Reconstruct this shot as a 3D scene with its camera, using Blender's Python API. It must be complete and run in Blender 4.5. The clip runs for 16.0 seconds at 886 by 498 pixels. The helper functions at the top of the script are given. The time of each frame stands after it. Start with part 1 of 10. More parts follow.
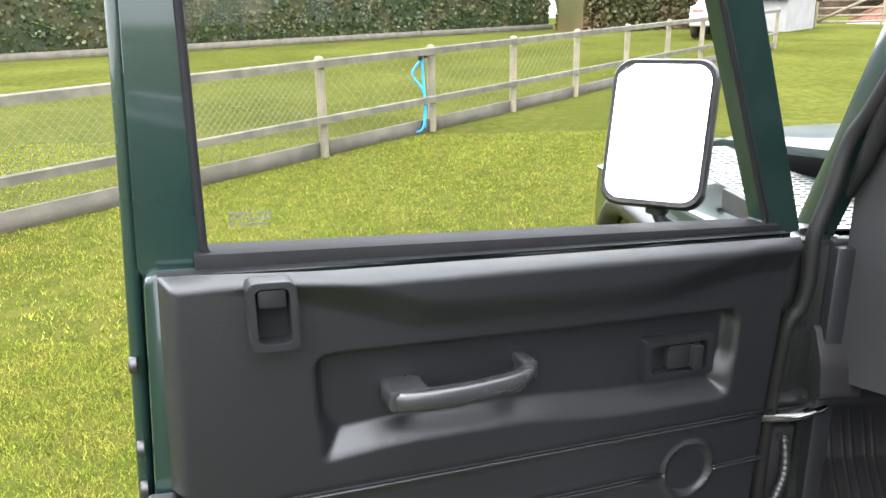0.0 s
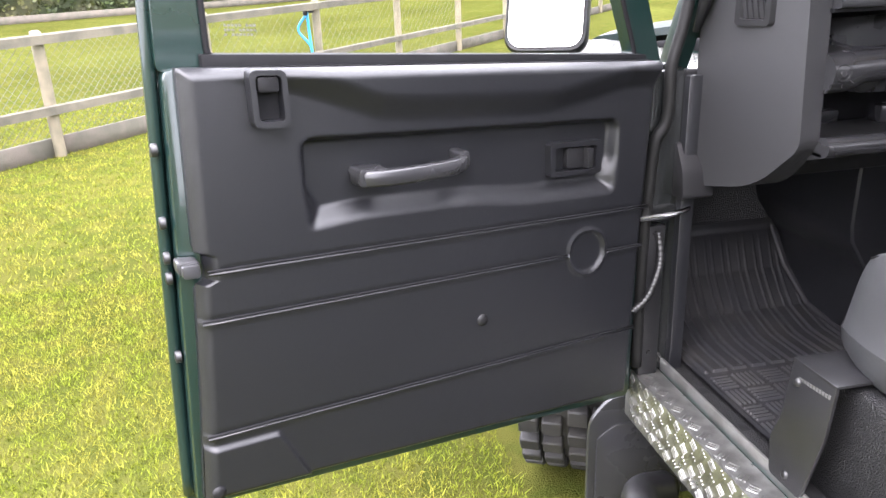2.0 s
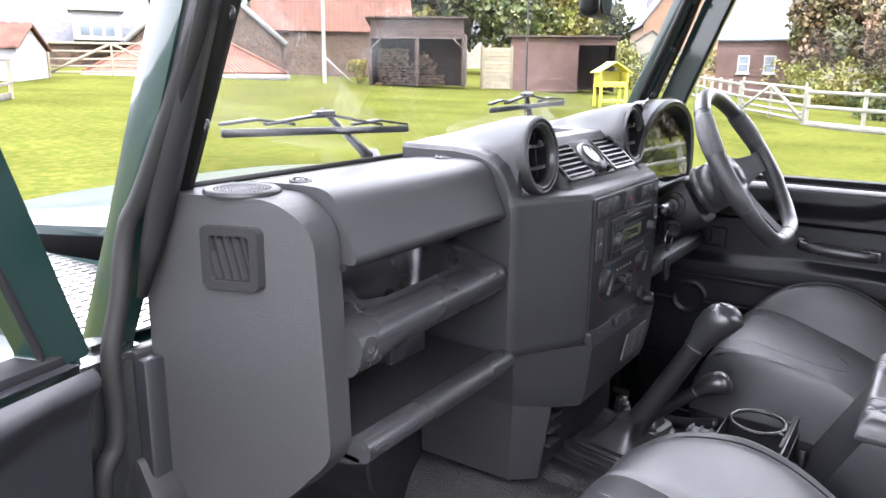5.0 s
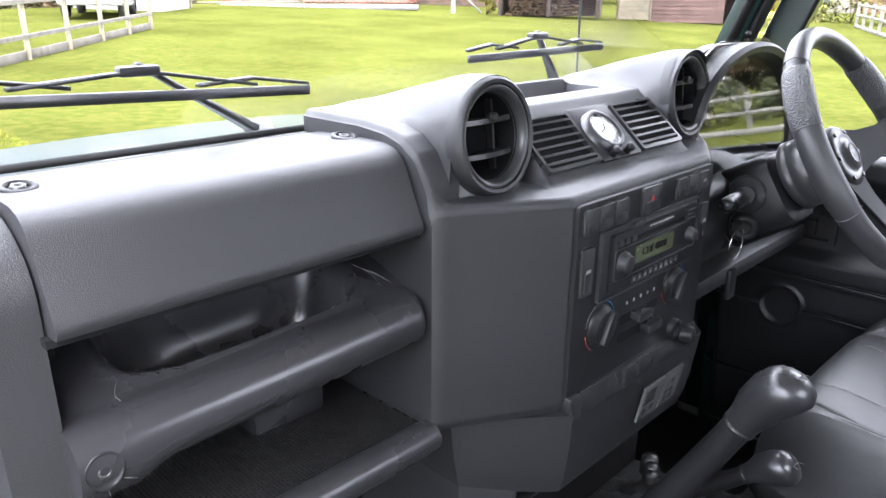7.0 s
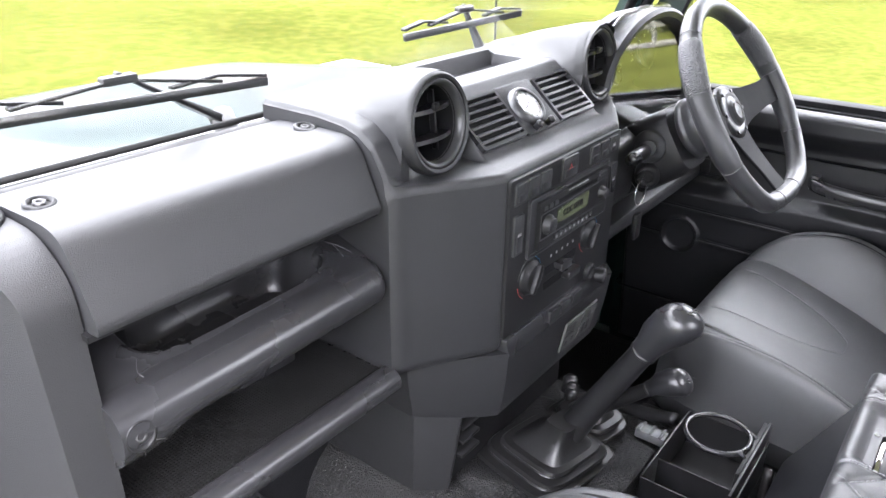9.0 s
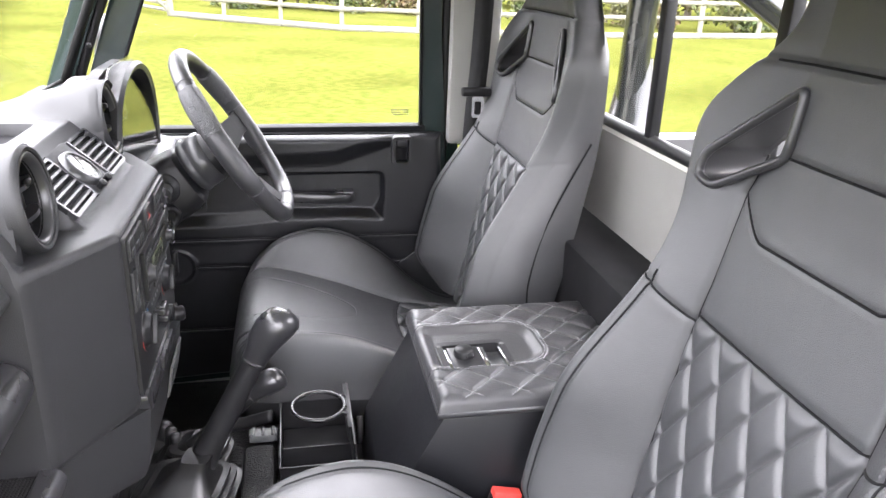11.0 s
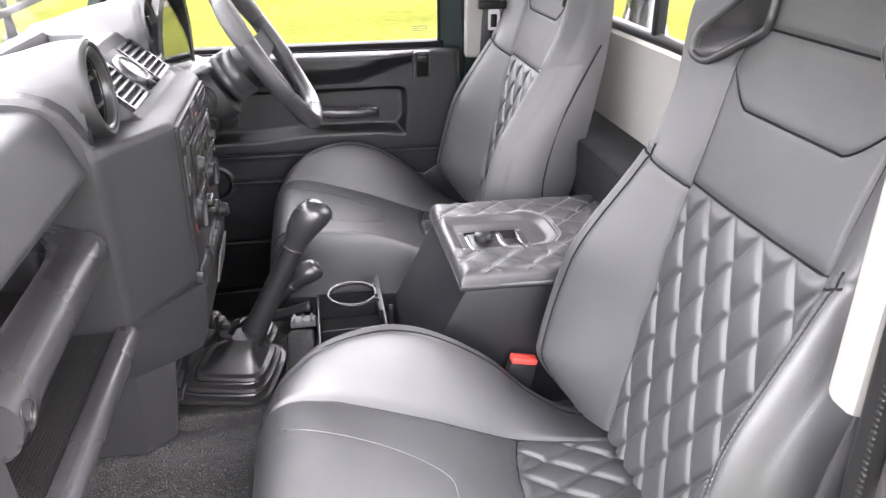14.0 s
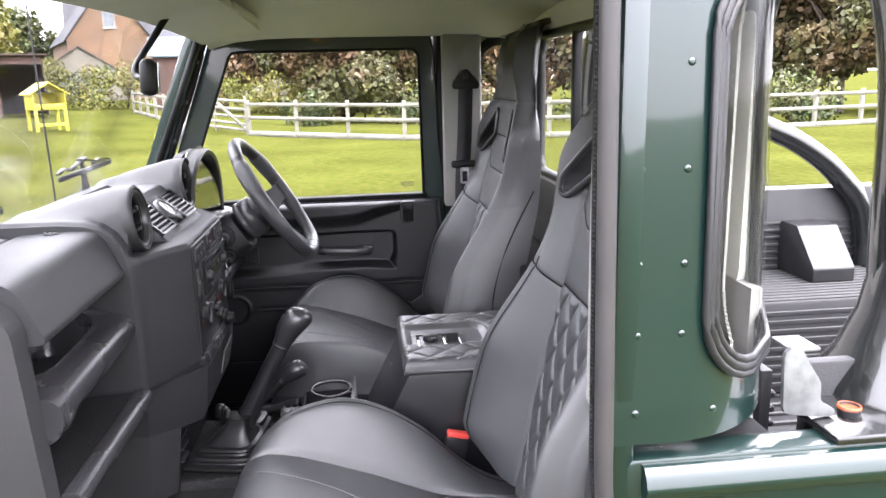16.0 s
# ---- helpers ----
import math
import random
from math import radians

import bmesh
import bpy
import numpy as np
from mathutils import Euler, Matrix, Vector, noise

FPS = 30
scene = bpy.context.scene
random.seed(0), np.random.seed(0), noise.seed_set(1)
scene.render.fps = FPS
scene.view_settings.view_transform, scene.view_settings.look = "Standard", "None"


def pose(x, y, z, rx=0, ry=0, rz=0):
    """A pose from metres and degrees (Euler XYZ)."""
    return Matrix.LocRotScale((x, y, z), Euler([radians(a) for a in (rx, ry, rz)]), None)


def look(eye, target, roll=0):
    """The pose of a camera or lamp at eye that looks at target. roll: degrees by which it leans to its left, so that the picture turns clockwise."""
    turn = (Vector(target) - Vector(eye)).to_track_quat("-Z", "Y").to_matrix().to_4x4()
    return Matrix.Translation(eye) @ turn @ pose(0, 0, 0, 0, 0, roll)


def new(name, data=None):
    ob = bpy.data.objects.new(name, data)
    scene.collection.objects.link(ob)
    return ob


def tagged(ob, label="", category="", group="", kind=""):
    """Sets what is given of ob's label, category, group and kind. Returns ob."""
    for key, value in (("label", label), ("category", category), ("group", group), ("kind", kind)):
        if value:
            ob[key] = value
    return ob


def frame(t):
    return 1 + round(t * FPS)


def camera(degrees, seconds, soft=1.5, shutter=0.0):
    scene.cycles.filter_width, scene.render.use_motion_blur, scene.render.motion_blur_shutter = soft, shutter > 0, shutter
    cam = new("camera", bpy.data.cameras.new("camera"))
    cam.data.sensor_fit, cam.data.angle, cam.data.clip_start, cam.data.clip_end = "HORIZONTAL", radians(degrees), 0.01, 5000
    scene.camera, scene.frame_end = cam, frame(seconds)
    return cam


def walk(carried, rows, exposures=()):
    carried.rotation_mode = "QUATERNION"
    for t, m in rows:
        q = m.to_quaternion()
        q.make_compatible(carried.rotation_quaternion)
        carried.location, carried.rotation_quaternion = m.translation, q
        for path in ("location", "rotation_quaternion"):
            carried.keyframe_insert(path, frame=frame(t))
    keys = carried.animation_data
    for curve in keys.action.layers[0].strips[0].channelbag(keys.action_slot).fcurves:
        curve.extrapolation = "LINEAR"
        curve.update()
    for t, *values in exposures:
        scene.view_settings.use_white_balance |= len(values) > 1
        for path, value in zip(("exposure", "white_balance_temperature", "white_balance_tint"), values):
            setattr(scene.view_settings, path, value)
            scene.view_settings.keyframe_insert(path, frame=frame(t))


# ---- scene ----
cam = camera(61.7, 16.0)
PATH = [
    (0, (-1.425, 0.029, 1.575), (-1.337, 1.937, 0.984), -1.0),
    (0.5, (-1.443, -0.067, 1.521), (-1.321, 1.823, 0.879), -1.8),
    (1, (-1.485, -0.178, 1.462), (-1.289, 1.688, 0.767), -2.4),
    (1.5, (-1.524, -0.24, 1.418), (-1.273, 1.616, 0.717), -2.6),
    (2, (-1.542, -0.261, 1.425), (-1.176, 1.586, 0.748), -2.3),
    (2.5, (-1.488, -0.202, 1.514), (-0.898, 1.608, 0.901), -1.4),
    (3, (-1.359, -0.103, 1.581), (-0.469, 1.6, 1.026), -0.3),
    (3.5, (-1.287, 0.005, 1.58), (-0.058, 1.504, 1.085), 0.4),
    (4, (-1.34, 0.159, 1.588), (0.183, 1.368, 1.12), 0.6),
    (4.2, (-1.361, 0.216, 1.595), (0.251, 1.306, 1.135), 0.5),
    (6.3, (-0.936, 0.327, 1.545), (0.618, 1.471, 1.021), 0.6),
    (6.5, (-0.885, 0.316, 1.543), (0.599, 1.542, 1.0), 0.3),
    (7, (-0.794, 0.34, 1.585), (0.565, 1.657, 0.938), 0.5),
    (7.5, (-0.813, 0.336, 1.681), (0.462, 1.684, 0.935), 0.9),
    (8, (-0.84, 0.315, 1.704), (0.41, 1.629, 0.861), 1.6),
    (8.5, (-0.869, 0.296, 1.7), (0.414, 1.544, 0.808), 1.4),
    (9, (-0.893, 0.308, 1.687), (0.553, 1.397, 0.838), 0.8),
    (9.5, (-0.936, 0.37, 1.663), (0.765, 1.098, 0.903), 0.4),
    (10, (-0.974, 0.467, 1.668), (0.887, 0.703, 0.974), 0.5),
    (10.2, (-0.997, 0.491, 1.686), (0.877, 0.556, 0.992), 1.0),
    (12.3, (-1.162, 0.571, 1.716), (0.525, -0.126, 0.898), 4.1),
    (12.5, (-1.166, 0.573, 1.71), (0.484, -0.079, 0.786), 4.3),
    (13, (-1.185, 0.578, 1.68), (0.369, 0.087, 0.521), 4.2),
    (13.5, (-1.199, 0.576, 1.661), (0.346, 0.198, 0.449), 2.6),
    (14, (-1.219, 0.563, 1.668), (0.561, 0.248, 0.814), 0.0),
    (14.3, (-1.24, 0.517, 1.673), (0.647, 0.269, 1.058), -0.6),
    (14.5, (-1.275, 0.495, 1.687), (0.648, 0.272, 1.186), 0.1),
    (15, (-1.382, 0.454, 1.705), (0.579, 0.307, 1.339), -0.0),
    (15.5, (-1.533, 0.475, 1.685), (0.423, 0.334, 1.293), -1.0),
    (16, (-1.618, 0.422, 1.688), (0.32, 0.209, 1.24), -1.3),
]
walk(cam, [(t, look(eye, target, roll)) for t, eye, target, roll in PATH], [(0.0, 2.72, 6400, 11), (1.0, 2.95, 6400, 17), (2.0, 3.1, 6400, 21), (3.5, 3.25, 6350, 19), (6.5, 3.48, 6100, 19), (7.0, 3.52, 6100, 18), (8.0, 3.62, 6300, 18), (9.0, 3.82, 6350, 17), (10.0, 3.85, 6450, 17), (12.5, 3.85, 6650, 22), (13.2, 3.92, 6680, 22), (14.0, 4.05, 6700, 20), (14.6, 3.82, 6600, 19), (15.0, 3.62, 6450, 20), (16.0, 3.22, 6400, 21)])

# ---- light: bright overcast sky, soft high sun ----
world = bpy.data.worlds.new("overcast")
scene.world = world
world.use_nodes = True
wn, wl = world.node_tree.nodes, world.node_tree.links
sky = wn.new("ShaderNodeTexSky")
sky.sky_type, sky.sun_disc = "NISHITA", False
sky.sun_elevation, sky.sun_rotation = radians(50), radians(215)
sky_level = wn.new("ShaderNodeVectorMath")
sky_level.operation = "SCALE"
sky_level.inputs["Scale"].default_value = 0.07
cloud = wn.new("ShaderNodeMix")
cloud.data_type = "RGBA"
cloud.inputs["Factor"].default_value = 0.82
cloud.inputs["B"].default_value = (0.95, 0.975, 1.0, 1)
wl.new(sky.outputs["Color"], sky_level.inputs[0])
wl.new(sky_level.outputs["Vector"], cloud.inputs["A"])
# an overcast dome: the zenith about three times as bright as the horizon
where, split, dome, level_ = wn.new("ShaderNodeTexCoord"), wn.new("ShaderNodeSeparateXYZ"), wn.new("ShaderNodeMapRange"), wn.new("ShaderNodeVectorMath")
dome.inputs["To Min"].default_value, dome.inputs["To Max"].default_value = 0.55, 1.55
level_.operation = "SCALE"
wl.new(where.outputs["Generated"], split.inputs[0])
wl.new(split.outputs["Z"], dome.inputs["Value"])
wl.new(cloud.outputs["Result"], level_.inputs[0])
wl.new(dome.outputs["Result"], level_.inputs["Scale"])
wl.new(level_.outputs["Vector"], wn["Background"].inputs["Color"])
wn["Background"].inputs["Strength"].default_value = 1.5

sun = new("sun", bpy.data.lights.new("sun", "SUN"))
sun.data.energy, sun.data.angle, sun.data.color = 0.7, radians(50), (1.0, 0.96, 0.9)
sun.matrix_basis = look((-9, -12, 18), (0, 0, 0))

# ---- mesh helpers ----
V = Vector


def part(name, bm, material, parent=None, label="", angle=38, flat=False):
    """Links a bmesh as one mesh object, under a thing or under a part."""
    for f in bm.faces:
        f.smooth = not flat
    if not flat:
        lim = radians(angle)
        for e in bm.edges:
            if len(e.link_faces) == 2 and e.calc_face_angle(0.0) > lim:
                e.smooth = False
    me = bpy.data.meshes.new(name)
    bm.to_mesh(me)
    bm.free()
    me.materials.append(material)
    ob = new(name, me)
    if parent is not None:
        ob.parent = parent
        if parent.parent is None:
            ob.matrix_parent_inverse = parent.matrix_basis.inverted()
    if label:
        tagged(ob, label)
    return ob


def thing(name, at, label, category, group="", kind=""):
    ob = new(name)
    ob.empty_display_size = 0.05
    ob.matrix_basis = Matrix.Translation(at)
    return tagged(ob, label, category, group, kind)


def single(name, bm, material, label, category="", group="", kind="", angle=38, flat=False):
    return tagged(part(name, bm, material, None, "", angle, flat), label, category, group, kind)


def merge(bm, other, m=None):
    if m is not None:
        other.transform(m)
    me = bpy.data.meshes.new("tmp")
    other.to_mesh(me)
    other.free()
    bm.from_mesh(me)
    bpy.data.meshes.remove(me)
    return bm


def box(bm, c, s, bev=0.004, m=None, seg=2):
    """A bevelled box of size s round c."""
    b = bmesh.new()
    bmesh.ops.create_cube(b, size=1.0)
    b.transform(Matrix.Translation(c) @ Matrix.Diagonal((*s, 1)))
    if bev > 0:
        bmesh.ops.bevel(b, geom=b.edges[:], offset=min(bev, 0.45 * min(s)), segments=seg, affect="EDGES", profile=0.5)
    return merge(bm, b, m)


def loft(bm, rings, closed=True, caps=True, cyclic=False):
    """Skins rings of equally many points."""
    vs = [[bm.verts.new(p) for p in r] for r in rings]
    n = len(vs[0])
    pairs = list(zip(vs, vs[1:])) + ([(vs[-1], vs[0])] if cyclic else [])
    for a, b in pairs:
        for i in range(n if closed else n - 1):
            j = (i + 1) % n
            try:
                bm.faces.new((a[i], a[j], b[j], b[i]))
            except ValueError:
                pass
    if caps and closed and not cyclic:
        bm.faces.new(vs[0][::-1])
        bm.faces.new(vs[-1])
    return bm


def spline(pts, n=8, closed=False):
    """Points of a Catmull-Rom curve through pts."""
    p = [V(q) for q in pts]
    out = []
    m = len(p)
    for i in range(m if closed else m - 1):
        a = p[(i - 1) % m] if closed or i else p[0]
        b, c = p[i], p[(i + 1) % m]
        d = p[(i + 2) % m] if closed or i + 2 < m else p[-1]
        for k in range(n):
            t = k / n
            out.append(0.5 * (2 * b + (c - a) * t + (2 * a - 5 * b + 4 * c - d) * t * t + (3 * b - 3 * c + d - a) * t ** 3))
    if not closed:
        out.append(p[-1])
    return out


def sweep(bm, pts, section, closed=False, up=(0, 0, 1), scale=None):
    """Sweeps a list of (side, up) offsets along pts."""
    pts = [V(p) for p in pts]
    n = len(pts)
    rings = []
    side0 = None
    for i, p in enumerate(pts):
        a = pts[(i - 1) % n] if closed or i else p
        b = pts[(i + 1) % n] if closed or i < n - 1 else p
        d = (b - a).normalized()
        s = d.cross(V(up))
        if s.length < 1e-3:
            s = side0 if side0 is not None else d.cross(V((1, 0, 0)))
        s.normalize()
        if side0 is not None and s.dot(side0) < 0 and not closed:
            s = -s
        side0 = s
        u = s.cross(d).normalized()
        k = scale[i] if scale else 1.0
        rings.append([p + s * (x * k) + u * (y * k) for x, y in section])
    return loft(bm, rings, cyclic=closed)


def ring_section(r, seg=10, ry=None):
    ry = r if ry is None else ry
    return [(r * math.cos(2 * math.pi * i / seg), ry * math.sin(2 * math.pi * i / seg)) for i in range(seg)]


def tube(bm, pts, r, seg=10, n=6, closed=False, up=(0, 0, 1), scale=None, raw=False):
    q = [V(p) for p in pts] if raw or (len(pts) < 3 and not closed) else spline(pts, n, closed)
    if scale and len(scale) != len(q):
        scale = list(np.interp(np.linspace(0, 1, len(q)), np.linspace(0, 1, len(scale)), scale))
    return sweep(bm, q, ring_section(r, seg), closed, up, scale)


def lathe(bm, prof, at=(0, 0, 0), axis=(0, 0, 1), seg=24, squash=1.0, cap=True):
    """Turns (radius, height) pairs about an axis through a place."""
    rot = V((0, 0, 1)).rotation_difference(V(axis)).to_matrix().to_4x4()
    m = Matrix.Translation(at) @ rot
    rings = [[m @ V((r * math.cos(2 * math.pi * i / seg), squash * r * math.sin(2 * math.pi * i / seg), h)) for i in range(seg)] for r, h in prof]
    loft(bm, rings, caps=False)
    if cap and prof[-1][0] > 1e-5:
        bm.faces.new([bm.verts.new(p) for p in rings[-1]])
    return bm


def prism(bm, poly, fn, d0, d1, bev=0.0, seg=2):
    """Extrudes a 2D outline from depth d0 to d1; fn maps (a, b, depth) into the world."""
    b = bmesh.new()
    loft(b, [[(p[0], p[1], d0) for p in poly], [(p[0], p[1], d1) for p in poly]])
    bmesh.ops.recalc_face_normals(b, faces=b.faces[:])
    if bev > 0:
        bmesh.ops.bevel(b, geom=[e for e in b.edges], offset=bev, segments=seg, affect="EDGES", profile=0.5, clamp_overlap=True)
    for v in b.verts:
        v.co = V(fn(*v.co))
    bmesh.ops.recalc_face_normals(b, faces=b.faces[:])
    return merge(bm, b)


def frame_prism(bm, outer, inner, fn, d0, d1):
    """A flat frame: the outer outline less the inner one (equally many points), from d0 to d1."""
    rings = [[fn(a, b, d0) for a, b in outer], [fn(a, b, d1) for a, b in outer], [fn(a, b, d1) for a, b in inner], [fn(a, b, d0) for a, b in inner]]
    b = bmesh.new()
    loft(b, rings, caps=False, cyclic=True)
    bmesh.ops.recalc_face_normals(b, faces=b.faces[:])
    return merge(bm, b)


def rounded(x0, y0, x1, y1, r, seg=5):
    """A rounded rectangle, from its lower left corner round."""
    out = []
    for cx, cy, a0 in ((x0 + r, y0 + r, 180), (x1 - r, y0 + r, 270), (x1 - r, y1 - r, 0), (x0 + r, y1 - r, 90)):
        for i in range(seg + 1):
            a = radians(a0 + 90 * i / seg)
            out.append((cx + r * math.cos(a), cy + r * math.sin(a)))
    return out


def round_poly(poly, r, seg=4):
    """Rounds the corners of an outline; r is one radius or one for each corner."""
    out = []
    n = len(poly)
    for i in range(n):
        p, a, b = V(poly[i]).to_2d(), V(poly[i - 1]).to_2d(), V(poly[(i + 1) % n]).to_2d()
        rr = r[i] if isinstance(r, (list, tuple)) else r
        u, w = (a - p), (b - p)
        k = min(rr, 0.45 * u.length, 0.45 * w.length)
        s, e = p + u.normalized() * k, p + w.normalized() * k
        for j in range(seg + 1):
            t = j / seg
            q = (1 - t) ** 2 * s + 2 * t * (1 - t) * p + t * t * e
            out.append((q.x, q.y))
    return out


def surf(bm, f, nu, nv, skip=None):
    """A sheet of nu by nv cells; f(u, v) with u, v in 0..1."""
    g = [[bm.verts.new(f(i / nu, j / nv)) for j in range(nv + 1)] for i in range(nu + 1)]
    for i in range(nu):
        for j in range(nv):
            if skip is None or not skip((i + 0.5) / nu, (j + 0.5) / nv):
                bm.faces.new((g[i][j], g[i + 1][j], g[i + 1][j + 1], g[i][j + 1]))
    return bm


def thick(bm, t):
    """Gives a sheet thickness, against its normals."""
    bmesh.ops.recalc_face_normals(bm, faces=bm.faces[:])
    bmesh.ops.solidify(bm, geom=bm.faces[:], thickness=t)
    bmesh.ops.recalc_face_normals(bm, faces=bm.faces[:])
    return bm


def smoothstep(a, b, x):
    t = min(1.0, max(0.0, (x - a) / (b - a)))
    return t * t * (3 - 2 * t)


def from_arrays(name, verts, faces, material, parent=None, label=""):
    """A mesh of very many small faces (numpy arrays; quads or triangles)."""
    me = bpy.data.meshes.new(name)
    me.from_pydata(verts.tolist(), [], faces.tolist())
    me.materials.append(material)
    ob = new(name, me)
    if parent is not None:
        ob.parent = parent
        if parent.parent is None:
            ob.matrix_parent_inverse = parent.matrix_basis.inverted()
    if label:
        tagged(ob, label)
    return ob


# ---- materials ----
def mat(name, col, rough=0.5, metal=0.0, col2=None, vary=6.0, fine=0.0, fine_scale=400.0, coarse=0.0, coarse_scale=8.0,
        coat=0.0, pebble=0.0, pebble_scale=300.0, rough_vary=0.08, spec=0.5, island=0.0, obj=0.0, mask=(0.42, 0.62), coat_rough=0.05):
    """A surface with colour patches, roughness patches and relief at two scales."""
    m = bpy.data.materials.new(name)
    m.use_nodes = True
    n, l = m.node_tree.nodes, m.node_tree.links
    b = n["Principled BSDF"]
    b.inputs["Metallic"].default_value = metal
    b.inputs["Specular IOR Level"].default_value = spec
    b.inputs["Coat Weight"].default_value = coat
    b.inputs["Coat Roughness"].default_value = coat_rough
    tc = n.new("ShaderNodeTexCoord")
    big = n.new("ShaderNodeTexNoise")
    big.inputs["Scale"].default_value, big.inputs["Detail"].default_value = vary, 6
    l.new(tc.outputs["Object"], big.inputs["Vector"])
    ramp = n.new("ShaderNodeMapRange")
    ramp.inputs["From Min"].default_value, ramp.inputs["From Max"].default_value = mask
    l.new(big.outputs["Fac"], ramp.inputs["Value"])
    mix = n.new("ShaderNodeMix")
    mix.data_type = "RGBA"
    c2 = col2 if col2 else tuple(0.82 * c for c in col)
    mix.inputs["A"].default_value, mix.inputs["B"].default_value = (*col, 1), (*c2, 1)
    l.new(ramp.outputs["Result"], mix.inputs["Factor"])
    last = mix.outputs["Result"]
    if island or obj:
        src = n.new("ShaderNodeNewGeometry").outputs["Random Per Island"] if island else n.new("ShaderNodeObjectInfo").outputs["Random"]
        k = island or obj
        mr = n.new("ShaderNodeMapRange")
        mr.inputs["To Min"].default_value, mr.inputs["To Max"].default_value = 1 - k, 1 + k
        l.new(src, mr.inputs["Value"])
        sc = n.new("ShaderNodeVectorMath")
        sc.operation = "SCALE"
        l.new(last, sc.inputs[0])
        l.new(mr.outputs["Result"], sc.inputs["Scale"])
        last = sc.outputs["Vector"]
    l.new(last, b.inputs["Base Color"])
    rr = n.new("ShaderNodeMapRange")
    rr.inputs["To Min"].default_value, rr.inputs["To Max"].default_value = max(0.02, rough - rough_vary), min(1, rough + rough_vary)
    l.new(big.outputs["Fac"], rr.inputs["Value"])
    l.new(rr.outputs["Result"], b.inputs["Roughness"])
    normal = None
    for kind, amount, scale_ in (("noise", coarse, coarse_scale), ("noise", fine, fine_scale), ("cell", pebble, pebble_scale)):
        if amount <= 0:
            continue
        if kind == "noise":
            t = n.new("ShaderNodeTexNoise")
            t.inputs["Detail"].default_value = 3
            out = t.outputs["Fac"]
        else:
            t = n.new("ShaderNodeTexVoronoi")
            t.feature = "F1"
            out = t.outputs["Distance"]
        t.inputs["Scale"].default_value = scale_
        l.new(tc.outputs["Object"], t.inputs["Vector"])
        bump = n.new("ShaderNodeBump")
        bump.inputs["Strength"].default_value = amount
        bump.inputs["Distance"].default_value = 1.0 / scale_
        bump.invert = kind == "cell"
        l.new(out, bump.inputs["Height"])
        if normal is not None:
            l.new(normal, bump.inputs["Normal"])
        normal = bump.outputs["Normal"]
    if normal is not None:
        l.new(normal, b.inputs["Normal"])
    return m


def glass_mat(name, tint=(0.955, 0.96, 0.955), rough=0.0, least=0.008):
    """Clear pane: lets light straight through and mirrors by Fresnel."""
    m = bpy.data.materials.new(name)
    m.use_nodes = True
    n, l = m.node_tree.nodes, m.node_tree.links
    n.remove(n["Principled BSDF"])
    tr, gl, lw, mx = n.new("ShaderNodeBsdfTransparent"), n.new("ShaderNodeBsdfGlossy"), n.new("ShaderNodeLayerWeight"), n.new("ShaderNodeMixShader")
    tr.inputs["Color"].default_value = (*tint, 1)
    gl.inputs["Roughness"].default_value = rough
    lw.inputs["Blend"].default_value = 0.5
    power, level = n.new("ShaderNodeMath"), n.new("ShaderNodeMath")
    power.operation, level.operation = "POWER", "MULTIPLY_ADD"
    power.inputs[1].default_value = 5.0
    level.inputs[1].default_value, level.inputs[2].default_value = 0.4, least
    l.new(lw.outputs["Facing"], power.inputs[0])
    l.new(power.outputs["Value"], level.inputs[0])
    l.new(level.outputs["Value"], mx.inputs["Fac"])
    l.new(tr.outputs["BSDF"], mx.inputs[1])
    l.new(gl.outputs["BSDF"], mx.inputs[2])
    l.new(mx.outputs["Shader"], n["Material Output"].inputs["Surface"])
    return m


def glow_mat(name, col, strength):
    m = bpy.data.materials.new(name)
    m.use_nodes = True
    b = m.node_tree.nodes["Principled BSDF"]
    b.inputs["Base Color"].default_value = (*col, 1)
    b.inputs["Emission Color"].default_value = (*col, 1)
    b.inputs["Emission Strength"].default_value = strength
    return m


M_DASH = mat("dash_plastic", (0.0170, 0.0172, 0.0187), 0.47, spec=0.52, col2=(0.0148, 0.0150, 0.0163), vary=5, pebble=0.30, pebble_scale=900, coarse=0.02, coarse_scale=60, rough_vary=0.08)
M_DASH_SMOOTH = mat("smooth_black_plastic", (0.021, 0.021, 0.023), 0.28, spec=0.6, vary=9, fine=0.05, fine_scale=900)
M_VENT = mat("satin_vent_ring", (0.035, 0.035, 0.037), 0.30, metal=0.0, vary=14)
M_CARD = mat("door_card_vinyl", (0.0086, 0.0089, 0.0106), 0.36, spec=0.52, col2=(0.0074, 0.0077, 0.0092), vary=4, pebble=0.22, pebble_scale=900, coarse=0.03, coarse_scale=45)
M_BLACK = mat("black_plastic", (0.013, 0.013, 0.014), 0.38, spec=0.22, vary=12, fine=0.08, fine_scale=600)
# near-black: shade of wells, slots and recesses put into colour; also black trim
M_DARK = mat("cavity_shade_and_black_trim", (0.008, 0.008, 0.009), 0.7, spec=0.15, vary=12, fine=0.1, fine_scale=500)
M_LEATHER = mat("charcoal_leather", (0.038, 0.039, 0.0412), 0.45, spec=0.80, col2=(0.031, 0.032, 0.034), vary=7, pebble=0.26, pebble_scale=900, coarse=0.02, coarse_scale=30, rough_vary=0.07)
M_LEATHER_B = mat("black_leather", (0.034, 0.034, 0.036), 0.36, spec=0.6, vary=7, pebble=0.25, pebble_scale=700, coarse=0.02, coarse_scale=40)
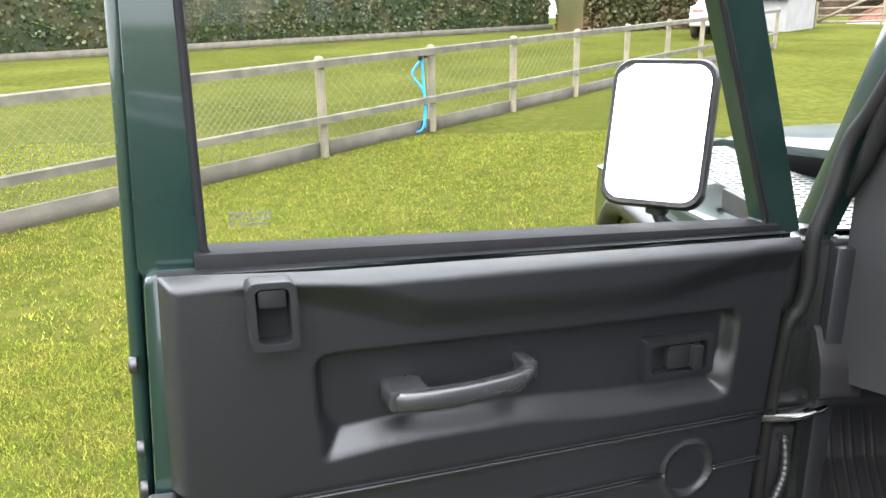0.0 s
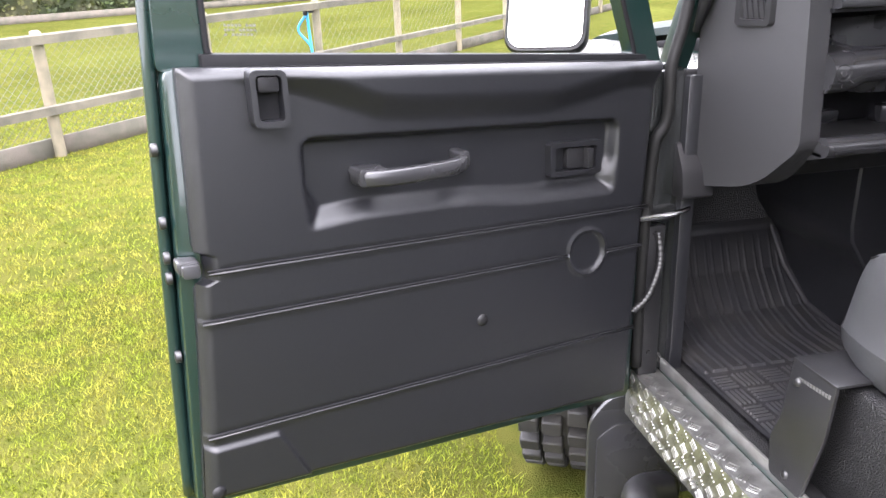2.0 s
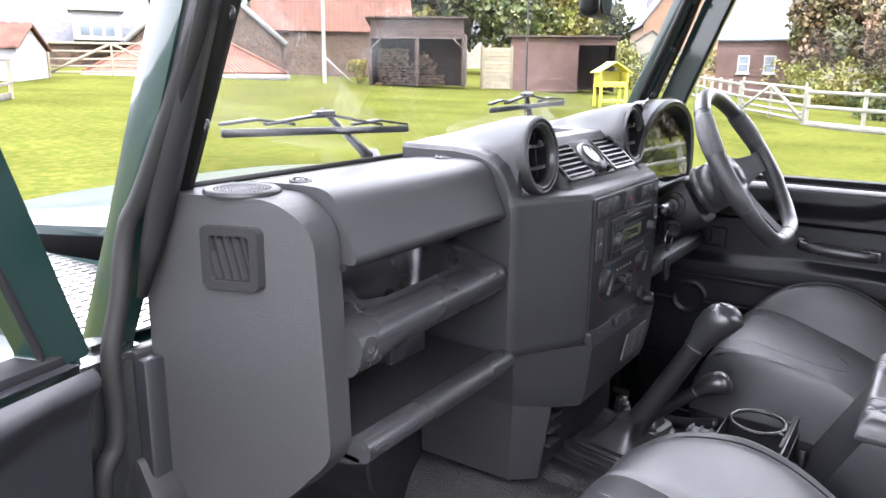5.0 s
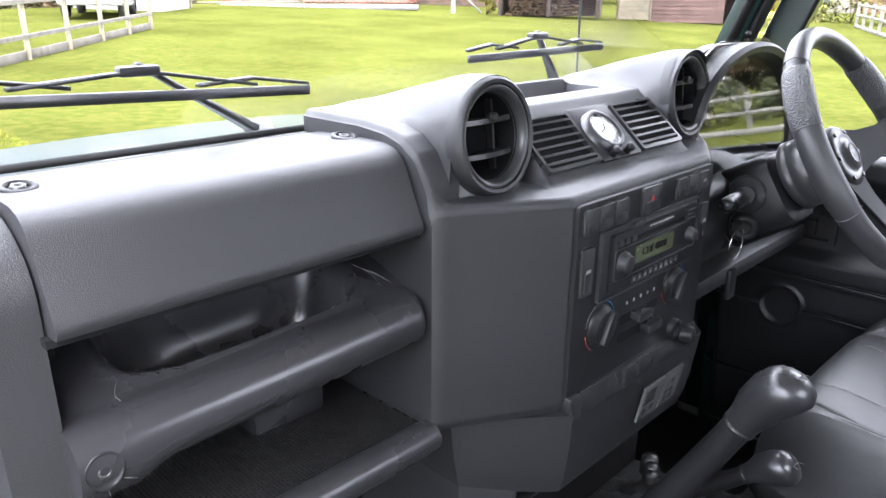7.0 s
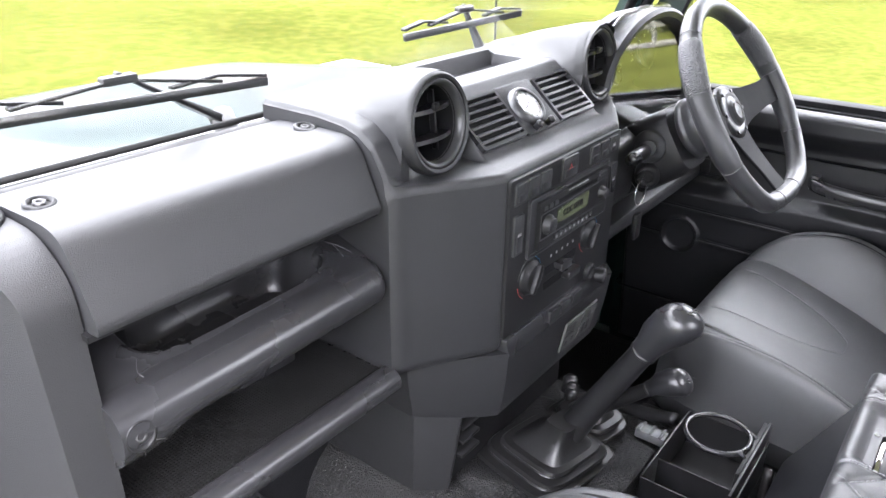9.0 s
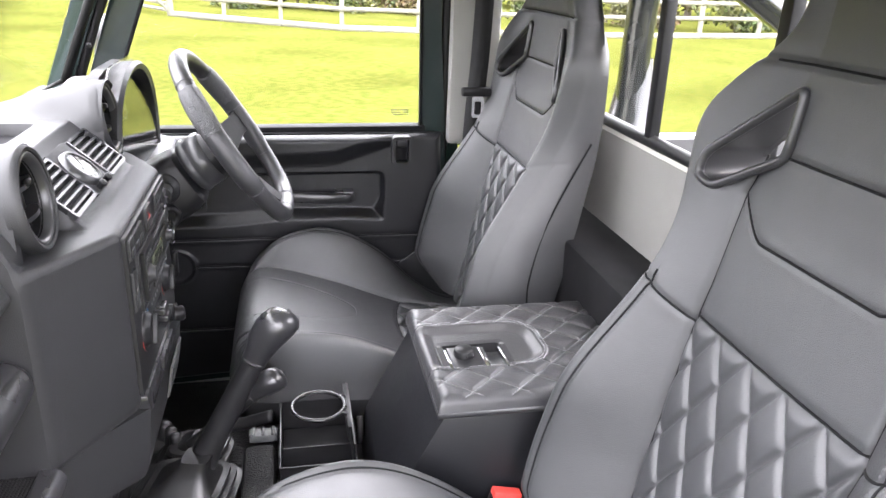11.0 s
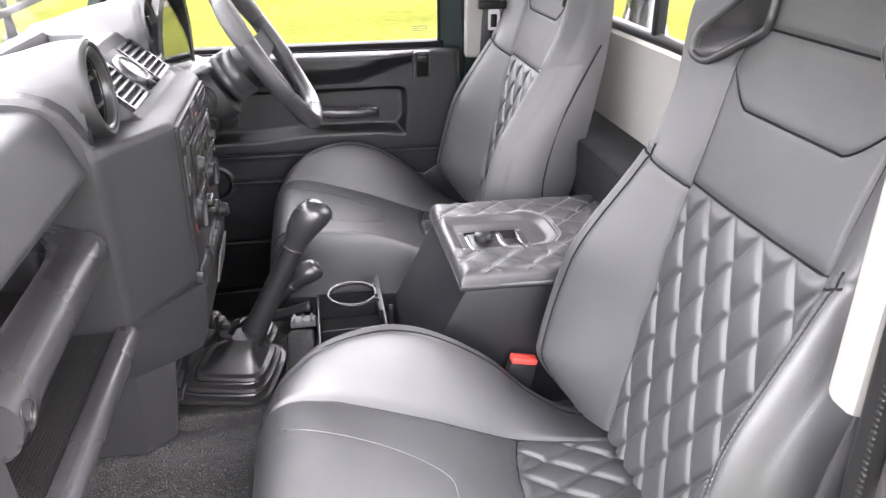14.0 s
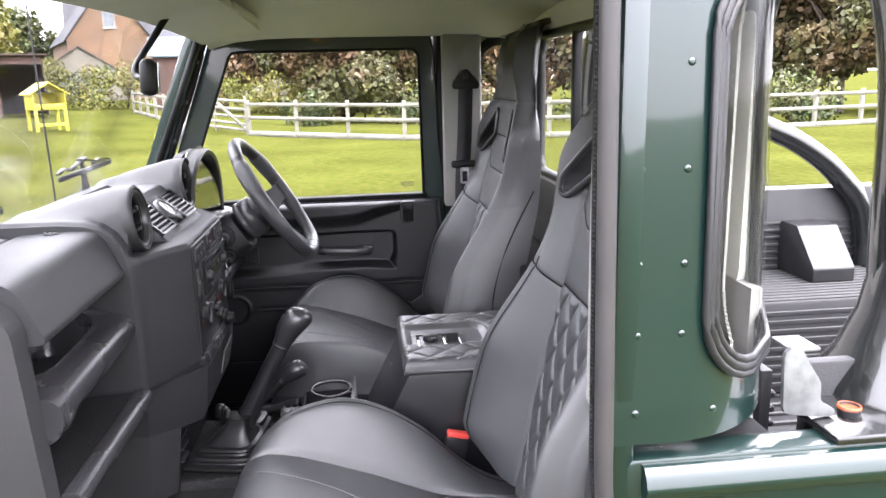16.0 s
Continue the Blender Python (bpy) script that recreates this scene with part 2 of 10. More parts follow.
M_THREAD = mat("grey_thread", (0.085, 0.085, 0.089), 0.7, vary=60, fine=0.3, fine_scale=1500)
M_THREAD_P = mat("pale_thread", (0.30, 0.30, 0.31), 0.7, vary=60, fine=0.3, fine_scale=1500)
M_PERF = mat("perforated_leather", (0.042, 0.042, 0.045), 0.4, spec=0.7, col2=(0.034, 0.034, 0.036), vary=7, pebble=0.9, pebble_scale=420)
M_VINYL = mat("pebbled_floor_vinyl", (0.011, 0.011, 0.0115), 0.34, spec=0.42, col2=(0.008, 0.008, 0.0084), vary=7, pebble=0.8, pebble_scale=330, coarse=0.03, coarse_scale=14)
M_MAT = mat("black_rubber_mat", (0.015, 0.0152, 0.017), 0.36, col2=(0.021, 0.0206, 0.021), vary=14, fine=0.15, fine_scale=500)
M_RUBBER = mat("black_rubber", (0.012, 0.012, 0.0125), 0.36, spec=0.6, vary=10, fine=0.2, fine_scale=500)
M_SEAL = mat("grey_black_seal_rubber", (0.010, 0.010, 0.010), 0.55, spec=0.2, vary=14, fine=0.15, fine_scale=700)
M_TYRE = mat("tyre_rubber", (0.014, 0.0135, 0.013), 0.7, col2=(0.030, 0.027, 0.023), vary=9, fine=0.3, fine_scale=250)
M_BULB = mat("pale_grey_rubber", (0.031, 0.029, 0.029), 0.5, spec=0.4, vary=14, fine=0.15, fine_scale=600)
M_GREEN = mat("dark_green_paint", (0.0046, 0.0158, 0.0140), 0.30, spec=0.35, col2=(0.0046, 0.0145, 0.0130), vary=3, coat=0.95, coarse=0.012, coarse_scale=14, fine=0.02, fine_scale=500)
M_BONNET = mat("dark_green_bonnet_paint", (0.008, 0.018, 0.018), 0.4, col2=(0.008, 0.017, 0.017), vary=3, spec=0.05, coat=0.42, coat_rough=0.06, fine=0.02, fine_scale=500)
M_BLKPAINT = mat("gloss_black_paint", (0.008, 0.009, 0.009), 0.25, vary=5, coat=0.8, coarse=0.03, coarse_scale=25)
M_SATIN = mat("satin_black_powder_coat", (0.014, 0.014, 0.015), 0.34, vary=20, fine=0.2, fine_scale=900)
M_ALU = mat("bare_aluminium", (0.62, 0.62, 0.60), 0.33, metal=0.9, col2=(0.46, 0.45, 0.43), vary=16, fine=0.08, fine_scale=300)
M_CHEQ = mat("dark_chequer_plate", (0.42, 0.42, 0.41), 0.30, metal=0.9, col2=(0.27, 0.27, 0.26), vary=22, fine=0.08, fine_scale=300)
M_CHROME = mat("bright_chrome", (0.75, 0.75, 0.76), 0.12, metal=1.0, vary=20)
M_GALV = mat("galvanised_steel", (0.15, 0.155, 0.155), 0.5, metal=0.4, col2=(0.11, 0.115, 0.115), vary=45, fine=0.1, fine_scale=200)
M_BRACKET = mat("grey_bracket_paint", (0.062, 0.062, 0.063), 0.45, col2=(0.052, 0.052, 0.053), vary=30, fine=0.1, fine_scale=500)
M_LINER = mat("cream_headlining", (0.62, 0.61, 0.55), 0.85, col2=(0.58, 0.57, 0.51), vary=3, fine=0.3, fine_scale=500)
M_TRIM_W = mat("off_white_trim", (0.28, 0.273, 0.255), 0.6, col2=(0.25, 0.243, 0.228), vary=5, fine=0.15, fine_scale=500)
M_BELT = mat("black_webbing", (0.014, 0.014, 0.015), 0.7, vary=30, fine=0.5, fine_scale=900)
M_RED = mat("red_plastic", (0.62, 0.06, 0.05), 0.4, vary=20)
M_WHITE = mat("white_marking", (0.72, 0.72, 0.72), 0.6, vary=30)
M_LABEL = mat("grey_printed_label", (0.085, 0.085, 0.083), 0.5, vary=30)
M_PRINT = mat("white_control_print", (0.30, 0.30, 0.30), 0.5, vary=30)
M_LCD = mat("green_grey_display", (0.070, 0.080, 0.046), 0.25, vary=30)
M_BEDLINER = mat("grey_bedliner", (0.020, 0.020, 0.021), 0.5, vary=10, fine=0.25, fine_scale=300)
M_ORANGE = mat("orange_plastic", (0.30, 0.06, 0.015), 0.45)
M_YEL = mat("yellow_plastic", (0.42, 0.30, 0.03), 0.45)
M_CLEARP = mat("milky_plastic", (0.30, 0.29, 0.26), 0.3, vary=20)
M_GLASS = glass_mat("clear_glass")
M_COVER = glass_mat("instrument_cover_glass", (0.90, 0.91, 0.90), 0.02, 0.20)
M_MIRROR = mat("mirror_silver", (0.92, 0.93, 0.93), 0.01, metal=1.0, rough_vary=0.0)
M_LAMP = glow_mat("warm_lamp_lens", (1.0, 0.42, 0.12), 0.30)

# ---- ground ----
def gz(x, y):
    return 0.04 * max(0.0, y - 3.0) if y < 40 else 1.48


def lawn_mat():
    m = bpy.data.materials.new("mown_grass")
    m.use_nodes = True
    n, l = m.node_tree.nodes, m.node_tree.links
    b = n["Principled BSDF"]
    b.inputs["Roughness"].default_value = 0.8
    b.inputs["Specular IOR Level"].default_value = 0.0
    tc = n.new("ShaderNodeTexCoord")
    cols = []
    for scale_, det in ((0.45, 3), (7.0, 5), (160.0, 4)):
        t = n.new("ShaderNodeTexNoise")
        t.inputs["Scale"].default_value, t.inputs["Detail"].default_value = scale_, det
        l.new(tc.outputs["Object"], t.inputs["Vector"])
        cols.append(t)
    a = n.new("ShaderNodeMix")
    a.data_type = "RGBA"
    a.inputs["A"].default_value, a.inputs["B"].default_value = (0.046, 0.054, 0.0115, 1), (0.066, 0.066, 0.0160, 1)
    r = n.new("ShaderNodeMapRange")
    r.inputs["From Min"].default_value, r.inputs["From Max"].default_value = 0.42, 0.60
    l.new(cols[1].outputs["Fac"], r.inputs["Value"])
    l.new(r.outputs["Result"], a.inputs["Factor"])
    c = n.new("ShaderNodeMix")
    c.data_type = "RGBA"
    c.blend_type = "MULTIPLY"
    c.inputs["Factor"].default_value = 1.0
    r2 = n.new("ShaderNodeMapRange")
    r2.inputs["From Min"].default_value, r2.inputs["From Max"].default_value = 0.3, 0.7
    r2.inputs["To Min"].default_value, r2.inputs["To Max"].default_value = 0.74, 1.14
    l.new(cols[0].outputs["Fac"], r2.inputs["Value"])
    r3 = n.new("ShaderNodeMapRange")
    r3.inputs["From Min"].default_value, r3.inputs["From Max"].default_value = 0.3, 0.7
    r3.inputs["To Min"].default_value, r3.inputs["To Max"].default_value = 0.78, 1.16
    l.new(cols[2].outputs["Fac"], r3.inputs["Value"])
    mul = n.new("ShaderNodeMath")
    mul.operation = "MULTIPLY"
    l.new(r2.outputs["Result"], mul.inputs[0])
    l.new(r3.outputs["Result"], mul.inputs[1])
    l.new(a.outputs["Result"], c.inputs["A"])
    l.new(mul.outputs["Value"], c.inputs["B"])
    l.new(c.outputs["Result"], b.inputs["Base Color"])
    bump = n.new("ShaderNodeBump")
    bump.inputs["Strength"].default_value, bump.inputs["Distance"].default_value = 0.7, 0.02
    l.new(cols[2].outputs["Fac"], bump.inputs["Height"])
    l.new(bump.outputs["Normal"], b.inputs["Normal"])
    return m


M_GRASS = lawn_mat()
M_BLADE = mat("grass_blade", (0.116, 0.140, 0.0140), 0.7, col2=(0.166, 0.158, 0.024), vary=5, island=0.4, spec=0.05)
M_TIMBER = mat("weathered_fence_timber", (0.165, 0.138, 0.092), 0.8, col2=(0.120, 0.108, 0.072), vary=7, fine=0.5, fine_scale=120, obj=0.12)
M_BOARD = mat("grey_gravel_board", (0.078, 0.066, 0.051), 0.85, col2=(0.054, 0.051, 0.036), vary=5, fine=0.5, fine_scale=90)
M_WHITEWOOD = mat("pale_painted_rail", (0.165, 0.158, 0.128), 0.7, col2=(0.135, 0.130, 0.102), vary=4, fine=0.3, fine_scale=90, obj=0.06)
M_WIRE = mat("dull_grey_wire", (0.05, 0.05, 0.044), 0.6, vary=20)
M_RAIL = mat("grey_weathered_rail", (0.092, 0.082, 0.060), 0.85, col2=(0.060, 0.056, 0.042), vary=6, fine=0.5, fine_scale=110, obj=0.15)
M_LEAF = mat("hedge_leaf", (0.030, 0.046, 0.011), 0.55, col2=(0.064, 0.064, 0.021), vary=1.3, island=0.6, spec=0.3)
M_LEAF_Y = mat("yellow_green_leaf", (0.098, 0.105, 0.017), 0.55, col2=(0.140, 0.119, 0.028), vary=0.6, island=0.45, spec=0.3)
M_LEAF_B = mat("brown_green_leaf", (0.053, 0.054, 0.019), 0.6, col2=(0.101, 0.064, 0.034), vary=0.5, island=0.55, spec=0.25)
M_BARK = mat("bark", (0.075, 0.058, 0.042), 0.9, col2=(0.05, 0.04, 0.03), vary=6, fine=0.8, fine_scale=30)
M_STONE = mat("brown_stone_wall", (0.072, 0.042, 0.023), 0.85, col2=(0.040, 0.026, 0.016), vary=3.5, coarse=0.5, coarse_scale=6, obj=0.2, mask=(0.4, 0.6))
M_TILE = mat("orange_pantile", (0.076, 0.0250, 0.0100), 0.85, col2=(0.050, 0.0160, 0.0070), vary=2.0, fine=0.3, fine_scale=20, obj=0.18, island=0.0)
M_SLATE = mat("grey_slate", (0.036, 0.036, 0.043), 0.8, col2=(0.028, 0.028, 0.033), vary=3, fine=0.3, fine_scale=10)
M_WPAINT = mat("white_paint", (0.20, 0.198, 0.192), 0.6, col2=(0.18, 0.178, 0.172), vary=2)
M_SHED = mat("dark_stained_boards", (0.038, 0.023, 0.017), 0.8, col2=(0.028, 0.018, 0.014), vary=2, fine=0.4, fine_scale=40, obj=0.15)
M_SHED_R = mat("red_brown_boards", (0.066, 0.034, 0.025), 0.8, col2=(0.052, 0.027, 0.020), vary=2, fine=0.4, fine_scale=40, obj=0.12)
M_LOG = mat("split_log", (0.16, 0.108, 0.060), 0.85, col2=(0.11, 0.074, 0.042), vary=8, fine=0.5, fine_scale=60, obj=0.3)
M_YELLOW = mat("yellow_painted_wood", (0.42, 0.38, 0.03), 0.55, vary=3, fine=0.2, fine_scale=60)
M_PANE = mat("dark_window_pane", (0.10, 0.12, 0.14), 0.08, vary=2)
M_CARW = mat("white_car_paint", (0.600, 0.600, 0.608), 0.2, coat=0.8, vary=3)
M_BLUE = mat("blue_hose_plastic", (0.016, 0.240, 0.528), 0.4, vary=20)
M_CREAM = mat("cream_render", (0.16, 0.145, 0.115), 0.8, vary=1)

bm = bmesh.new()
xs = [-900, -300, -120, -60, -30, -15, -8, -4, 0, 4, 8, 15, 30, 60, 120, 300, 900]
ys = [-900, -300, -120, -60, -30, -15, -8, -3, 0, 3, 6, 10, 15, 20, 25, 30, 35, 40, 60, 120, 300, 900]
grid = [[bm.verts.new((x, y, gz(x, y))) for y in ys] for x in xs]
for i in range(len(xs) - 1):
    for j in range(len(ys) - 1):
        bm.faces.new((grid[i][j], grid[i + 1][j], grid[i + 1][j + 1], grid[i][j + 1]))
single("ground", bm, M_GRASS, "mown bright green lawn around the vehicle", "lawn", kind="structure")


def blades(name, x0, x1, y0, y1, count, h, w, seed):
    """Short grass blades over a stretch of lawn."""
    rng = np.random.default_rng(seed)
    x, y = rng.uniform(x0, x1, count), rng.uniform(y0, y1, count)
    keep = ~((x > -0.98) & (x < 0.95) & (y > -2.6) & (y < 2.2))
    x, y = x[keep], y[keep]
    m = len(x)
    z = 0.04 * np.maximum(0, y - 3.0)
    a = rng.uniform(0, 2 * np.pi, m)
    hh = h * rng.uniform(0.4, 1.25, m)
    lean = rng.normal(0, 0.6, (m, 2)) * hh[:, None]
    dx, dy = np.cos(a) * w, np.sin(a) * w
    base = np.stack([x, y, z - 0.004], 1)
    p0, p1 = base + np.stack([dx, dy, 0 * dx], 1), base - np.stack([dx, dy, 0 * dx], 1)
    p2 = base + np.stack([lean[:, 0], lean[:, 1], hh], 1)
    verts = np.stack([p0, p1, p2], 1).reshape(-1, 3)
    faces = np.arange(3 * m).reshape(-1, 3)
    ob = from_arrays(name, verts, faces, M_BLADE)
    return tagged(ob, "short mown grass blades on the lawn", "grass", kind="stuff")


blades("grass", -3.6, -0.75, 0.2, 3.6, 120000, 0.022, 0.0024, 3)
blades("grass", -6.0, 1.5, 3.6, 9.0, 90000, 0.026, 0.0042, 4)
blades("grass", -5.0, -3.6, 0.5, 3.6, 24000, 0.024, 0.0035, 5)


# ---- fences, hedges and trees ----
def fence_left():
    """Post-and-rail fence with wire mesh and a gravel board, along the lawn."""
    a, d, step, n = V((-7.09, 2.50, 0)), V((0.662, 0.7495, 0)), 1.808, 14
    t = thing("fence", (a.x, a.y, 0), "weathered timber post and rail fence with wire mesh on the lawn", "fence")
    side = V((d.y, -d.x, 0))
    ends = []
    for i in range(n):
        p = a + d * step * i
        g = gz(p.x, p.y)
        b = bmesh.new()
        lathe(b, [(0.05, -0.2), (0.05, 1.0), (0.044, 1.03), (0.02, 1.04)], (p.x, p.y, g), seg=10)
        part("post", b, M_TIMBER, t)
        ends.append(V((p.x, p.y, g)))
    for i in range(n - 1):
        p, q = ends[i], ends[i + 1]
        for h, r, nm in ((0.97, 0.042, "rail"), (0.40, 0.04, "rail")):
            b = bmesh.new()
            off = side * 0.05
            sweep(b, [p + off + V((0, 0, h)), q + off + V((0, 0, h))], [(-0.02, -r), (0.02, -r), (0.02, r * 0.7), (0.0, r), (-0.02, r * 0.7)])
            bmesh.ops.recalc_face_normals(b, faces=b.faces[:])
            part(nm, b, M_RAIL, t)
        b = bmesh.new()
        sweep(b, [p - side * 0.03 + V((0, 0, 0.06)), q - side * 0.03 + V((0, 0, 0.06))], [(-0.02, -0.1), (0.02, -0.1), (0.02, 0.1), (-0.02, 0.1)])
        part("gravel_board", b, M_BOARD, t, "dark weathered gravel board")
    # wire mesh of crossing diagonals, on the near bays
    b = bmesh.new()
    for i in range(0, 7):
        p, q = ends[i], ends[i + 1]
        L = (q - p).length
        k = 0.075 if i < 4 else 0.13
        m = int((L + 0.85) / k)
        for sgn in (1, -1):
            for j in range(m):
                s0 = j * k - 0.85
                lo, hi = max(0.0, s0), min(L, s0 + 0.85)
                if hi - lo < 0.02:
                    continue
                z0, z1 = 0.13 + (lo - s0), 0.13 + (hi - s0)
                if sgn < 0:
                    lo, hi = L - lo, L - hi
                u0, u1 = p.lerp(q, lo / L), p.lerp(q, hi / L)
                A, B = u0 - side * 0.055 + V((0, 0, z0)), u1 - side * 0.055 + V((0, 0, z1))
                w = 0.0024
                n4 = [b.verts.new(c) for c in (A + V((0, 0, w)), A - V((0, 0, w)) + side * w, B - V((0, 0, w)) + side * w, B + V((0, 0, w)))]
                b.faces.new(n4)
    tagged(part("wire_mesh", b, M_WIRE, t, "diagonal wire netting", flat=True), kind="stuff")
    return ends


fence_posts = fence_left()


def hose(p):
    """A blue hose and tap hanging on a fence post."""
    t = thing("garden_hose", (p.x, p.y, p.z), "blue garden hose hanging from a tap on a fence post", "hose")
    b = bmesh.new()
    q = p + V((-0.13, -0.12, 0))
    tube(b, [q + V((0, 0, 0.86)), q + V((-0.1, 0.0, 0.7)), q + V((0.03, -0.02, 0.5)), q + V((0.04, -0.02, 0.25)), q + V((0.0, -0.05, 0.05)), q + V((-0.15, -0.1, 0.02)), q + V((-0.4, -0.1, 0.02))], 0.014, 8)
    part("hose", b, M_BLUE, t)
    b = bmesh.new()
    tube(b, [q + V((0.02, 0, 0.9)), q + V((0.03, 0, 0.6)), q + V((0.05, 0, 0.3)), q + V((0.03, 0, 0.06))], 0.016, 8)
    part("hose_loop", b, M_BLUE, t)
    b = bmesh.new()
    lathe(b, [(0.02, 0), (0.03, 0.01), (0.03, 0.05), (0.015, 0.07), (0.05, 0.075), (0.05, 0.085), (0.0, 0.09)], q + V((0, 0, 0.86)), seg=12)
    tube(b, [q + V((0, 0, 0.9)), p + V((0, 0, 0.9))], 0.015)
    part("tap", b, M_BLACK, t, "dark metal tap")

# ---- vehicle shell (x: across, y: forward, origin under the cab) ----
truck = thing("pickup_truck", (0, 0, 0), "dark green boxy off-road pickup truck parked on the lawn", "truck")


def side_pair(fn):
    """Builds a part on the near and on the far side."""
    for s in (-1, 1):
        fn(s)


# roof, with a cream lining under it
bm = bmesh.new()
surf(bm, lambda u, v: (-0.80 + 1.60 * u, -0.16 + 1.05 * v, 1.955 - 0.075 * (abs(2 * u - 1) ** 3.2) - 0.02 * (abs(2 * v - 1) ** 4)), 24, 12)
thick(bm, 0.03)
part("roof", bm, M_GREEN, truck, "dark green roof panel")
bm = bmesh.new()
surf(bm, lambda u, v: (-0.775 + 1.55 * u, -0.13 + 0.99 * v, 1.905 - 0.075 * (abs(2 * u - 1) ** 4) - 0.03 * (abs(2 * v - 1) ** 6)), 24, 12)
thick(bm, 0.012)
part("headlining", bm, M_LINER, truck, "cream moulded headlining")
bm = bmesh.new()
surf(bm, lambda u, v: (-0.72 + 1.44 * u, 0.70 + 0.17 * v, 1.855 + 0.02 * math.sin(math.pi * u) - 0.035 * v), 12, 6)
thick(bm, 0.02)
part("header_trim", bm, M_LINER, truck, "cream trim over the windscreen")


def cant_rail(s):
    b = bmesh.new()
    sweep(b, [(s * 0.79, 0.90, 1.862), (s * 0.79, -0.14, 1.862)], [(-0.03, -0.02), (0.03, -0.02), (0.03, 0.03), (-0.03, 0.03)])
    part("roof_rail", b, M_GREEN, truck, "green roof side rail")
    b = bmesh.new()
    sweep(b, [(s * 0.765, 0.86, 1.853), (s * 0.765, 0.15, 1.853)], ring_section(0.011, 8))
    part("door_top_seal", b, M_SEAL, truck, "black rubber door seal")


side_pair(cant_rail)

# windscreen: pillars, top and bottom rails, pane
WS0, WS1 = V((0, 1.045, 1.43)), V((0, 0.872, 1.86))


def screen_pillar(s):
    b = bmesh.new()
    p0, p1 = V((s * 0.775, 1.06, 1.40)), V((s * 0.755, 0.878, 1.87))
    sweep(b, [p0 + V((s * 0.012, 0.075, -0.16)), p0 + V((0, 0.012, 0)), p1], [(-0.018, -0.028), (0.018, -0.028), (0.023, 0.0), (0.018, 0.02), (-0.012, 0.028), (-0.021, 0.0)], up=(0, 1, 0))
    bmesh.ops.recalc_face_normals(b, faces=b.faces[:])
    part("screen_pillar", b, M_GREEN, truck, "dark green windscreen pillar")
    b = bmesh.new()
    sweep(b, [p0 + V((-s * 0.045, -0.02, 0.03)), p1 + V((-s * 0.045, -0.02, -0.01))], ring_section(0.014, 8, 0.010), up=(0, 1, 0))
    part("screen_seal", b, M_SEAL, truck, "black rubber glazing seal")
    for k in (0.25, 0.5, 0.75):
        b = bmesh.new()
        q = p0.lerp(p1, k) + V((-s * 0.034, -0.035, 0))
        lathe(b, [(0.007, 0), (0.007, 0.003), (0.003, 0.005)], q, axis=(-s, -0.7, -0.2), seg=8)
        part("screw", b, M_SATIN, truck)
    # black inner edge trim beside the door aperture
    b = bmesh.new()
    sweep(b, [p0 + V((s * 0.012, -0.012, -0.08)), p0 + V((s * 0.004, -0.026, -0.02)), p0.lerp(p1, 0.12) + V((0, -0.028, 0)), p1 + V((0, -0.030, 0))], [(-0.018, -0.008), (-0.006, -0.011), (0.012, -0.008), (0.015, 0.004), (0.006, 0.010), (-0.014, 0.010)], up=(0, 1, 0), scale=[0.35, 0.75, 1.0, 1.0])
    part("pillar_trim", b, M_BLACK, truck, "black pillar trim strip")


side_pair(screen_pillar)
bm = bmesh.new()
sweep(bm, [(-0.76, 0.885, 1.868), (0.76, 0.885, 1.868)], [(-0.03, -0.02), (0.03, -0.03), (0.03, 0.02), (-0.03, 0.02)])
part("screen_header", bm, M_GREEN, truck)
bm = bmesh.new()
sweep(bm, [(-0.76, 1.075, 1.405), (0.76, 1.075, 1.405)], [(-0.03, -0.03), (0.035, -0.03), (0.03, 0.012), (-0.02, 0.02)])
part("screen_base_rail", bm, M_BLKPAINT, truck, "black rail under the windscreen")
bm = bmesh.new()
b4 = [(-0.735, 1.045, 1.425), (0.735, 1.045, 1.425), (0.72, 0.877, 1.858), (-0.72, 0.877, 1.858)]
loft(bm, [b4, [V(p) + V((0, 0.005, 0.002)) for p in b4]])
screen = part("windscreen", bm, M_GLASS, truck, "clear flat windscreen pane")
screen.visible_shadow = False

bm = bmesh.new()
tube(bm, [(-0.745, 1.030, 1.428), (0.745, 1.030, 1.428)], 0.011, 10, 1)
part("screen_base_seal", bm, M_RUBBER, truck, "black rubber seal under the windscreen")
bm = bmesh.new()
tube(bm, [(-0.745, 1.0405, 1.4415), (0.745, 1.0405, 1.4415)], 0.0040, 8, 1)
part("glazing_bead", bm, M_SEAL, truck, "grey bead along the windscreen foot")
# bonnet and wings
bm = bmesh.new()
surf(bm, lambda u, v: (-0.55 + 1.10 * u, 1.12 + 1.06 * v, 1.375 - 0.115 * v - 0.03 * abs(2 * u - 1) ** 6 - 0.05 * max(0, v - 0.9) * 8 + 0.008 * math.sin(math.pi * u)), 24, 24)
thick(bm, 0.02)
part("bonnet", bm, M_BONNET, truck, "glossy dark green bonnet")
bm = bmesh.new()
surf(bm, lambda u, v: (-0.62 + 1.24 * u, 1.08 + 0.05 * v, 1.40 + 0.004 * math.sin(6 * u)), 20, 2)
thick(bm, 0.012)
part("cowl_strip", bm, M_BLKPAINT, truck)


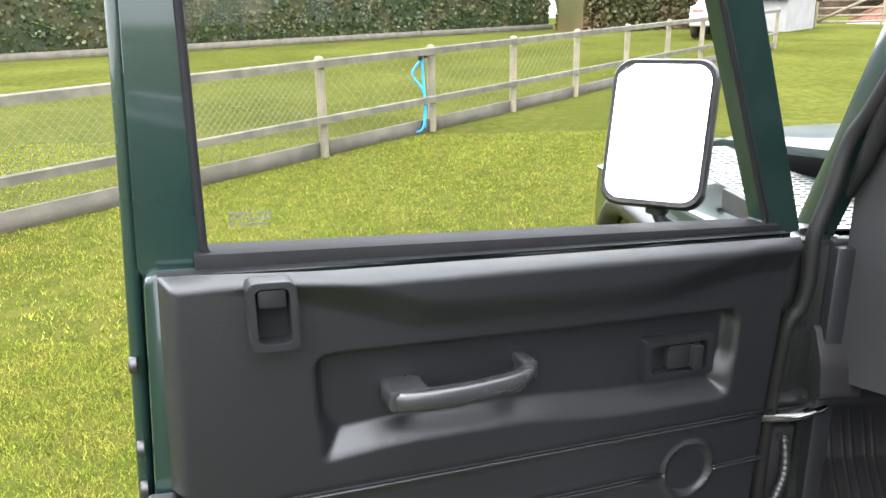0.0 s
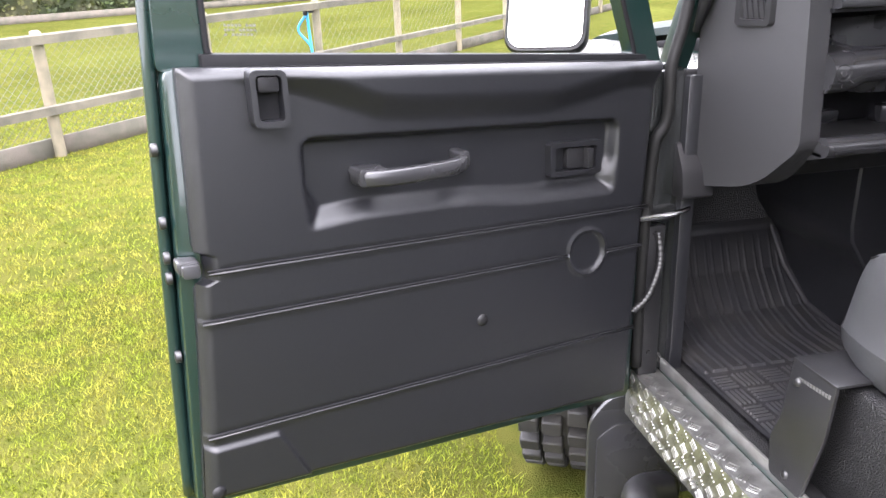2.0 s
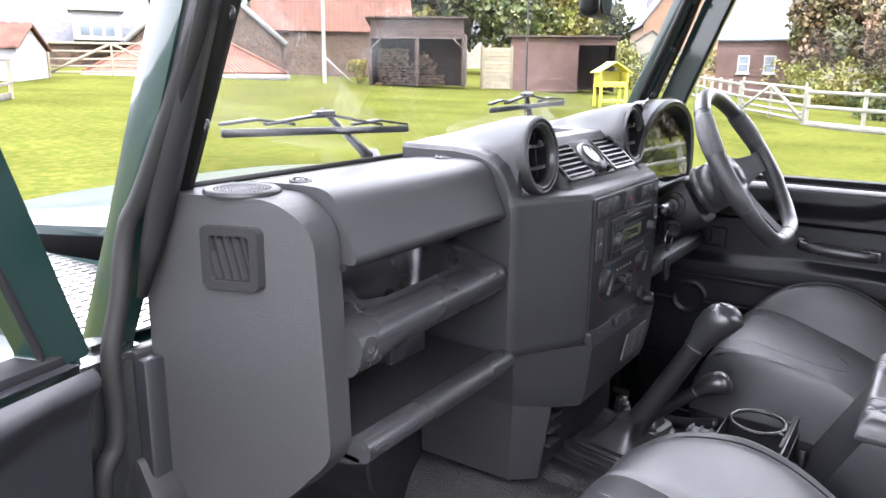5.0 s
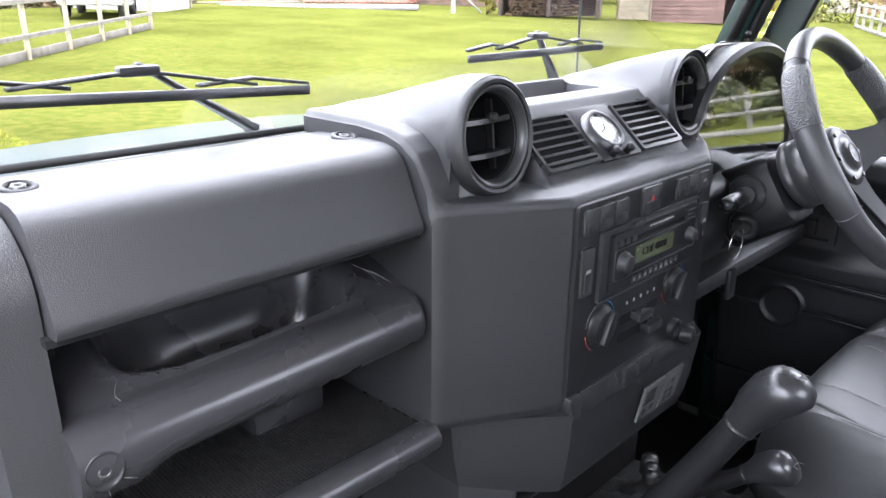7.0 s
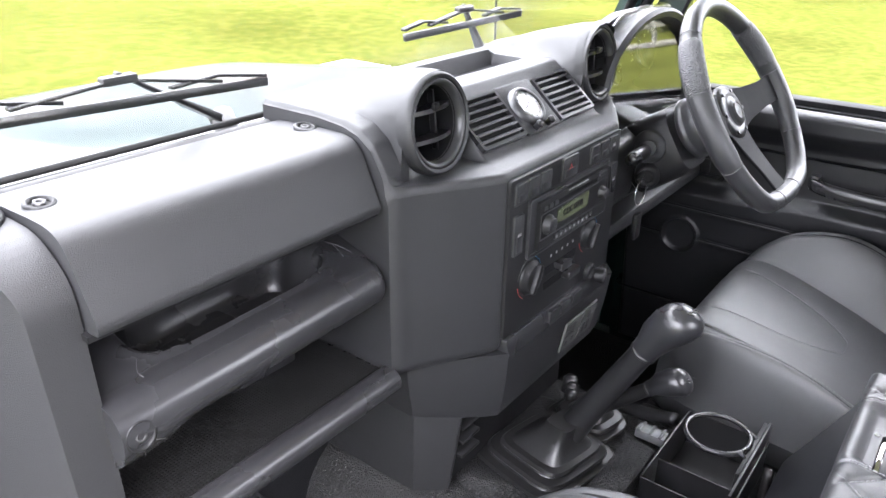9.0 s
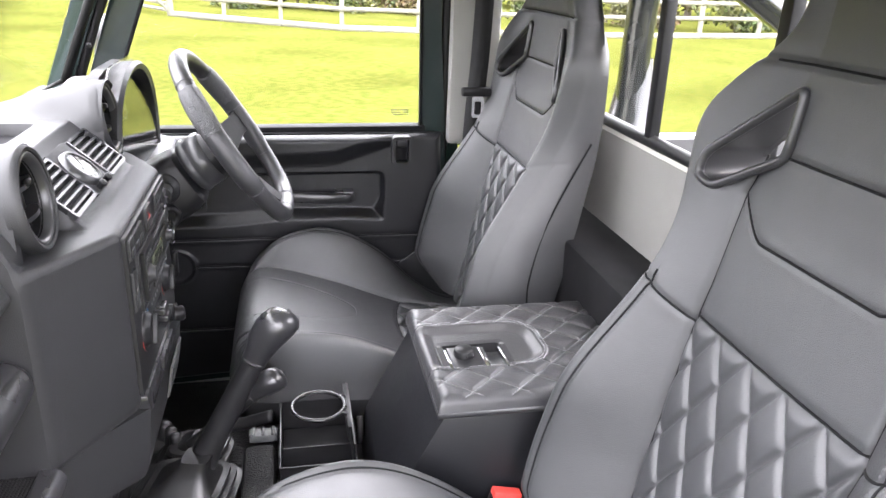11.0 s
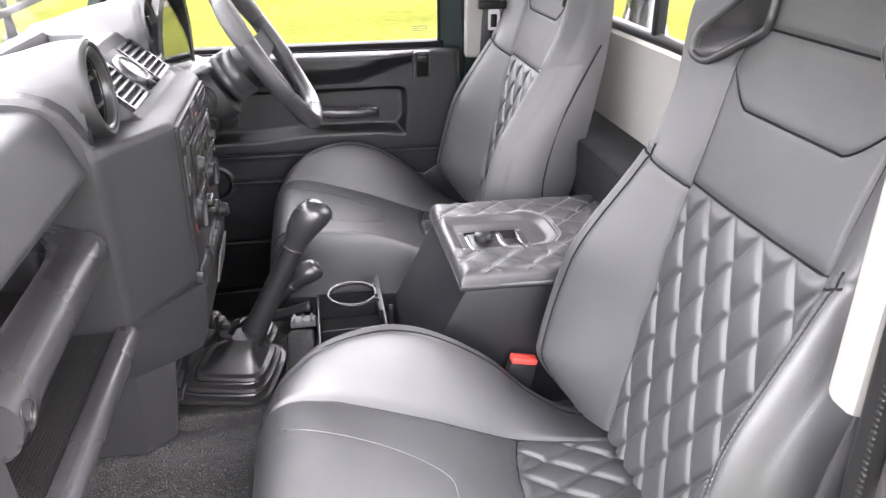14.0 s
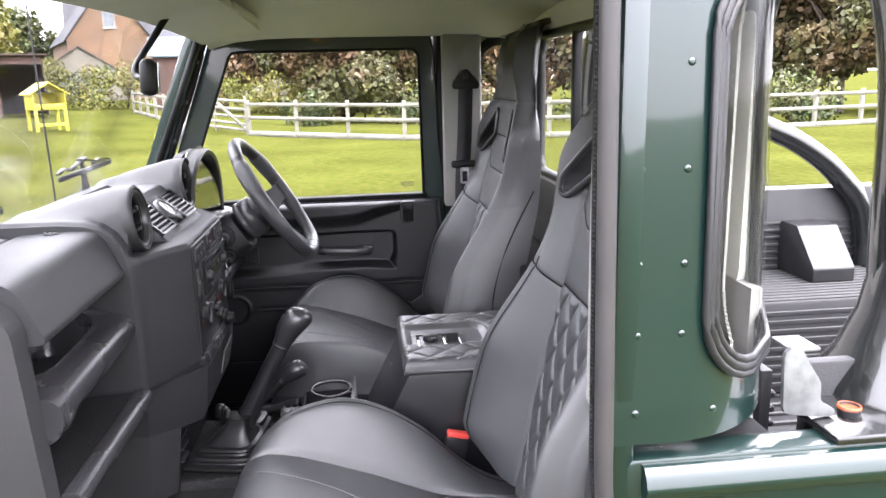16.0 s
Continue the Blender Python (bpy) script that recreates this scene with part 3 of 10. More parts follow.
def wing(s):
    outer = [(1.10, 1.20), (2.28, 1.13), (2.30, 0.95), (2.08, 0.95), (2.02, 1.02), (1.90, 1.08), (1.50, 1.08), (1.36, 1.02), (1.28, 0.85), (1.24, 0.62), (1.12, 0.60)]
    b = bmesh.new()
    prism(b, round_poly(outer, 0.02, 2), lambda a, c, d: (s * d, a, c), 0.78, 0.835, 0.006)
    part("wing_side", b, M_GREEN, truck, "dark green front wing panel")
    b = bmesh.new()
    surf(b, lambda u, v: (s * (0.55 + 0.285 * u), 1.10 + 1.19 * v, 1.235 - 0.075 * v - 0.03 * u ** 3 + 0.03 * (1 - u) ** 4), 10, 12)
    thick(b, 0.015)
    part("wing_top", b, M_GREEN, truck)
    b = bmesh.new()
    box(b, (s * 0.68, 1.55, 1.240), (0.20, 0.80, 0.004), 0.001)
    for i in range(9):
        for j in range(36):
            a = 45 if (i + j) % 2 else -45
            box(b, (s * (0.59 + 0.0225 * i), 1.17 + 0.0215 * j, 1.2435), (0.014, 0.004, 0.002), 0, None)
    part("tread_plate", b, M_CHEQ, truck, "black chequered wing-top plate")
    b = bmesh.new()
    pts = [(s * 0.86, 1.25 + 0.0, 0.62), (s * 0.86, 1.28, 0.86), (s * 0.86, 1.36, 1.03), (s * 0.86, 1.50, 1.10), (s * 0.86, 1.90, 1.10), (s * 0.86, 2.04, 1.03), (s * 0.86, 2.12, 0.9)]
    tube(b, pts, 0.03, 8, 5)
    part("wheel_arch", b, M_RUBBER, truck, "black wheel arch eyebrow")
    b = bmesh.new()
    lathe(b, [(0.024, 0), (0.024, 0.012), (0.015, 0.02)], (s * 0.835, 1.30, 1.17), axis=(s, 0, 0), seg=14)
    part("side_repeater", b, M_CLEARP, truck, "clear round side indicator")
    # mud flap and hump inside the arch
    b = bmesh.new()
    prism(b, round_poly([(0.58, 0.20), (0.935, 0.20), (0.935, 0.445), (0.885, 0.500), (0.58, 0.52)], [0.01, 0.02, 0.03, 0.02, 0.01], 3), lambda a, c, d: (s * a, d, c), 1.135, 1.147, 0.004)
    prism(b, round_poly([(0.62, 0.22), (0.915, 0.22), (0.915, 0.40), (0.87, 0.43), (0.62, 0.44)], 0.01, 2), lambda a, c, d: (s * a, d, c), 1.130, 1.136, 0.002)
    part("mud_flap", b, M_DASH_SMOOTH, truck, "moulded black mud flap")
    # hinge side of the wing, closing towards the bulkhead
    b = bmesh.new()
    box(b, (s * 0.80, 1.115, 0.93), (0.05, 0.03, 0.66), 0.006)
    part("wing_rear_flange", b, M_BLKPAINT, truck)


side_pair(wing)
bm = bmesh.new()
box(bm, (0, 2.27, 1.04), (1.1, 0.06, 0.34), 0.02)
part("grille", bm, M_BLACK, truck, "black front grille panel")
bm = bmesh.new()
box(bm, (0, 2.40, 0.72), (1.62, 0.12, 0.18), 0.02)
part("bumper", bm, M_SATIN, truck, "black steel front bumper")
bm = bmesh.new()
box(bm, (0, 0.0, 0.50), (0.75, 4.2, 0.12), 0.02)
part("chassis", bm, M_SATIN, truck, "black chassis under the cab")


def wheel(x, y, steer):
    turn = Matrix.Translation((x, y, 0.40)) @ Matrix.Rotation(radians(steer), 4, "Z") @ Matrix.Translation((-x, -y, -0.40))
    b = bmesh.new()
    lathe(b, [(0.20, -0.09), (0.205, -0.10), (0.205, 0.10), (0.20, 0.09)], (x, y, 0.40), axis=(1, 0, 0), seg=32)
    b.transform(turn)
    w = part("wheel", b, M_SATIN, truck, "black wheel with chunky mud tyre")
    b = bmesh.new()
    prof = [(0.205, -0.11), (0.26, -0.128), (0.34, -0.128), (0.372, -0.112), (0.378, 0.0), (0.372, 0.112), (0.34, 0.128), (0.26, 0.128), (0.205, 0.11)]
    lathe(b, prof, (x, y, 0.40), axis=(1, 0, 0), seg=40)
    b.transform(turn)
    part("tyre", b, M_TYRE, w)
    b = bmesh.new()
    for i in range(30):
        a = 2 * math.pi * i / 30
        for dx, sk in ((-0.085, 0.05), (-0.03, -0.05), (0.03, 0.05), (0.085, -0.05)):
            m = Matrix.Translation((x, y, 0.40)) @ Matrix.Rotation(a + sk + (0.1 if abs(dx) > 0.05 else 0), 4, "X") @ Matrix.Translation((dx * 1.15, 0, 0.389))
            box(b, (0, 0, 0), (0.054, 0.050, 0.040), 0.004, m, 1)
    b.transform(turn)
    part("tread_block", b, M_TYRE, w)
    b = bmesh.new()
    lathe(b, [(0.2, 0.0), (0.19, 0.03), (0.08, 0.05), (0.07, 0.08), (0.0, 0.085)], (x, y, 0.40), axis=(1 if x > 0 else -1, 0, 0), seg=24)
    b.transform(turn)
    part("rim", b, M_SATIN, w)


for wx in (-0.74, 0.74):
    for wy in (1.68, -0.98):
        wheel(wx, wy, -27 if wy > 0 else 0)

# bulkhead, footwells, floor, seat box
bm = bmesh.new()
box(bm, (0, 1.07, 1.22), (1.50, 0.02, 0.40), 0.004)
box(bm, (0, 1.48, 0.90), (1.50, 0.02, 0.66), 0.004)
part("bulkhead", bm, M_SATIN, truck, "black painted bulkhead panel")
bm = bmesh.new()
prof = [(0.66, 0.60), (1.12, 0.60), (1.22, 0.615), (1.32, 0.68), (1.42, 0.80), (1.46, 1.0), (1.47, 1.2)]
for x0 in (-0.80, 0.27):
    bm = bmesh.new()
    loft(bm, [[(x, y, z) for y, z in prof] for x in (x0, x0 + 0.53)], closed=False)
    thick(bm, 0.01)
    part("footwell_floor", bm, M_VINYL, truck, "black pebbled vinyl footwell")


def footwell_side(s):
    b = bmesh.new()
    box(b, (s * 0.775, 1.26, 0.91), (0.03, 0.42, 0.66), 0.004)
    part("footwell_side", b, M_CARD, truck, "black footwell side panel")
    b = bmesh.new()
    box(b, (s * 0.815, 1.095, 0.92), (0.10, 0.05, 0.66), 0.008)
    part("door_post", b, M_BLKPAINT, truck, "dark door hinge post")
    b = bmesh.new()
    box(b, (s * 0.842, 1.058, 0.775), (0.045, 0.02, 0.34), 0.004)
    for z in (0.66, 0.80, 0.93):
        lathe(b, [(0.006, 0), (0.005, 0.004)], (s * 0.842, 1.048, z), axis=(0, -1, 0), seg=8)
    part("kick_strip", b, M_BLACK, truck, "black trim strip on the door post")
    # seal along the door aperture
    b = bmesh.new()
    pts = [(s * 0.868, 1.05, 0.63), (s * 0.868, 1.05, 0.90), (s * 0.862, 1.05, 1.02), (s * 0.858, 1.05, 1.08), (s * 0.852, 1.05, 1.125), (s * 0.836, 1.05, 1.15), (s * 0.83, 1.05, 1.19), (s * 0.83, 1.05, 1.26), (s * 0.812, 1.05, 1.33), (s * 0.797, 1.05, 1.40), (s * 0.785, 1.02, 1.46), (s * 0.765, 0.93, 1.65), (s * 0.758, 0.862, 1.84)]
    tube(b, pts, 0.0115, 10, 6, up=(1, 0, 0))
    part("door_seal", b, M_SEAL, truck, "ribbed black rubber door seal")
    # hinge cover bracket by the dash end
    b = bmesh.new()
    prism(b, round_poly([(1.025, 1.0), (1.085, 1.0), (1.09, 1.06), (1.085, 1.11), (1.065, 1.11), (1.035, 1.06)], 0.012, 3), lambda a, c, d: (s * d, a, c), 0.735, 0.80, 0.004)
    prism(b, round_poly([(1.065, 1.09), (1.09, 1.09), (1.09, 1.25), (1.065, 1.25)], 0.006, 2), lambda a, c, d: (s * d, a, c), 0.745, 0.79, 0.003)
    for z, y in ((1.02, 1.055), (1.13, 1.075), (1.05, 1.06)):
        lathe(b, [(0.007, 0), (0.006, 0.005)], (s * 0.742, y, z), axis=(-s, -0.5, 0), seg=8)
    part("hinge_bracket", b, M_BLACK, truck, "black corner bracket beside the dashboard")


side_pair(footwell_side)
bm = bmesh.new()
pts = spline([(-0.89, 1.05, 0.966), (-0.84, 1.045, 0.968), (-0.80, 1.05, 0.972), (-0.775, 1.06, 0.976)], 6)
sweep(bm, pts, [(-0.014, -0.004), (0.014, -0.004), (0.014, 0.004), (-0.014, 0.004)])
part("check_strap", bm, M_CHROME, truck, "bright metal door check strap")
bm = bmesh.new()
pts = spline([(-0.835, 1.05, 0.93), (-0.835, 1.035, 0.88), (-0.848, 1.025, 0.84), (-0.87, 1.02, 0.80), (-0.90, 1.02, 0.775)], 14)
tube(bm, pts, 0.0075, 8, raw=True, scale=[1 + 0.16 * math.sin(2.2 * i) for i in range(len(pts))])
part("wiring_gaiter", bm, M_RUBBER, truck, "ribbed rubber wiring sleeve to the door")

# sills with chequer plate
def chequer(b, cx, y0, y1, z, w, s):
    """Raised five-bar marks on a tread plate."""
    n = int((y1 - y0) / 0.032)
    for i in range(n):
        for k in range(max(1, int(w / 0.03))):
            d = 35 if (i + k) % 2 else -55
            for o in (-0.007, 0.0, 0.007):
                m = Matrix.Translation((cx - w / 2 + 0.015 + 0.03 * k, y0 + 0.016 + 0.032 * i, z)) @ Matrix.Rotation(radians(d), 4, "Z")
                box(b, (0, o, 0), (0.019, 0.0032, 0.003), 0, m)


def sill(s):
    b = bmesh.new()
    prism(b, [(0.70, 0.60), (0.845, 0.60), (0.86, 0.585), (0.86, 0.50), (0.80, 0.48), (0.70, 0.52)], lambda a, c, d: (s * a, d, c), 0.10, 1.10, 0.005)
    part("sill", b, M_GREEN, truck)
    b = bmesh.new()
    box(b, (s * 0.835, 0.60, 0.603), (0.055, 0.99, 0.006), 0.002)
    box(b, (s * 0.864, 0.60, 0.545), (0.006, 0.99, 0.12), 0.002)
    chequer(b, s * 0.835, 0.12, 1.09, 0.607, 0.055, s)
    for i in range(30):
        for k in range(4):
            for o in (-0.007, 0.0, 0.007):
                m = Matrix.Translation((s * 0.867, 0.136 + 0.032 * i, 0.499 + 0.030 * k)) @ Matrix.Rotation(radians(35 if (i + k) % 2 else -55), 4, "X")
                box(b, (0, o, 0), (0.003, 0.0032, 0.019), 0, m)
    part("sill_plate", b, M_CHEQ, truck, "dark chequered metal sill plate")
    b = bmesh.new()
    box(b, (s * 0.797, 0.60, 0.613), (0.007, 0.96, 0.03), 0.002)
    part("sill_lip", b, M_ALU, truck, "bare metal sill lip")
    b = bmesh.new()
    box(b, (s * 0.765, 0.60, 0.605), (0.055, 0.96, 0.006), 0.002)
    for i in range(6):
        box(b, (s * 0.765, 0.25 + 0.14 * i, 0.6085), (0.018, 0.028, 0.004), 0.001)
    part("sill_inner", b, M_SATIN, truck, "black slotted sill channel")
    b = bmesh.new()
    tube(b, [(s * 0.80, -0.1, 0.44), (s * 0.90, 0.0, 0.40), (s * 0.93, 0.15, 0.39), (s * 0.93, 0.74, 0.39), (s * 0.92, 0.88, 0.385), (s * 0.88, 0.97, 0.36), (s * 0.80, 1.01, 0.33)], 0.038, 14, 6)
    part("side_bar", b, M_SATIN, truck, "black tubular side step")


side_pair(sill)


def seat_box(s):
    b = bmesh.new()
    box(b, (s * 0.51, 0.30, 0.71), (0.48, 0.80, 0.22), 0.012)
    part("seat_box", b, M_VINYL, truck, "black textured seat box")


side_pair(seat_box)
bm = bmesh.new()
prism(bm, round_poly([(0.62, 0.62), (0.70, 0.62), (0.715, 0.68), (0.70, 0.73), (0.70, 0.835), (0.60, 0.835), (0.60, 0.74)], 0.008, 2), lambda a, c, d: (d - 0.012 - 0.10 * (0.835 - c), a - 0.03, c), -0.775, -0.768, 0.002)
box(bm, (-0.735, 0.62, 0.832), (0.105, 0.10, 0.006), 0.002)
for y, z in ((0.66, 0.64), (0.68, 0.80)):
    lathe(bm, [(0.008, 0), (0.007, 0.004), (0.003, 0.005)], (-0.787 - 0.10 * (0.835 - z), y - 0.03, z), axis=(-1, 0, 0.1), seg=10)
part("seat_box_guard", bm, M_SATIN, truck, "satin black seat box corner guard")
bm = bmesh.new()
for i in range(11):
    box(bm, (-0.7895, 0.58 + 0.0068 * i, 0.812 - 0.0005 * i), (0.001, 0.0045, 0.007), 0)
tagged(part("lettering_bars", bm, M_LABEL, truck), kind="stuff")

# transmission tunnel under a vinyl cover
bm = bmesh.new()
tp = [(-0.30, 0.60), (-0.275, 0.70), (-0.25, 0.80), (-0.20, 0.855), (-0.12, 0.872), (0.0, 0.876), (0.14, 0.872), (0.21, 0.855), (0.25, 0.80), (0.275, 0.70), (0.30, 0.60)]
tp = [(p.x, p.z) for p in spline([(x, 0, z) for x, z in tp], 3)]
rings = []
for i in range(56):
    y = 0.10 + 1.38 * i / 55
    k = float(np.interp(y, [0.10, 0.60, 0.66, 0.92, 1.05, 1.10, 1.30, 1.48], [1.0, 1.0, 1.02, 1.03, 1.03, 1.0, 0.98, 0.98]))
    dz = float(np.interp(y, [0.10, 0.66, 0.85, 0.92, 1.10, 1.30, 1.48], [-0.02, -0.02, -0.018, -0.01, -0.01, 0.02, 0.10]))
    fold = 0.030 * math.exp(-((y - 0.845) / 0.028) ** 2) - 0.014 * math.exp(-((y - 0.775) / 0.035) ** 2) + 0.010 * math.exp(-((y - 0.93) / 0.05) ** 2)
    rings.append([(x * k - math.copysign(fold * smoothstep(0.86, 0.74, z), x), y, z + dz * (z > 0.7)) for x, z in tp])
loft(bm, rings, closed=False)
thick(bm, 0.012)
part("tunnel_cover", bm, M_VINYL, truck, "black pebbled vinyl transmission tunnel cover")
bm = bmesh.new()
box(bm, (0, 0.30, 0.75), (0.54, 0.80, 0.16), 0.01)
part("centre_box", bm, M_VINYL, truck)
# moulded box on the bulkhead over the front of the tunnel
bm = bmesh.new()
bx = [(-0.323, 0.585), (-0.320, 0.70), (-0.316, 0.775), (-0.330, 0.80), (-0.366, 0.855), (-0.372, 0.89), (-0.372, 1.09), (0.372, 1.09), (0.372, 0.89), (0.366, 0.855), (0.330, 0.80), (0.316, 0.775), (0.320, 0.70), (0.323, 0.585)]
loft(bm, [[(x * k, y, z) for x, z in bx] for y, k in ((1.066, 0.985), (1.060, 0.985), (1.064, 1.0), (1.25, 1.0), (1.47, 0.96))])
bmesh.ops.recalc_face_normals(bm, faces=bm.faces[:])
part("bulkhead_box", bm, M_CARD, truck, "black moulded tunnel box on the bulkhead", angle=40)


# cab back: plan line round the rear corner
def plan(s):
    """Place along the cab's side and round its rear corner; s in metres from the door aperture."""
    r = 0.195
    a, b = 0.075, 0.5 * math.pi * r
    if s < a:
        return V((-0.845, 0.15 - s, 0)), V((-1, 0, 0))
    if s < a + b:
        t = (s - a) / r
        return V((-0.845 + r - r * math.cos(t), 0.15 - a - r * math.sin(t), 0)), V((-math.cos(t), -math.sin(t), 0))
    return V((-0.845 + r + (s - a - b), 0.15 - a - r, 0)), V((0, -1, 0))


WIN = rounded(0.122, 1.338, 0.362, 1.80, 0.078, 6)


def inside(p, poly):
    c = False
    for i in range(len(poly)):
        (x0, y0), (x1, y1) = poly[i - 1], poly[i]
        if (y0 > p[1]) != (y1 > p[1]) and p[0] < x0 + (p[1] - y0) * (x1 - x0) / (y1 - y0):
            c = not c
    return c


def corner(s):
    sx = lambda p: V((-s * p.x, p.y, p.z))
    b = bmesh.new()
    z0, z1, L = 1.26, 1.87, 0.42

    def f(u, v):
        p, nrm = plan(L * u)
        z = z0 + (z1 - z0) * v
        return sx(p - nrm * (0.03 * max(0, z - 1.3)) + V((0, 0, z)))
    surf(b, f, 104, 122, lambda u, v: inside((L * u, z0 + (z1 - z0) * v), WIN))
    thick(b, 0.004)
    part("cab_corner", b, M_GREEN, truck, "dark green riveted cab corner panel")
    loop = []
    for a, c in WIN:
        p, nrm = plan(a)
        loop.append(sx(p - nrm * (0.03 * (c - 1.3)) + nrm * 0.004 + V((0, 0, c))))
    q = part("quarter_window", sweep(bmesh.new(), loop, ring_section(0.0075, 10, 0.007), True, up=(0, 0, 1)), M_SATIN, truck, "curved corner window in ribbed grey rubber")
    for grow, rr in ((0.0095, 0.0052), (-0.0090, 0.0052)):
        lp = []
        cx, cz = 0.242, 1.569
        for a, c in WIN:
            k = 1 + grow / max(0.05, math.hypot(a - cx, c - cz))
            a2, c2 = cx + (a - cx) * k, cz + (c - cz) * k
            p, nrm = plan(a2)
            lp.append(sx(p - nrm * (0.03 * (c2 - 1.3)) + nrm * 0.006 + V((0, 0, c2))))
        part("rubber_lip", sweep(bmesh.new(), lp, ring_section(rr, 8), True), M_SATIN, q)
    b = bmesh.new()

    def g(u, v):
        a, c = 0.122 + 0.240 * u, 1.338 + 0.462 * v
        p, nrm = plan(a)
        return sx(p - nrm * (0.03 * (c - 1.3)) + V((0, 0, c)))
    surf(b, g, 26, 20, lambda u, v: not inside((0.122 + 0.240 * u, 1.338 + 0.462 * v), WIN))
    thick(b, 0.004)
    pane = part("pane", b, M_GLASS, q, "curved clear glass")
    pane.visible_shadow = False
    # inner lining: cream sheet inside the corner
    b = bmesh.new()

    def h(u, v):
        p, nrm = plan(0.03 + 0.37 * u)
        return sx(p - nrm * 0.035 + V((0, 0, 1.28 + 0.58 * v)))
    big = [(a + (0.012 if a > 0.242 else -0.012), c + (0.012 if c > 1.569 else -0.012)) for a, c in WIN]
    surf(b, h, 98, 116, lambda u, v: inside((0.03 + 0.37 * u, 1.28 + 0.58 * v), big))
    thick(b, 0.004)
    part("corner_lining", b, M_TRIM_W, truck, "off-white corner lining")
    b = bmesh.new()
    for y in (0.115, 0.062):
        for z in (1.30, 1.395, 1.478, 1.585, 1.70, 1.80):
            if y < 0.1 and z < 1.33:
                y2 = 0.02
            else:
                y2 = y
            x = -0.845 + 0.03 * (z - 1.3)
            lathe(b, [(0.0046, 0), (0.0040, 0.0013), (0.0018, 0.0019)], (-s * x, y2, z), axis=(s, 0, 0), seg=10)
    tagged(part("rivet", b, M_GREEN, truck), kind="stuff")
    # pillar behind the door, with the aperture seal
    b = bmesh.new()
    box(b, (s * 0.822, 0.128, 1.515), (0.045, 0.03, 0.67), 0.006)
    box(b, (s * 0.822, 0.030, 0.83), (0.045, 0.03, 0.44), 0.006)
    part("door_pillar", b, M_GREEN, truck)
    b = bmesh.new()
    box(b, (s * 0.7785, 0.088, 1.57), (0.038, 0.125, 0.58), 0.010)
    part("pillar_trim", b, M_TRIM_W, truck, "off-white pillar trim")
    b = bmesh.new()
    tube(b, [(s * 0.808, 0.150, 1.86), (s * 0.817, 0.150, 1.60), (s * 0.823, 0.148, 1.32), (s * 0.827, 0.147, 1.21), (s * 0.832, 0.137, 1.15), (s * 0.836, 0.116, 1.09), (s * 0.836, 0.086, 1.03), (s * 0.836, 0.062, 0.95), (s * 0.836, 0.052, 0.80), (s * 0.836, 0.052, 0.64)], 0.0150, 14, 6, up=(1, 0, 0))
    part("pillar_seal", b, M_SEAL, truck, "thick grey-black rubber door seal")
    b = bmesh.new()
    tube(b, [(s * 0.846, 0.160, 1.86), (s * 0.854, 0.160, 1.60), (s * 0.860, 0.158, 1.32), (s * 0.862, 0.156, 1.21), (s * 0.862, 0.146, 1.15), (s * 0.862, 0.124, 1.09), (s * 0.862, 0.094, 1.03), (s * 0.862, 0.070, 0.95), (s * 0.862, 0.060, 0.80), (s * 0.862, 0.060, 0.64)], 0.0110, 14, 6, up=(1, 0, 0))
    part("pillar_edge_bulb", b, M_BULB, truck, "pale grey rubber bulb along the pillar edge")
    b = bmesh.new()
    for i in range(140):
        z = 1.04 + 0.80 * i / 139
        x = float(np.interp(z, [1.03, 1.09, 1.15, 1.21, 1.32, 1.60, 1.86], [0.850, 0.850, 0.845, 0.840, 0.836, 0.830, 0.821]))
        y = float(np.interp(z, [1.03, 1.09, 1.15, 1.21, 1.32], [0.103, 0.133, 0.153, 0.1640, 0.1665]))
        box(b, (s * x, y, z), (0.0055, 0.0026, 0.0034), 0.0008, None, 1)
    part("seal_ribs", b, M_SEAL, truck)


side_pair(corner)
# back wall of the cab with its window
bm = bmesh.new()
prism(bm, [(-0.70, 0.60), (0.70, 0.60), (0.70, 1.40), (-0.70, 1.40)], lambda a, c, d: (a, d, c), -0.116, -0.100)
part("cab_back", bm, M_TRIM_W, truck, "off-white lower cab back panel")
bm = bmesh.new()
o, i_ = rounded(-0.66, 1.38, 0.66, 1.88, 0.04), rounded(-0.52, 1.42, 0.52, 1.80, 0.05)
frame_prism(bm, o, i_, lambda a, c, d: (a, d, c), -0.114, -0.102)
part("cab_back_frame", bm, M_LINER, truck, "cream upper cab back panel")
bm = bmesh.new()
sweep(bm, [(a, -0.108, c) for a, c in rounded(-0.52, 1.42, 0.52, 1.80, 0.05)], ring_section(0.013, 8), True, up=(0, 1, 0))
q = part("rear_window", bm, M_RUBBER, truck, "sliding rear cab window in black rubber")
for x in (0.17, -0.17):
    bm = bmesh.new()
    box(bm, (x, -0.108, 1.61), (0.025, 0.02, 0.38), 0.003)
    part("slider_bar", bm, M_BLACK, q)
bm = bmesh.new()
box(bm, (0.0, -0.108, 1.61), (1.04, 0.004, 0.38), 0)
part("pane", bm, M_GLASS, q).visible_shadow = False
bm = bmesh.new()
box(bm, (0.0, -0.05, 0.905), (1.5, 0.14, 0.61), 0.01)
part("rear_shelf", bm, M_DARK, truck, "near-black panel behind the seats")

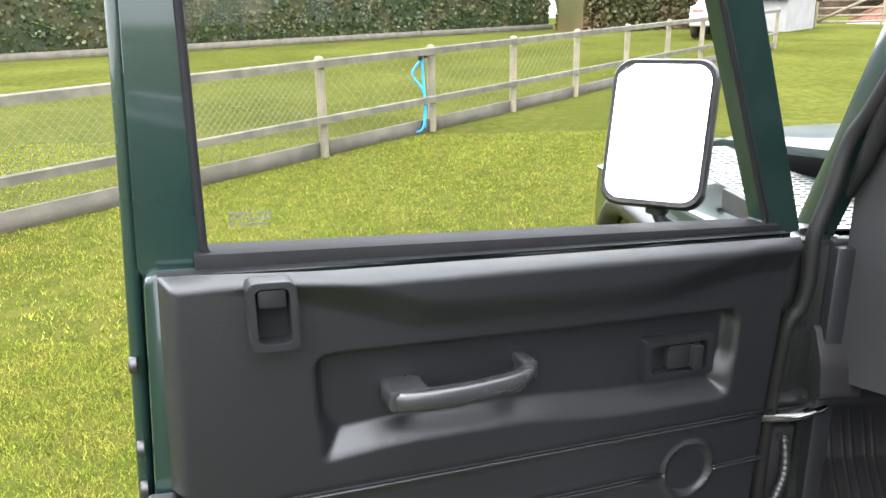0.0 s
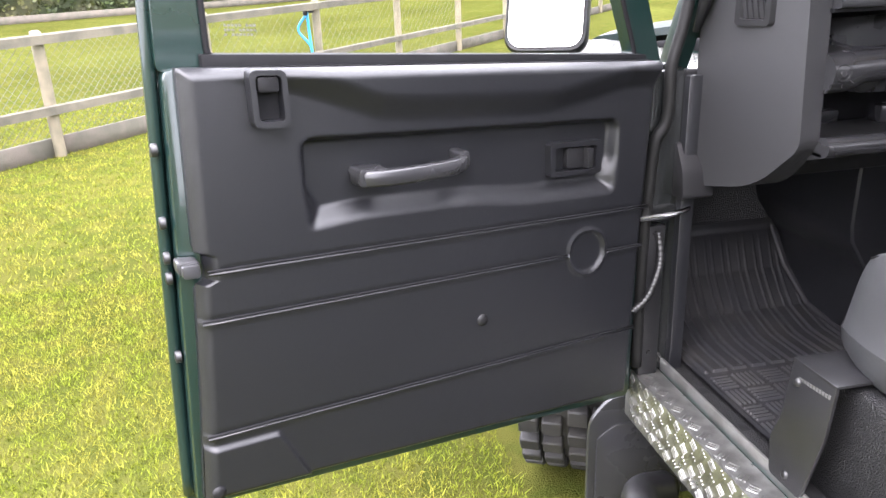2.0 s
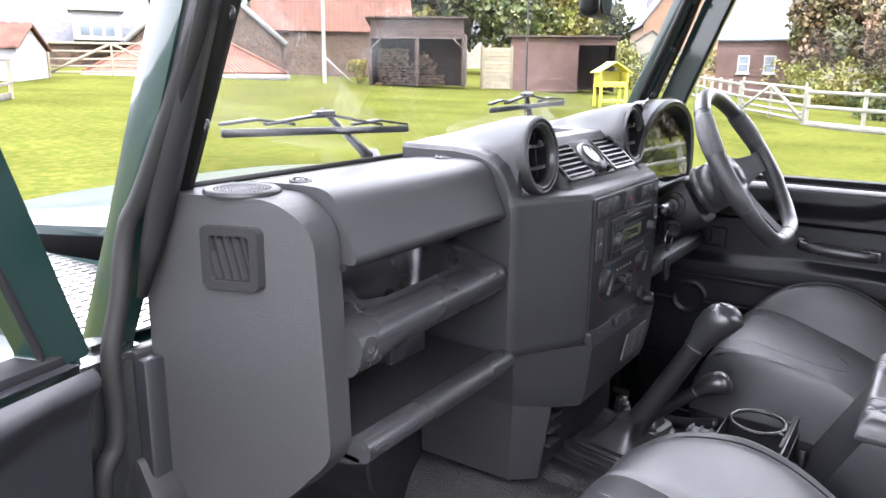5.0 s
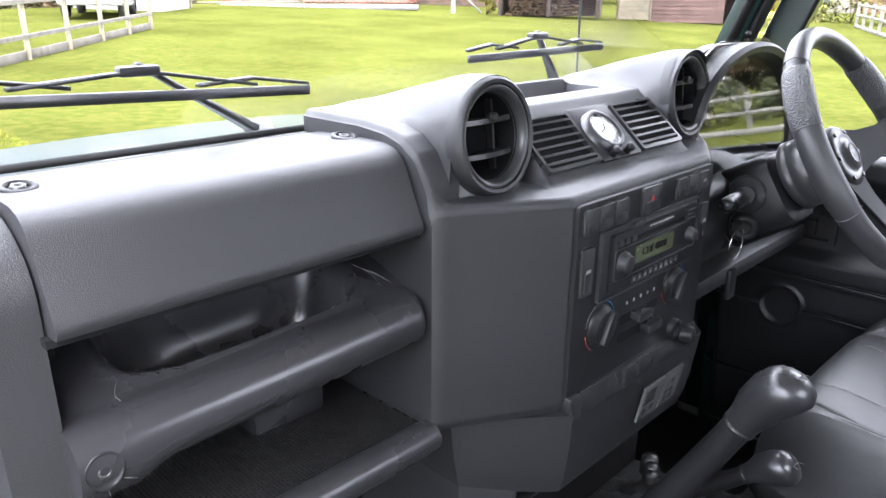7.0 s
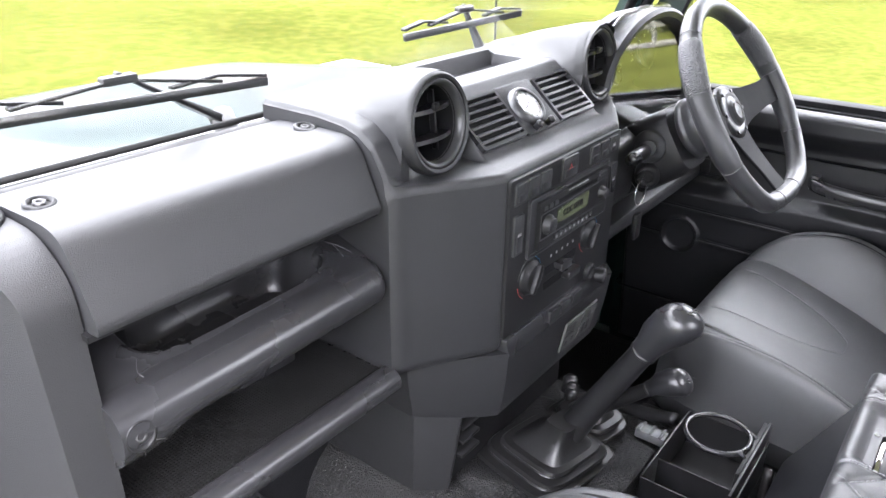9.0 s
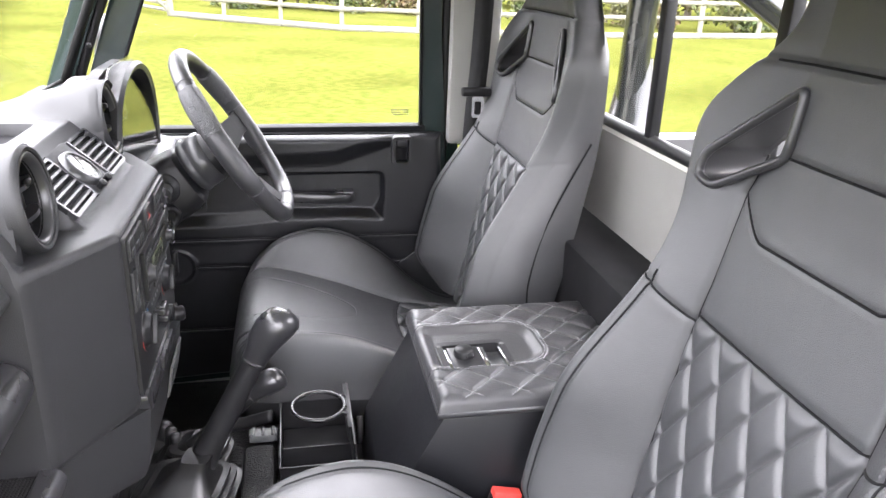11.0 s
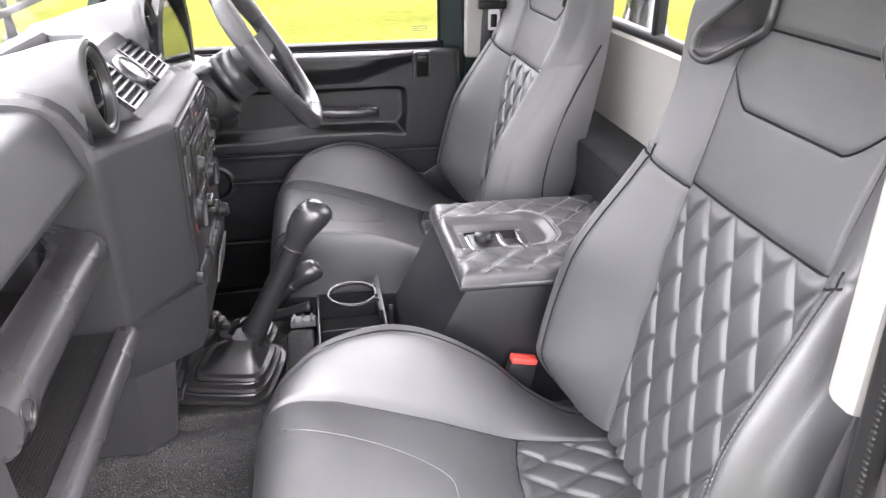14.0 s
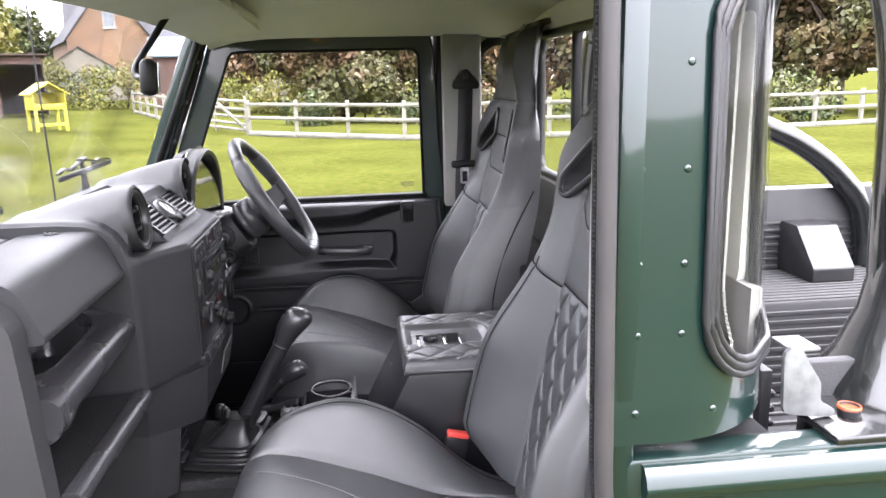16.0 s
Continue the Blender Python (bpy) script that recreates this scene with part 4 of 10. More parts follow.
# load bed: sides, capping, liner, roll bar
def bed_side(s):
    b = bmesh.new()
    prism(b, round_poly([(0.125, 1.24), (-1.95, 1.24), (-1.95, 0.62), (-1.40, 0.62), (-1.30, 0.95), (-1.18, 1.03), (-0.78, 1.03), (-0.66, 0.95), (-0.56, 0.55), (0.035, 0.55), (0.035, 0.93), (0.06, 1.02), (0.10, 1.10), (0.125, 1.16)], 0.012, 2), lambda a, c, d: (s * d, a, c), 0.80, 0.845, 0.004)
    part("bed_side", b, M_GREEN, truck, "dark green load bed side")
    b = bmesh.new()
    prism(b, round_poly([(0.79, 1.235), (0.855, 1.235), (0.862, 1.225), (0.868, 1.21), (0.862, 1.195), (0.85, 1.195), (0.85, 1.225), (0.79, 1.225)], 0.003, 2), lambda a, c, d: (s * a, d, c), 0.105, -1.95)
    part("waist_moulding", b, M_GREEN, truck, "green waist moulding along the bed")
    b = bmesh.new()
    box(b, (s * 0.79, -1.0, 1.245), (0.12, 1.72, 0.012), 0.004)
    box(b, (s * 0.775, -1.15, 1.275), (0.05, 1.42, 0.05), 0.008)
    part("bed_capping", b, M_BLKPAINT, truck, "gloss black bed capping")
    b = bmesh.new()
    box(b, (s * 0.72, -1.05, 1.015), (0.02, 1.75, 0.57), 0.004)
    for i in range(18):
        box(b, (s * 0.708, -1.05, 0.76 + 0.025 * i), (0.008, 1.74, 0.012), 0.003, None, 1)
    part("bed_liner", b, M_BEDLINER, truck, "ribbed grey bed liner")
    b = bmesh.new()
    box(b, (s * 0.53, -1.02, 0.88), (0.36, 1.00, 0.29), 0.010)
    for i in range(12):
        box(b, (s * (0.365 + 0.028 * i), -1.02, 1.026), (0.014, 0.98, 0.008), 0.002, None, 1)
    for i in range(9):
        box(b, (s * 0.349, -1.02, 0.765 + 0.028 * i), (0.008, 0.98, 0.014), 0.002, None, 1)
    part("arch_liner", b, M_BEDLINER, truck, "ribbed black wheel arch liner in the bed")
    b = bmesh.new()
    prism(b, round_poly([(0.705, 1.03), (0.500, 1.03), (0.500, 1.075), (0.610, 1.195), (0.705, 1.195)], 0.006, 2), lambda a, c, d: (s * a, d, c), -0.985, -1.125, 0.003)
    part("sloped_cover", b, M_SATIN, truck, "satin black sloped cover in the bed")
    b = bmesh.new()
    tube(b, [(s * 0.71, -0.315, 1.25), (s * 0.70, -0.31, 1.45), (s * 0.68, -0.31, 1.70), (s * 0.60, -0.31, 1.86), (s * 0.45, -0.31, 1.90), (0, -0.31, 1.90)], 0.038, 14, 6, up=(0, 1, 0))
    tube(b, [(s * 0.62, -0.28, 1.82), (s * 0.64, -0.45, 1.74), (s * 0.66, -0.80, 1.55), (s * 0.67, -1.00, 1.46), (s * 0.68, -1.16, 1.345), (s * 0.69, -1.27, 1.19), (s * 0.70, -1.31, 0.80)], 0.036, 14, 6, up=(1, 0, 0))
    lathe(b, [(0.115, 0), (0.110, 0.012), (0.085, 0.05), (0.062, 0.11), (0.046, 0.20), (0.038, 0.26)], (s * 0.71, -0.325, 1.25), seg=24)
    part("roll_bar", b, M_BLKPAINT, truck, "gloss black tubular roll bar")
    b = bmesh.new()
    lathe(b, [(0.014, 0), (0.0145, 0.006), (0.0145, 0.012), (0.012, 0.013), (0.011, 0.006), (0.0, 0.006)], (s * 0.79, -0.195, 1.25), seg=16)
    part("capping_plug", b, M_BLACK, truck)
    b = bmesh.new()
    lathe(b, [(0.0150, 0.010), (0.0150, 0.013), (0.0125, 0.014), (0.0125, 0.010)], (s * 0.79, -0.195, 1.25), seg=16)
    part("plug_ring", b, M_ORANGE, truck, "orange plug ring")
    b = bmesh.new()
    prism(b, round_poly([(-0.095, 1.345), (-0.115, 1.355), (-0.135, 1.32), (-0.150, 1.30), (-0.148, 1.275), (-0.172, 1.262), (-0.168, 1.252), (-0.10, 1.26)], 0.01, 2), lambda a, c, d: (s * d, a, c), 0.79, 0.797, 0.001)
    box(b, (s * 0.77, -0.125, 1.345), (0.05, 0.04, 0.005), 0.002)
    part("corner_bracket", b, M_GALV, truck, "galvanised steel corner bracket")


side_pair(bed_side)
bm = bmesh.new()
box(bm, (0, -1.05, 0.70), (1.46, 1.78, 0.03), 0.004)
for i in range(24):
    box(bm, (-0.66 + 0.0575 * i, -1.05, 0.72), (0.03, 1.76, 0.014), 0.004, None, 1)
part("bed_floor", bm, M_BEDLINER, truck, "ribbed grey bed floor")
bm = bmesh.new()
box(bm, (0, -1.96, 0.96), (1.60, 0.03, 0.52), 0.005)
part("tailgate", bm, M_GREEN, truck)
bm = bmesh.new()
box(bm, (0.1, -0.20, 0.98), (1.38, 0.02, 0.5), 0.004)
for i in range(18):
    box(bm, (0.1, -0.215, 0.76 + 0.025 * i), (1.37, 0.012, 0.012), 0.003, None, 1)
part("bed_front_liner", bm, M_BEDLINER, truck, "ribbed grey front liner of the bed")


# doors: u runs from the hinge to the latch, v towards the cabin, z up
def place_left(u, z, v):
    return (-0.80 - 0.943 * u + 0.331 * v, 1.022 - 0.331 * u - 0.943 * v, z + 0.07 * (u - 0.5))


def place_right(u, z, v):
    return (0.757 - v, 1.09 - u, z)


REC = round_poly([(0.184, 1.207), (0.774, 1.209), (0.775, 1.078), (0.69, 1.088), (0.495, 1.087), (0.40, 1.075), (0.186, 1.073)], [0.02, 0.02, 0.012, 0.05, 0.05, 0.05, 0.02], 4)
BULGE_U = [0.05, 0.13, 0.166, 0.263, 0.344, 0.45, 0.59, 0.653, 0.72, 0.788, 0.86, 0.95]
BULGE_Z = [1.268, 1.268, 1.268, 1.248, 1.233, 1.233, 1.235, 1.239, 1.262, 1.284, 1.300, 1.305]


def seg_dist(px, py, poly):
    d = 9.0
    for i in range(len(poly)):
        (x0, y0), (x1, y1) = poly[i - 1], poly[i]
        ex, ey = x1 - x0, y1 - y0
        t = max(0, min(1, ((px - x0) * ex + (py - y0) * ey) / (ex * ex + ey * ey + 1e-12)))
        d = min(d, math.hypot(px - x0 - t * ex, py - y0 - t * ey))
    return d


def card_relief(u, z, edge):
    """Depth of the moulded door card; edge is the distance from its rim."""
    v = -0.02 * (1 - min(1.0, edge / 0.016)) ** 2
    zb = float(np.interp(u, BULGE_U, BULGE_Z))
    v += 0.019 * smoothstep(zb - 0.012, zb + 0.035, z) * (1 - smoothstep(0.86, 0.90, u) * 0.6)
    if 1.05 < z < 1.23 and 0.15 < u < 0.81:
        d = seg_dist(u, z, REC) * (1 if inside((u, z), REC) else -1)
        v -= 0.024 * smoothstep(-0.004, 0.008 + 0.022 * smoothstep(1.145, 1.10, z), d)
    for gz_, u0, u1 in ((1.040, 0.02, 0.905), (0.968, 0.292, 0.95), (0.963, 0.02, 0.206), (0.790, 0.02, 0.965)):
        if u0 < u < u1:
            dz = z - gz_
            v += 0.0015 * math.exp(-((dz + 0.006) / 0.005) ** 2) - 0.0015 * math.exp(-((dz - 0.001) / 0.004) ** 2)
    if z < gz_ - 0.0 and z > 0.6:
        v += 0.0
    dr = math.hypot(u - 0.25, z - 0.967)
    if dr < 0.075:
        v += 0.004 * math.exp(-((dr - 0.043) / 0.004) ** 2) - 0.004 * smoothstep(0.043, 0.036, dr) if dr > 0.0 else 0
    # moulded step in the lower rear corner
    if z < 0.775 and u > 0.80:
        line = 0.663 + (u - 0.806) * 2.1
        v += 0.006 * smoothstep(line + 0.006, line - 0.006, z) * smoothstep(0.772, 0.764, z) if z < line else 0.0
    return v


def door(place, name_, label, latch_side):
    t = thing(name_, place(0.0, 0.65, -0.05), label, "car door")
    NU, NV = 230, 260

    def outline(s, w):
        zb = 0.633 + (0.679 - 0.633) * s
        z = zb + (1.307 - zb) * w
        uh = float(np.interp(z, [0.62, 1.0, 1.31], [0.125, 0.105, 0.085]))
        ur = float(np.interp(z, [0.67, 0.84, 1.02, 1.024, 1.06, 1.065, 1.31], [0.977, 0.957, 0.940, 0.925, 0.925, 0.936, 0.922]))
        return uh + (ur - uh) * s, z, min(s * 0.84, (1 - s) * 0.84, w * 0.65, (1 - w) * 0.65)

    def f(s, w):
        u, z, e = outline(s, w)
        return place(u, z, card_relief(u, z, e))
    b = bmesh.new()
    surf(b, f, NU, NV)
    loops = [outline(i / 40, 1)[:2] for i in range(41)] + [outline(1, 1 - i / 40)[:2] for i in range(1, 41)] + [outline(1 - i / 40, 0)[:2] for i in range(1, 41)] + [outline(0, i / 40)[:2] for i in range(1, 40)]
    loft(b, [[place(u, z, -0.02) for u, z in loops], [place(u, z, -0.034) for u, z in loops]], caps=False)
    bmesh.ops.recalc_face_normals(b, faces=b.faces[:])
    part("door_card", b, M_CARD, t, "moulded black vinyl door card", angle=60)
    for gz_, u0, u1 in ((1.040, 0.10, 0.925), (0.968, 0.294, 0.942), (0.963, 0.11, 0.205), (0.790, 0.12, 0.960)):
        b = bmesh.new()
        tube(b, [place(u, gz_, 0.0002) for u in np.linspace(u0, u1, 12)], 0.0017, 6, raw=True)
        k = part("groove", b, M_DARK, t, "dark moulded groove line")
        b = bmesh.new()
        tube(b, [place(u, gz_ - 0.0042, 0.0014) for u in np.linspace(u0, u1, 12)], 0.0020, 6, raw=True)
        part("groove_lip", b, M_CARD, k)
    # steel shell and shut faces
    b = bmesh.new()
    prism(b, round_poly([(0.09, 0.605), (0.985, 0.655), (0.962, 0.95), (0.935, 1.305), (0.075, 1.30)], 0.012, 2), place, -0.034, -0.075, 0.004)
    part("door_shell", b, M_GREEN, t, "dark green steel door shell")
    b = bmesh.new()
    prism(b, round_poly([(0.02, 0.585), (0.995, 0.64), (0.972, 0.95), (0.946, 1.31), (0.02, 1.305)], 0.012, 2), place, -0.076, -0.088, 0.003)
    part("door_skin", b, M_GREEN, t, "dark green outer door skin")
    b = bmesh.new()
    lip = [(0.990, 0.66), (0.974, 0.90), (0.952, 1.20), (0.934, 1.45), (0.915, 1.75), (0.900, 1.83)]
    tube(b, [place(u, z, -0.070) for u, z in lip], 0.009, 8, 5, up=(0, 1, 0))
    part("door_edge", b, M_GREEN, t, "dark green folded door edge")
    # window frame
    outer = round_poly([(0.035, 1.30), (0.235, 1.838), (0.905, 1.845), (0.940, 1.30)], [0.01, 0.03, 0.03, 0.01], 4)
    inner = round_poly([(0.105, 1.312), (0.288, 1.780), (0.868, 1.782), (0.874, 1.318)], [0.015, 0.02, 0.03, 0.012], 4)
    mid = [(a + (c - a) * 0.35, e + (g - e) * 0.35) for (a, e), (c, g) in zip(outer, inner)]
    b = bmesh.new()
    frame_prism(b, outer, inner, place, -0.078, -0.048)
    frame_prism(b, outer, mid, place, -0.090, -0.0785)
    bmesh.ops.bevel(b, geom=b.edges[:], offset=0.002, segments=1, affect="EDGES", clamp_overlap=True)
    part("window_frame", b, M_GREEN, t, "dark green window frame")
    b = bmesh.new()
    sweep(b, [place(a, c, -0.045) for a, c in inner], ring_section(0.0045, 8), True, up=(0.3, 0.9, 0.1))
    part("glass_channel", b, M_DARK, t, "black rubber glass channel")
    b = bmesh.new()
    prism(b, round_poly([(0.085, 1.300), (0.885, 1.304), (0.885, 1.3225), (0.09, 1.3165)], 0.003, 2), place, -0.0785, -0.034, 0.002)
    part("waist_seal", b, M_DARK, t, "black waist seal")
    b = bmesh.new()
    top_z = 1.79 if latch_side < 0 else 1.693
    prism(b, [(a, min(c, top_z)) for a, c in inner], place, -0.066, -0.061)
    pane = part("window_pane", b, M_GLASS, t, "raised clear side glass")
    pane.visible_shadow = False
    b = bmesh.new()
    for r in range(3):
        for k in range(9):
            if (r * 3 + k * 5) % 7:
                prism(b, [(0.80 + 0.0050 * k, 1.345 + 0.006 * r), (0.8035 + 0.0050 * k, 1.345 + 0.006 * r), (0.8035 + 0.0050 * k, 1.348 + 0.006 * r), (0.80 + 0.0050 * k, 1.348 + 0.006 * r)], place, -0.0600, -0.0605)
    part("glass_marking", b, M_LABEL, t, "small white etched glass marking")
    # window winding latch
    b = bmesh.new()
    o, i_ = rounded(0.793, 1.231, 0.843, 1.306, 0.010), rounded(0.801, 1.240, 0.835, 1.299, 0.006)
    frame_prism(b, o, i_, place, -0.004, 0.0235)
    bmesh.ops.bevel(b, geom=b.edges[:], offset=0.003, segments=2, affect="EDGES", clamp_overlap=True)
    k = part("lock_bezel", b, M_CARD, t, "black door lock button surround")
    b = bmesh.new()
    prism(b, rounded(0.800, 1.239, 0.836, 1.300, 0.005), place, -0.01, 0.0015)
    part("well", b, M_DARK, k)
    b = bmesh.new()
    prism(b, rounded(0.804, 1.278, 0.832, 1.297, 0.004), place, 0.0, 0.020, 0.003)
    part("button", b, M_BLACK, k)
    # pull handle
    b = bmesh.new()
    pts = [place(u, z, v) for u, z, v in ((0.690, 1.149, -0.022), (0.689, 1.149, 0.002), (0.676, 1.149, 0.013), (0.640, 1.150, 0.018), (0.590, 1.152, 0.019), (0.545, 1.155, 0.016), (0.522, 1.158, 0.010), (0.514, 1.160, 0.000), (0.513, 1.161, -0.022))]
    sweep(b, spline(pts, 6), [(-0.007, -0.013), (0.004, -0.013), (0.008, -0.009), (0.009, 0.008), (0.005, 0.012), (-0.005, 0.012), (-0.008, 0.009), (-0.009, -0.009)], up=(0, 0, 1))
    prism(b, rounded(0.648, 1.137, 0.698, 1.163, 0.006), place, -0.024, 0.015, 0.004)
    prism(b, rounded(0.505, 1.150, 0.524, 1.176, 0.005), place, -0.024, 0.008, 0.004)
    k = part("pull_handle", b, M_DASH_SMOOTH, t, "black moulded pull handle")
    b = bmesh.new()
    frame_prism(b, rounded(0.653, 1.141, 0.693, 1.159, 0.003), rounded(0.6545, 1.1425, 0.6915, 1.1575, 0.002), place, 0.014, 0.0162)
    part("handle_cap", b, M_DASH_SMOOTH, k)
    # release lever in its bezel
    b = bmesh.new()
    o, i_ = rounded(0.213, 1.112, 0.330, 1.172, 0.006), rounded(0.226, 1.121, 0.319, 1.163, 0.005)
    frame_prism(b, o, i_, place, -0.03, -0.008)
    bmesh.ops.bevel(b, geom=b.edges[:], offset=0.003, segments=2, affect="EDGES", clamp_overlap=True)
    k = part("release_bezel", b, M_CARD, t, "black door release surround")
    b = bmesh.new()
    prism(b, rounded(0.236, 1.120, 0.318, 1.164, 0.004), place, -0.034, -0.028)
    part("well", b, M_DARK, k)
    b = bmesh.new()
    prism(b, rounded(0.252, 1.124, 0.290, 1.160, 0.005), place, -0.026, -0.012, 0.003)
    prism(b, rounded(0.240, 1.124, 0.254, 1.160, 0.003), place, -0.024, 0.0, 0.003)
    part("lever", b, M_BLACK, k, "black release lever")
    # latch and clips
    b = bmesh.new()
    prism(b, round_poly([(0.932, 1.034), (0.962, 1.038), (0.962, 1.058), (0.932, 1.056)], 0.005, 2), place, -0.03, -0.006, 0.003)
    prism(b, rounded(0.935, 1.036, 0.958, 1.054, 0.004), place, -0.004, 0.006, 0.002)
    part("latch", b, M_VENT, t, "dull metal door latch")
    for u, z in ((0.958, 0.698), (0.483, 0.878)):
        b = bmesh.new()
        p = V(place(u, z, card_relief(u, z, 0.1)))
        ax = V(place(u, z, 1.0)) - V(place(u, z, 0.0))
        lathe(b, [(0.011, 0.0), (0.010, 0.003), (0.003, 0.004)], p, axis=ax, seg=14)
        part("trim_clip", b, M_BLACK, t)
    for z in (1.02, 1.05, 1.10, 1.2, 0.9):
        b = bmesh.new()
        p = V(place(0.968 - 0.05 * (z - 1.0), z, -0.055))
        ax = V(place(1.0, z, 0)) - V(place(0, z, 0))
        lathe(b, [(0.009, -0.004), (0.009, 0.003), (0.004, 0.004)], p, axis=ax, seg=10)
        part("shut_face_screw", b, M_SATIN, t)
    b = bmesh.new()
    lathe(b, [(0.006, 0), (0.006, 0.004)], place(0.095, 1.285, 0.0), axis=V(place(0, 0, 1)) - V(place(0, 0, 0)), seg=10)
    part("card_screw", b, M_BLACK, t)
    # hinges
    b = bmesh.new()
    for z in (0.80, 1.18):
        prism(b, rounded(-0.03, z - 0.03, 0.06, z + 0.03, 0.006), place, -0.10, -0.086, 0.003)
    part("hinge", b, M_SATIN, t, "black door hinge")
    return t


door(place_left, "vehicle_door", "wide open passenger door, green steel with black moulded card", -1)
door(place_right, "vehicle_door", "closed driver's door with black moulded card and green window frame", 1)

# ---- dashboard ----
dash = thing("dashboard", (0, 0.9, 1.0), "dark grey moulded plastic dashboard with open shelf and centre stack", "dashboard")
YZ = lambda a, c, d: (d, a, c)

# end panel by the passenger door, its outer face turned slightly back
bm = bmesh.new()
poly = round_poly([(1.065, 1.44), (0.905, 1.438), (0.862, 1.405), (0.848, 1.13), (0.925, 1.045), (1.065, 1.02)], [0.01, 0.04, 0.03, 0.02, 0.05, 0.01], 5)
prism(bm, poly, lambda a, c, d: ((-0.690 - 0.36 * (a - 0.85)) * (1 - d) - 0.652 * d, a, c), 0.0, 1.0, 0.016, 4)
part("end_panel", bm, M_DASH, dash)
bm = bmesh.new()


def on_end(a, c, d):
    return (-0.690 - 0.36 * (a - 0.85) - d, a + 0.3 * d, c)


o, i_ = rounded(0.918, 1.332, 0.985, 1.406, 0.008), rounded(0.928, 1.343, 0.975, 1.395, 0.004)
frame_prism(bm, o, i_, on_end, -0.01, 0.009)
bmesh.ops.bevel(bm, geom=bm.edges[:], offset=0.002, segments=2, affect="EDGES", clamp_overlap=True)
k = part("side_vent", bm, M_BLACK, dash, "small black side window vent")
bm = bmesh.new()
prism(bm, rounded(0.926, 1.341, 0.977, 1.397, 0.004), on_end, -0.012, 0.001)
part("vent_well", bm, M_DARK, k)
for j in range(5):
    bm = bmesh.new()
    a0 = 0.927 + 0.0105 * j
    prism(bm, [(a0 - 0.001, 1.344), (a0 + 0.001, 1.344), (a0 + 0.012, 1.394), (a0 + 0.010, 1.394)], on_end, 0.001, 0.006)
    part("slat", bm, M_BLACK, k)
bm = bmesh.new()
lathe(bm, [(0.045, 0.0), (0.045, 0.003), (0.040, 0.006), (0.034, 0.004), (0.0, 0.005)], (-0.695, 0.972, 1.4385), seg=28)
k = part("dash_speaker", bm, M_BLACK, dash, "round perforated tweeter cover")
bm = bmesh.new()
for r in range(1, 9):
    for j in range(6 * r):
        a = 2 * math.pi * j / (6 * r)
        lathe(bm, [(0.0012, 0), (0.0010, 0.0004)], (-0.695 + 0.0040 * r * math.cos(a), 0.972 + 0.0040 * r * math.sin(a), 1.4432), seg=4)
part("perforation", bm, M_DARK, k)

# padded lid over the shelf
lid = [(1.012, 1.430), (1.010, 1.440), (1.004, 1.4425), (0.97, 1.4445), (0.92, 1.446), (0.895, 1.4455), (0.881, 1.442), (0.872, 1.436), (0.865, 1.427), (0.860, 1.416), (0.846, 1.384), (0.841, 1.373), (0.839, 1.367), (0.842, 1.361), (0.86, 1.358), (0.93, 1.362), (1.012, 1.39)]
bm = bmesh.new()
loft(bm, [[(x, y, z) for y, z in lid] for x in (-0.650, -0.645, -0.50, -0.40, -0.310, -0.306)])
bmesh.ops.recalc_face_normals(bm, faces=bm.faces[:])
part("lid", bm, M_DASH, dash, "grained grey padded lid", angle=50)
for sx in (-0.628, -0.318):
    bm = bmesh.new()
    lathe(bm, [(0.014, 0.0), (0.014, 0.003), (0.010, 0.004), (0.009, 0.0)], (sx, 0.945, 1.4445), axis=(0, -0.15, 1), seg=16)
    k = part("lid_screw", bm, M_BLACK, dash, "recessed screw cap")
    bm = bmesh.new()
    lathe(bm, [(0.006, 0.0), (0.006, 0.003), (0.003, 0.003), (0.003, 0.001)], (sx, 0.945, 1.4452), axis=(0, -0.15, 1), seg=6)
    part("screw_head", bm, M_VENT, k)
# dash top under the windscreen
bm = bmesh.new()
box(bm, (0.0, 1.032, 1.410), (1.48, 0.05, 0.03), 0.006)
part("rear_ledge", bm, M_BLACK, dash)

# shelf cavity, its inner shade coloured in near-black
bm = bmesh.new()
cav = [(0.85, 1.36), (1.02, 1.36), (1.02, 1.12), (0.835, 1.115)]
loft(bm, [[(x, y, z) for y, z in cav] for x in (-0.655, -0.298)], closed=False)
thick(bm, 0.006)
part("shelf_cavity", bm, M_DARK, dash, "open shelf cavity, its shade put into a near-black colour")
bm = bmesh.new()
box(bm, (-0.475, 0.925, 1.134), (0.358, 0.19, 0.012), 0.003)
part("shelf", bm, M_DASH_SMOOTH, dash)
bm = bmesh.new()
for i in range(86):
    box(bm, (-0.645 + 0.004 * i, 0.918, 1.1408), (0.0016, 0.160, 0.0016), 0)
for i in range(40):
    box(bm, (-0.475, 0.840 + 0.004 * i, 1.1410), (0.342, 0.0016, 0.0016), 0)
tagged(part("shelf_mat", bm, M_RUBBER, dash, "ribbed rubber shelf mat"), kind="stuff")
bm = bmesh.new()
lipp = round_poly([(0.846, 1.138), (0.846, 1.149), (0.826, 1.149), (0.816, 1.136), (0.820, 1.119), (0.848, 1.110), (1.0, 1.070), (1.0, 1.11), (0.86, 1.126)], [0.002, 0.004, 0.008, 0.010, 0.010, 0.008, 0.004, 0.004, 0.004], 4)
loft(bm, [[(x, y, z) for y, z in lipp] for x in (-0.655, -0.65, -0.305, -0.300)])
bmesh.ops.recalc_face_normals(bm, faces=bm.faces[:])
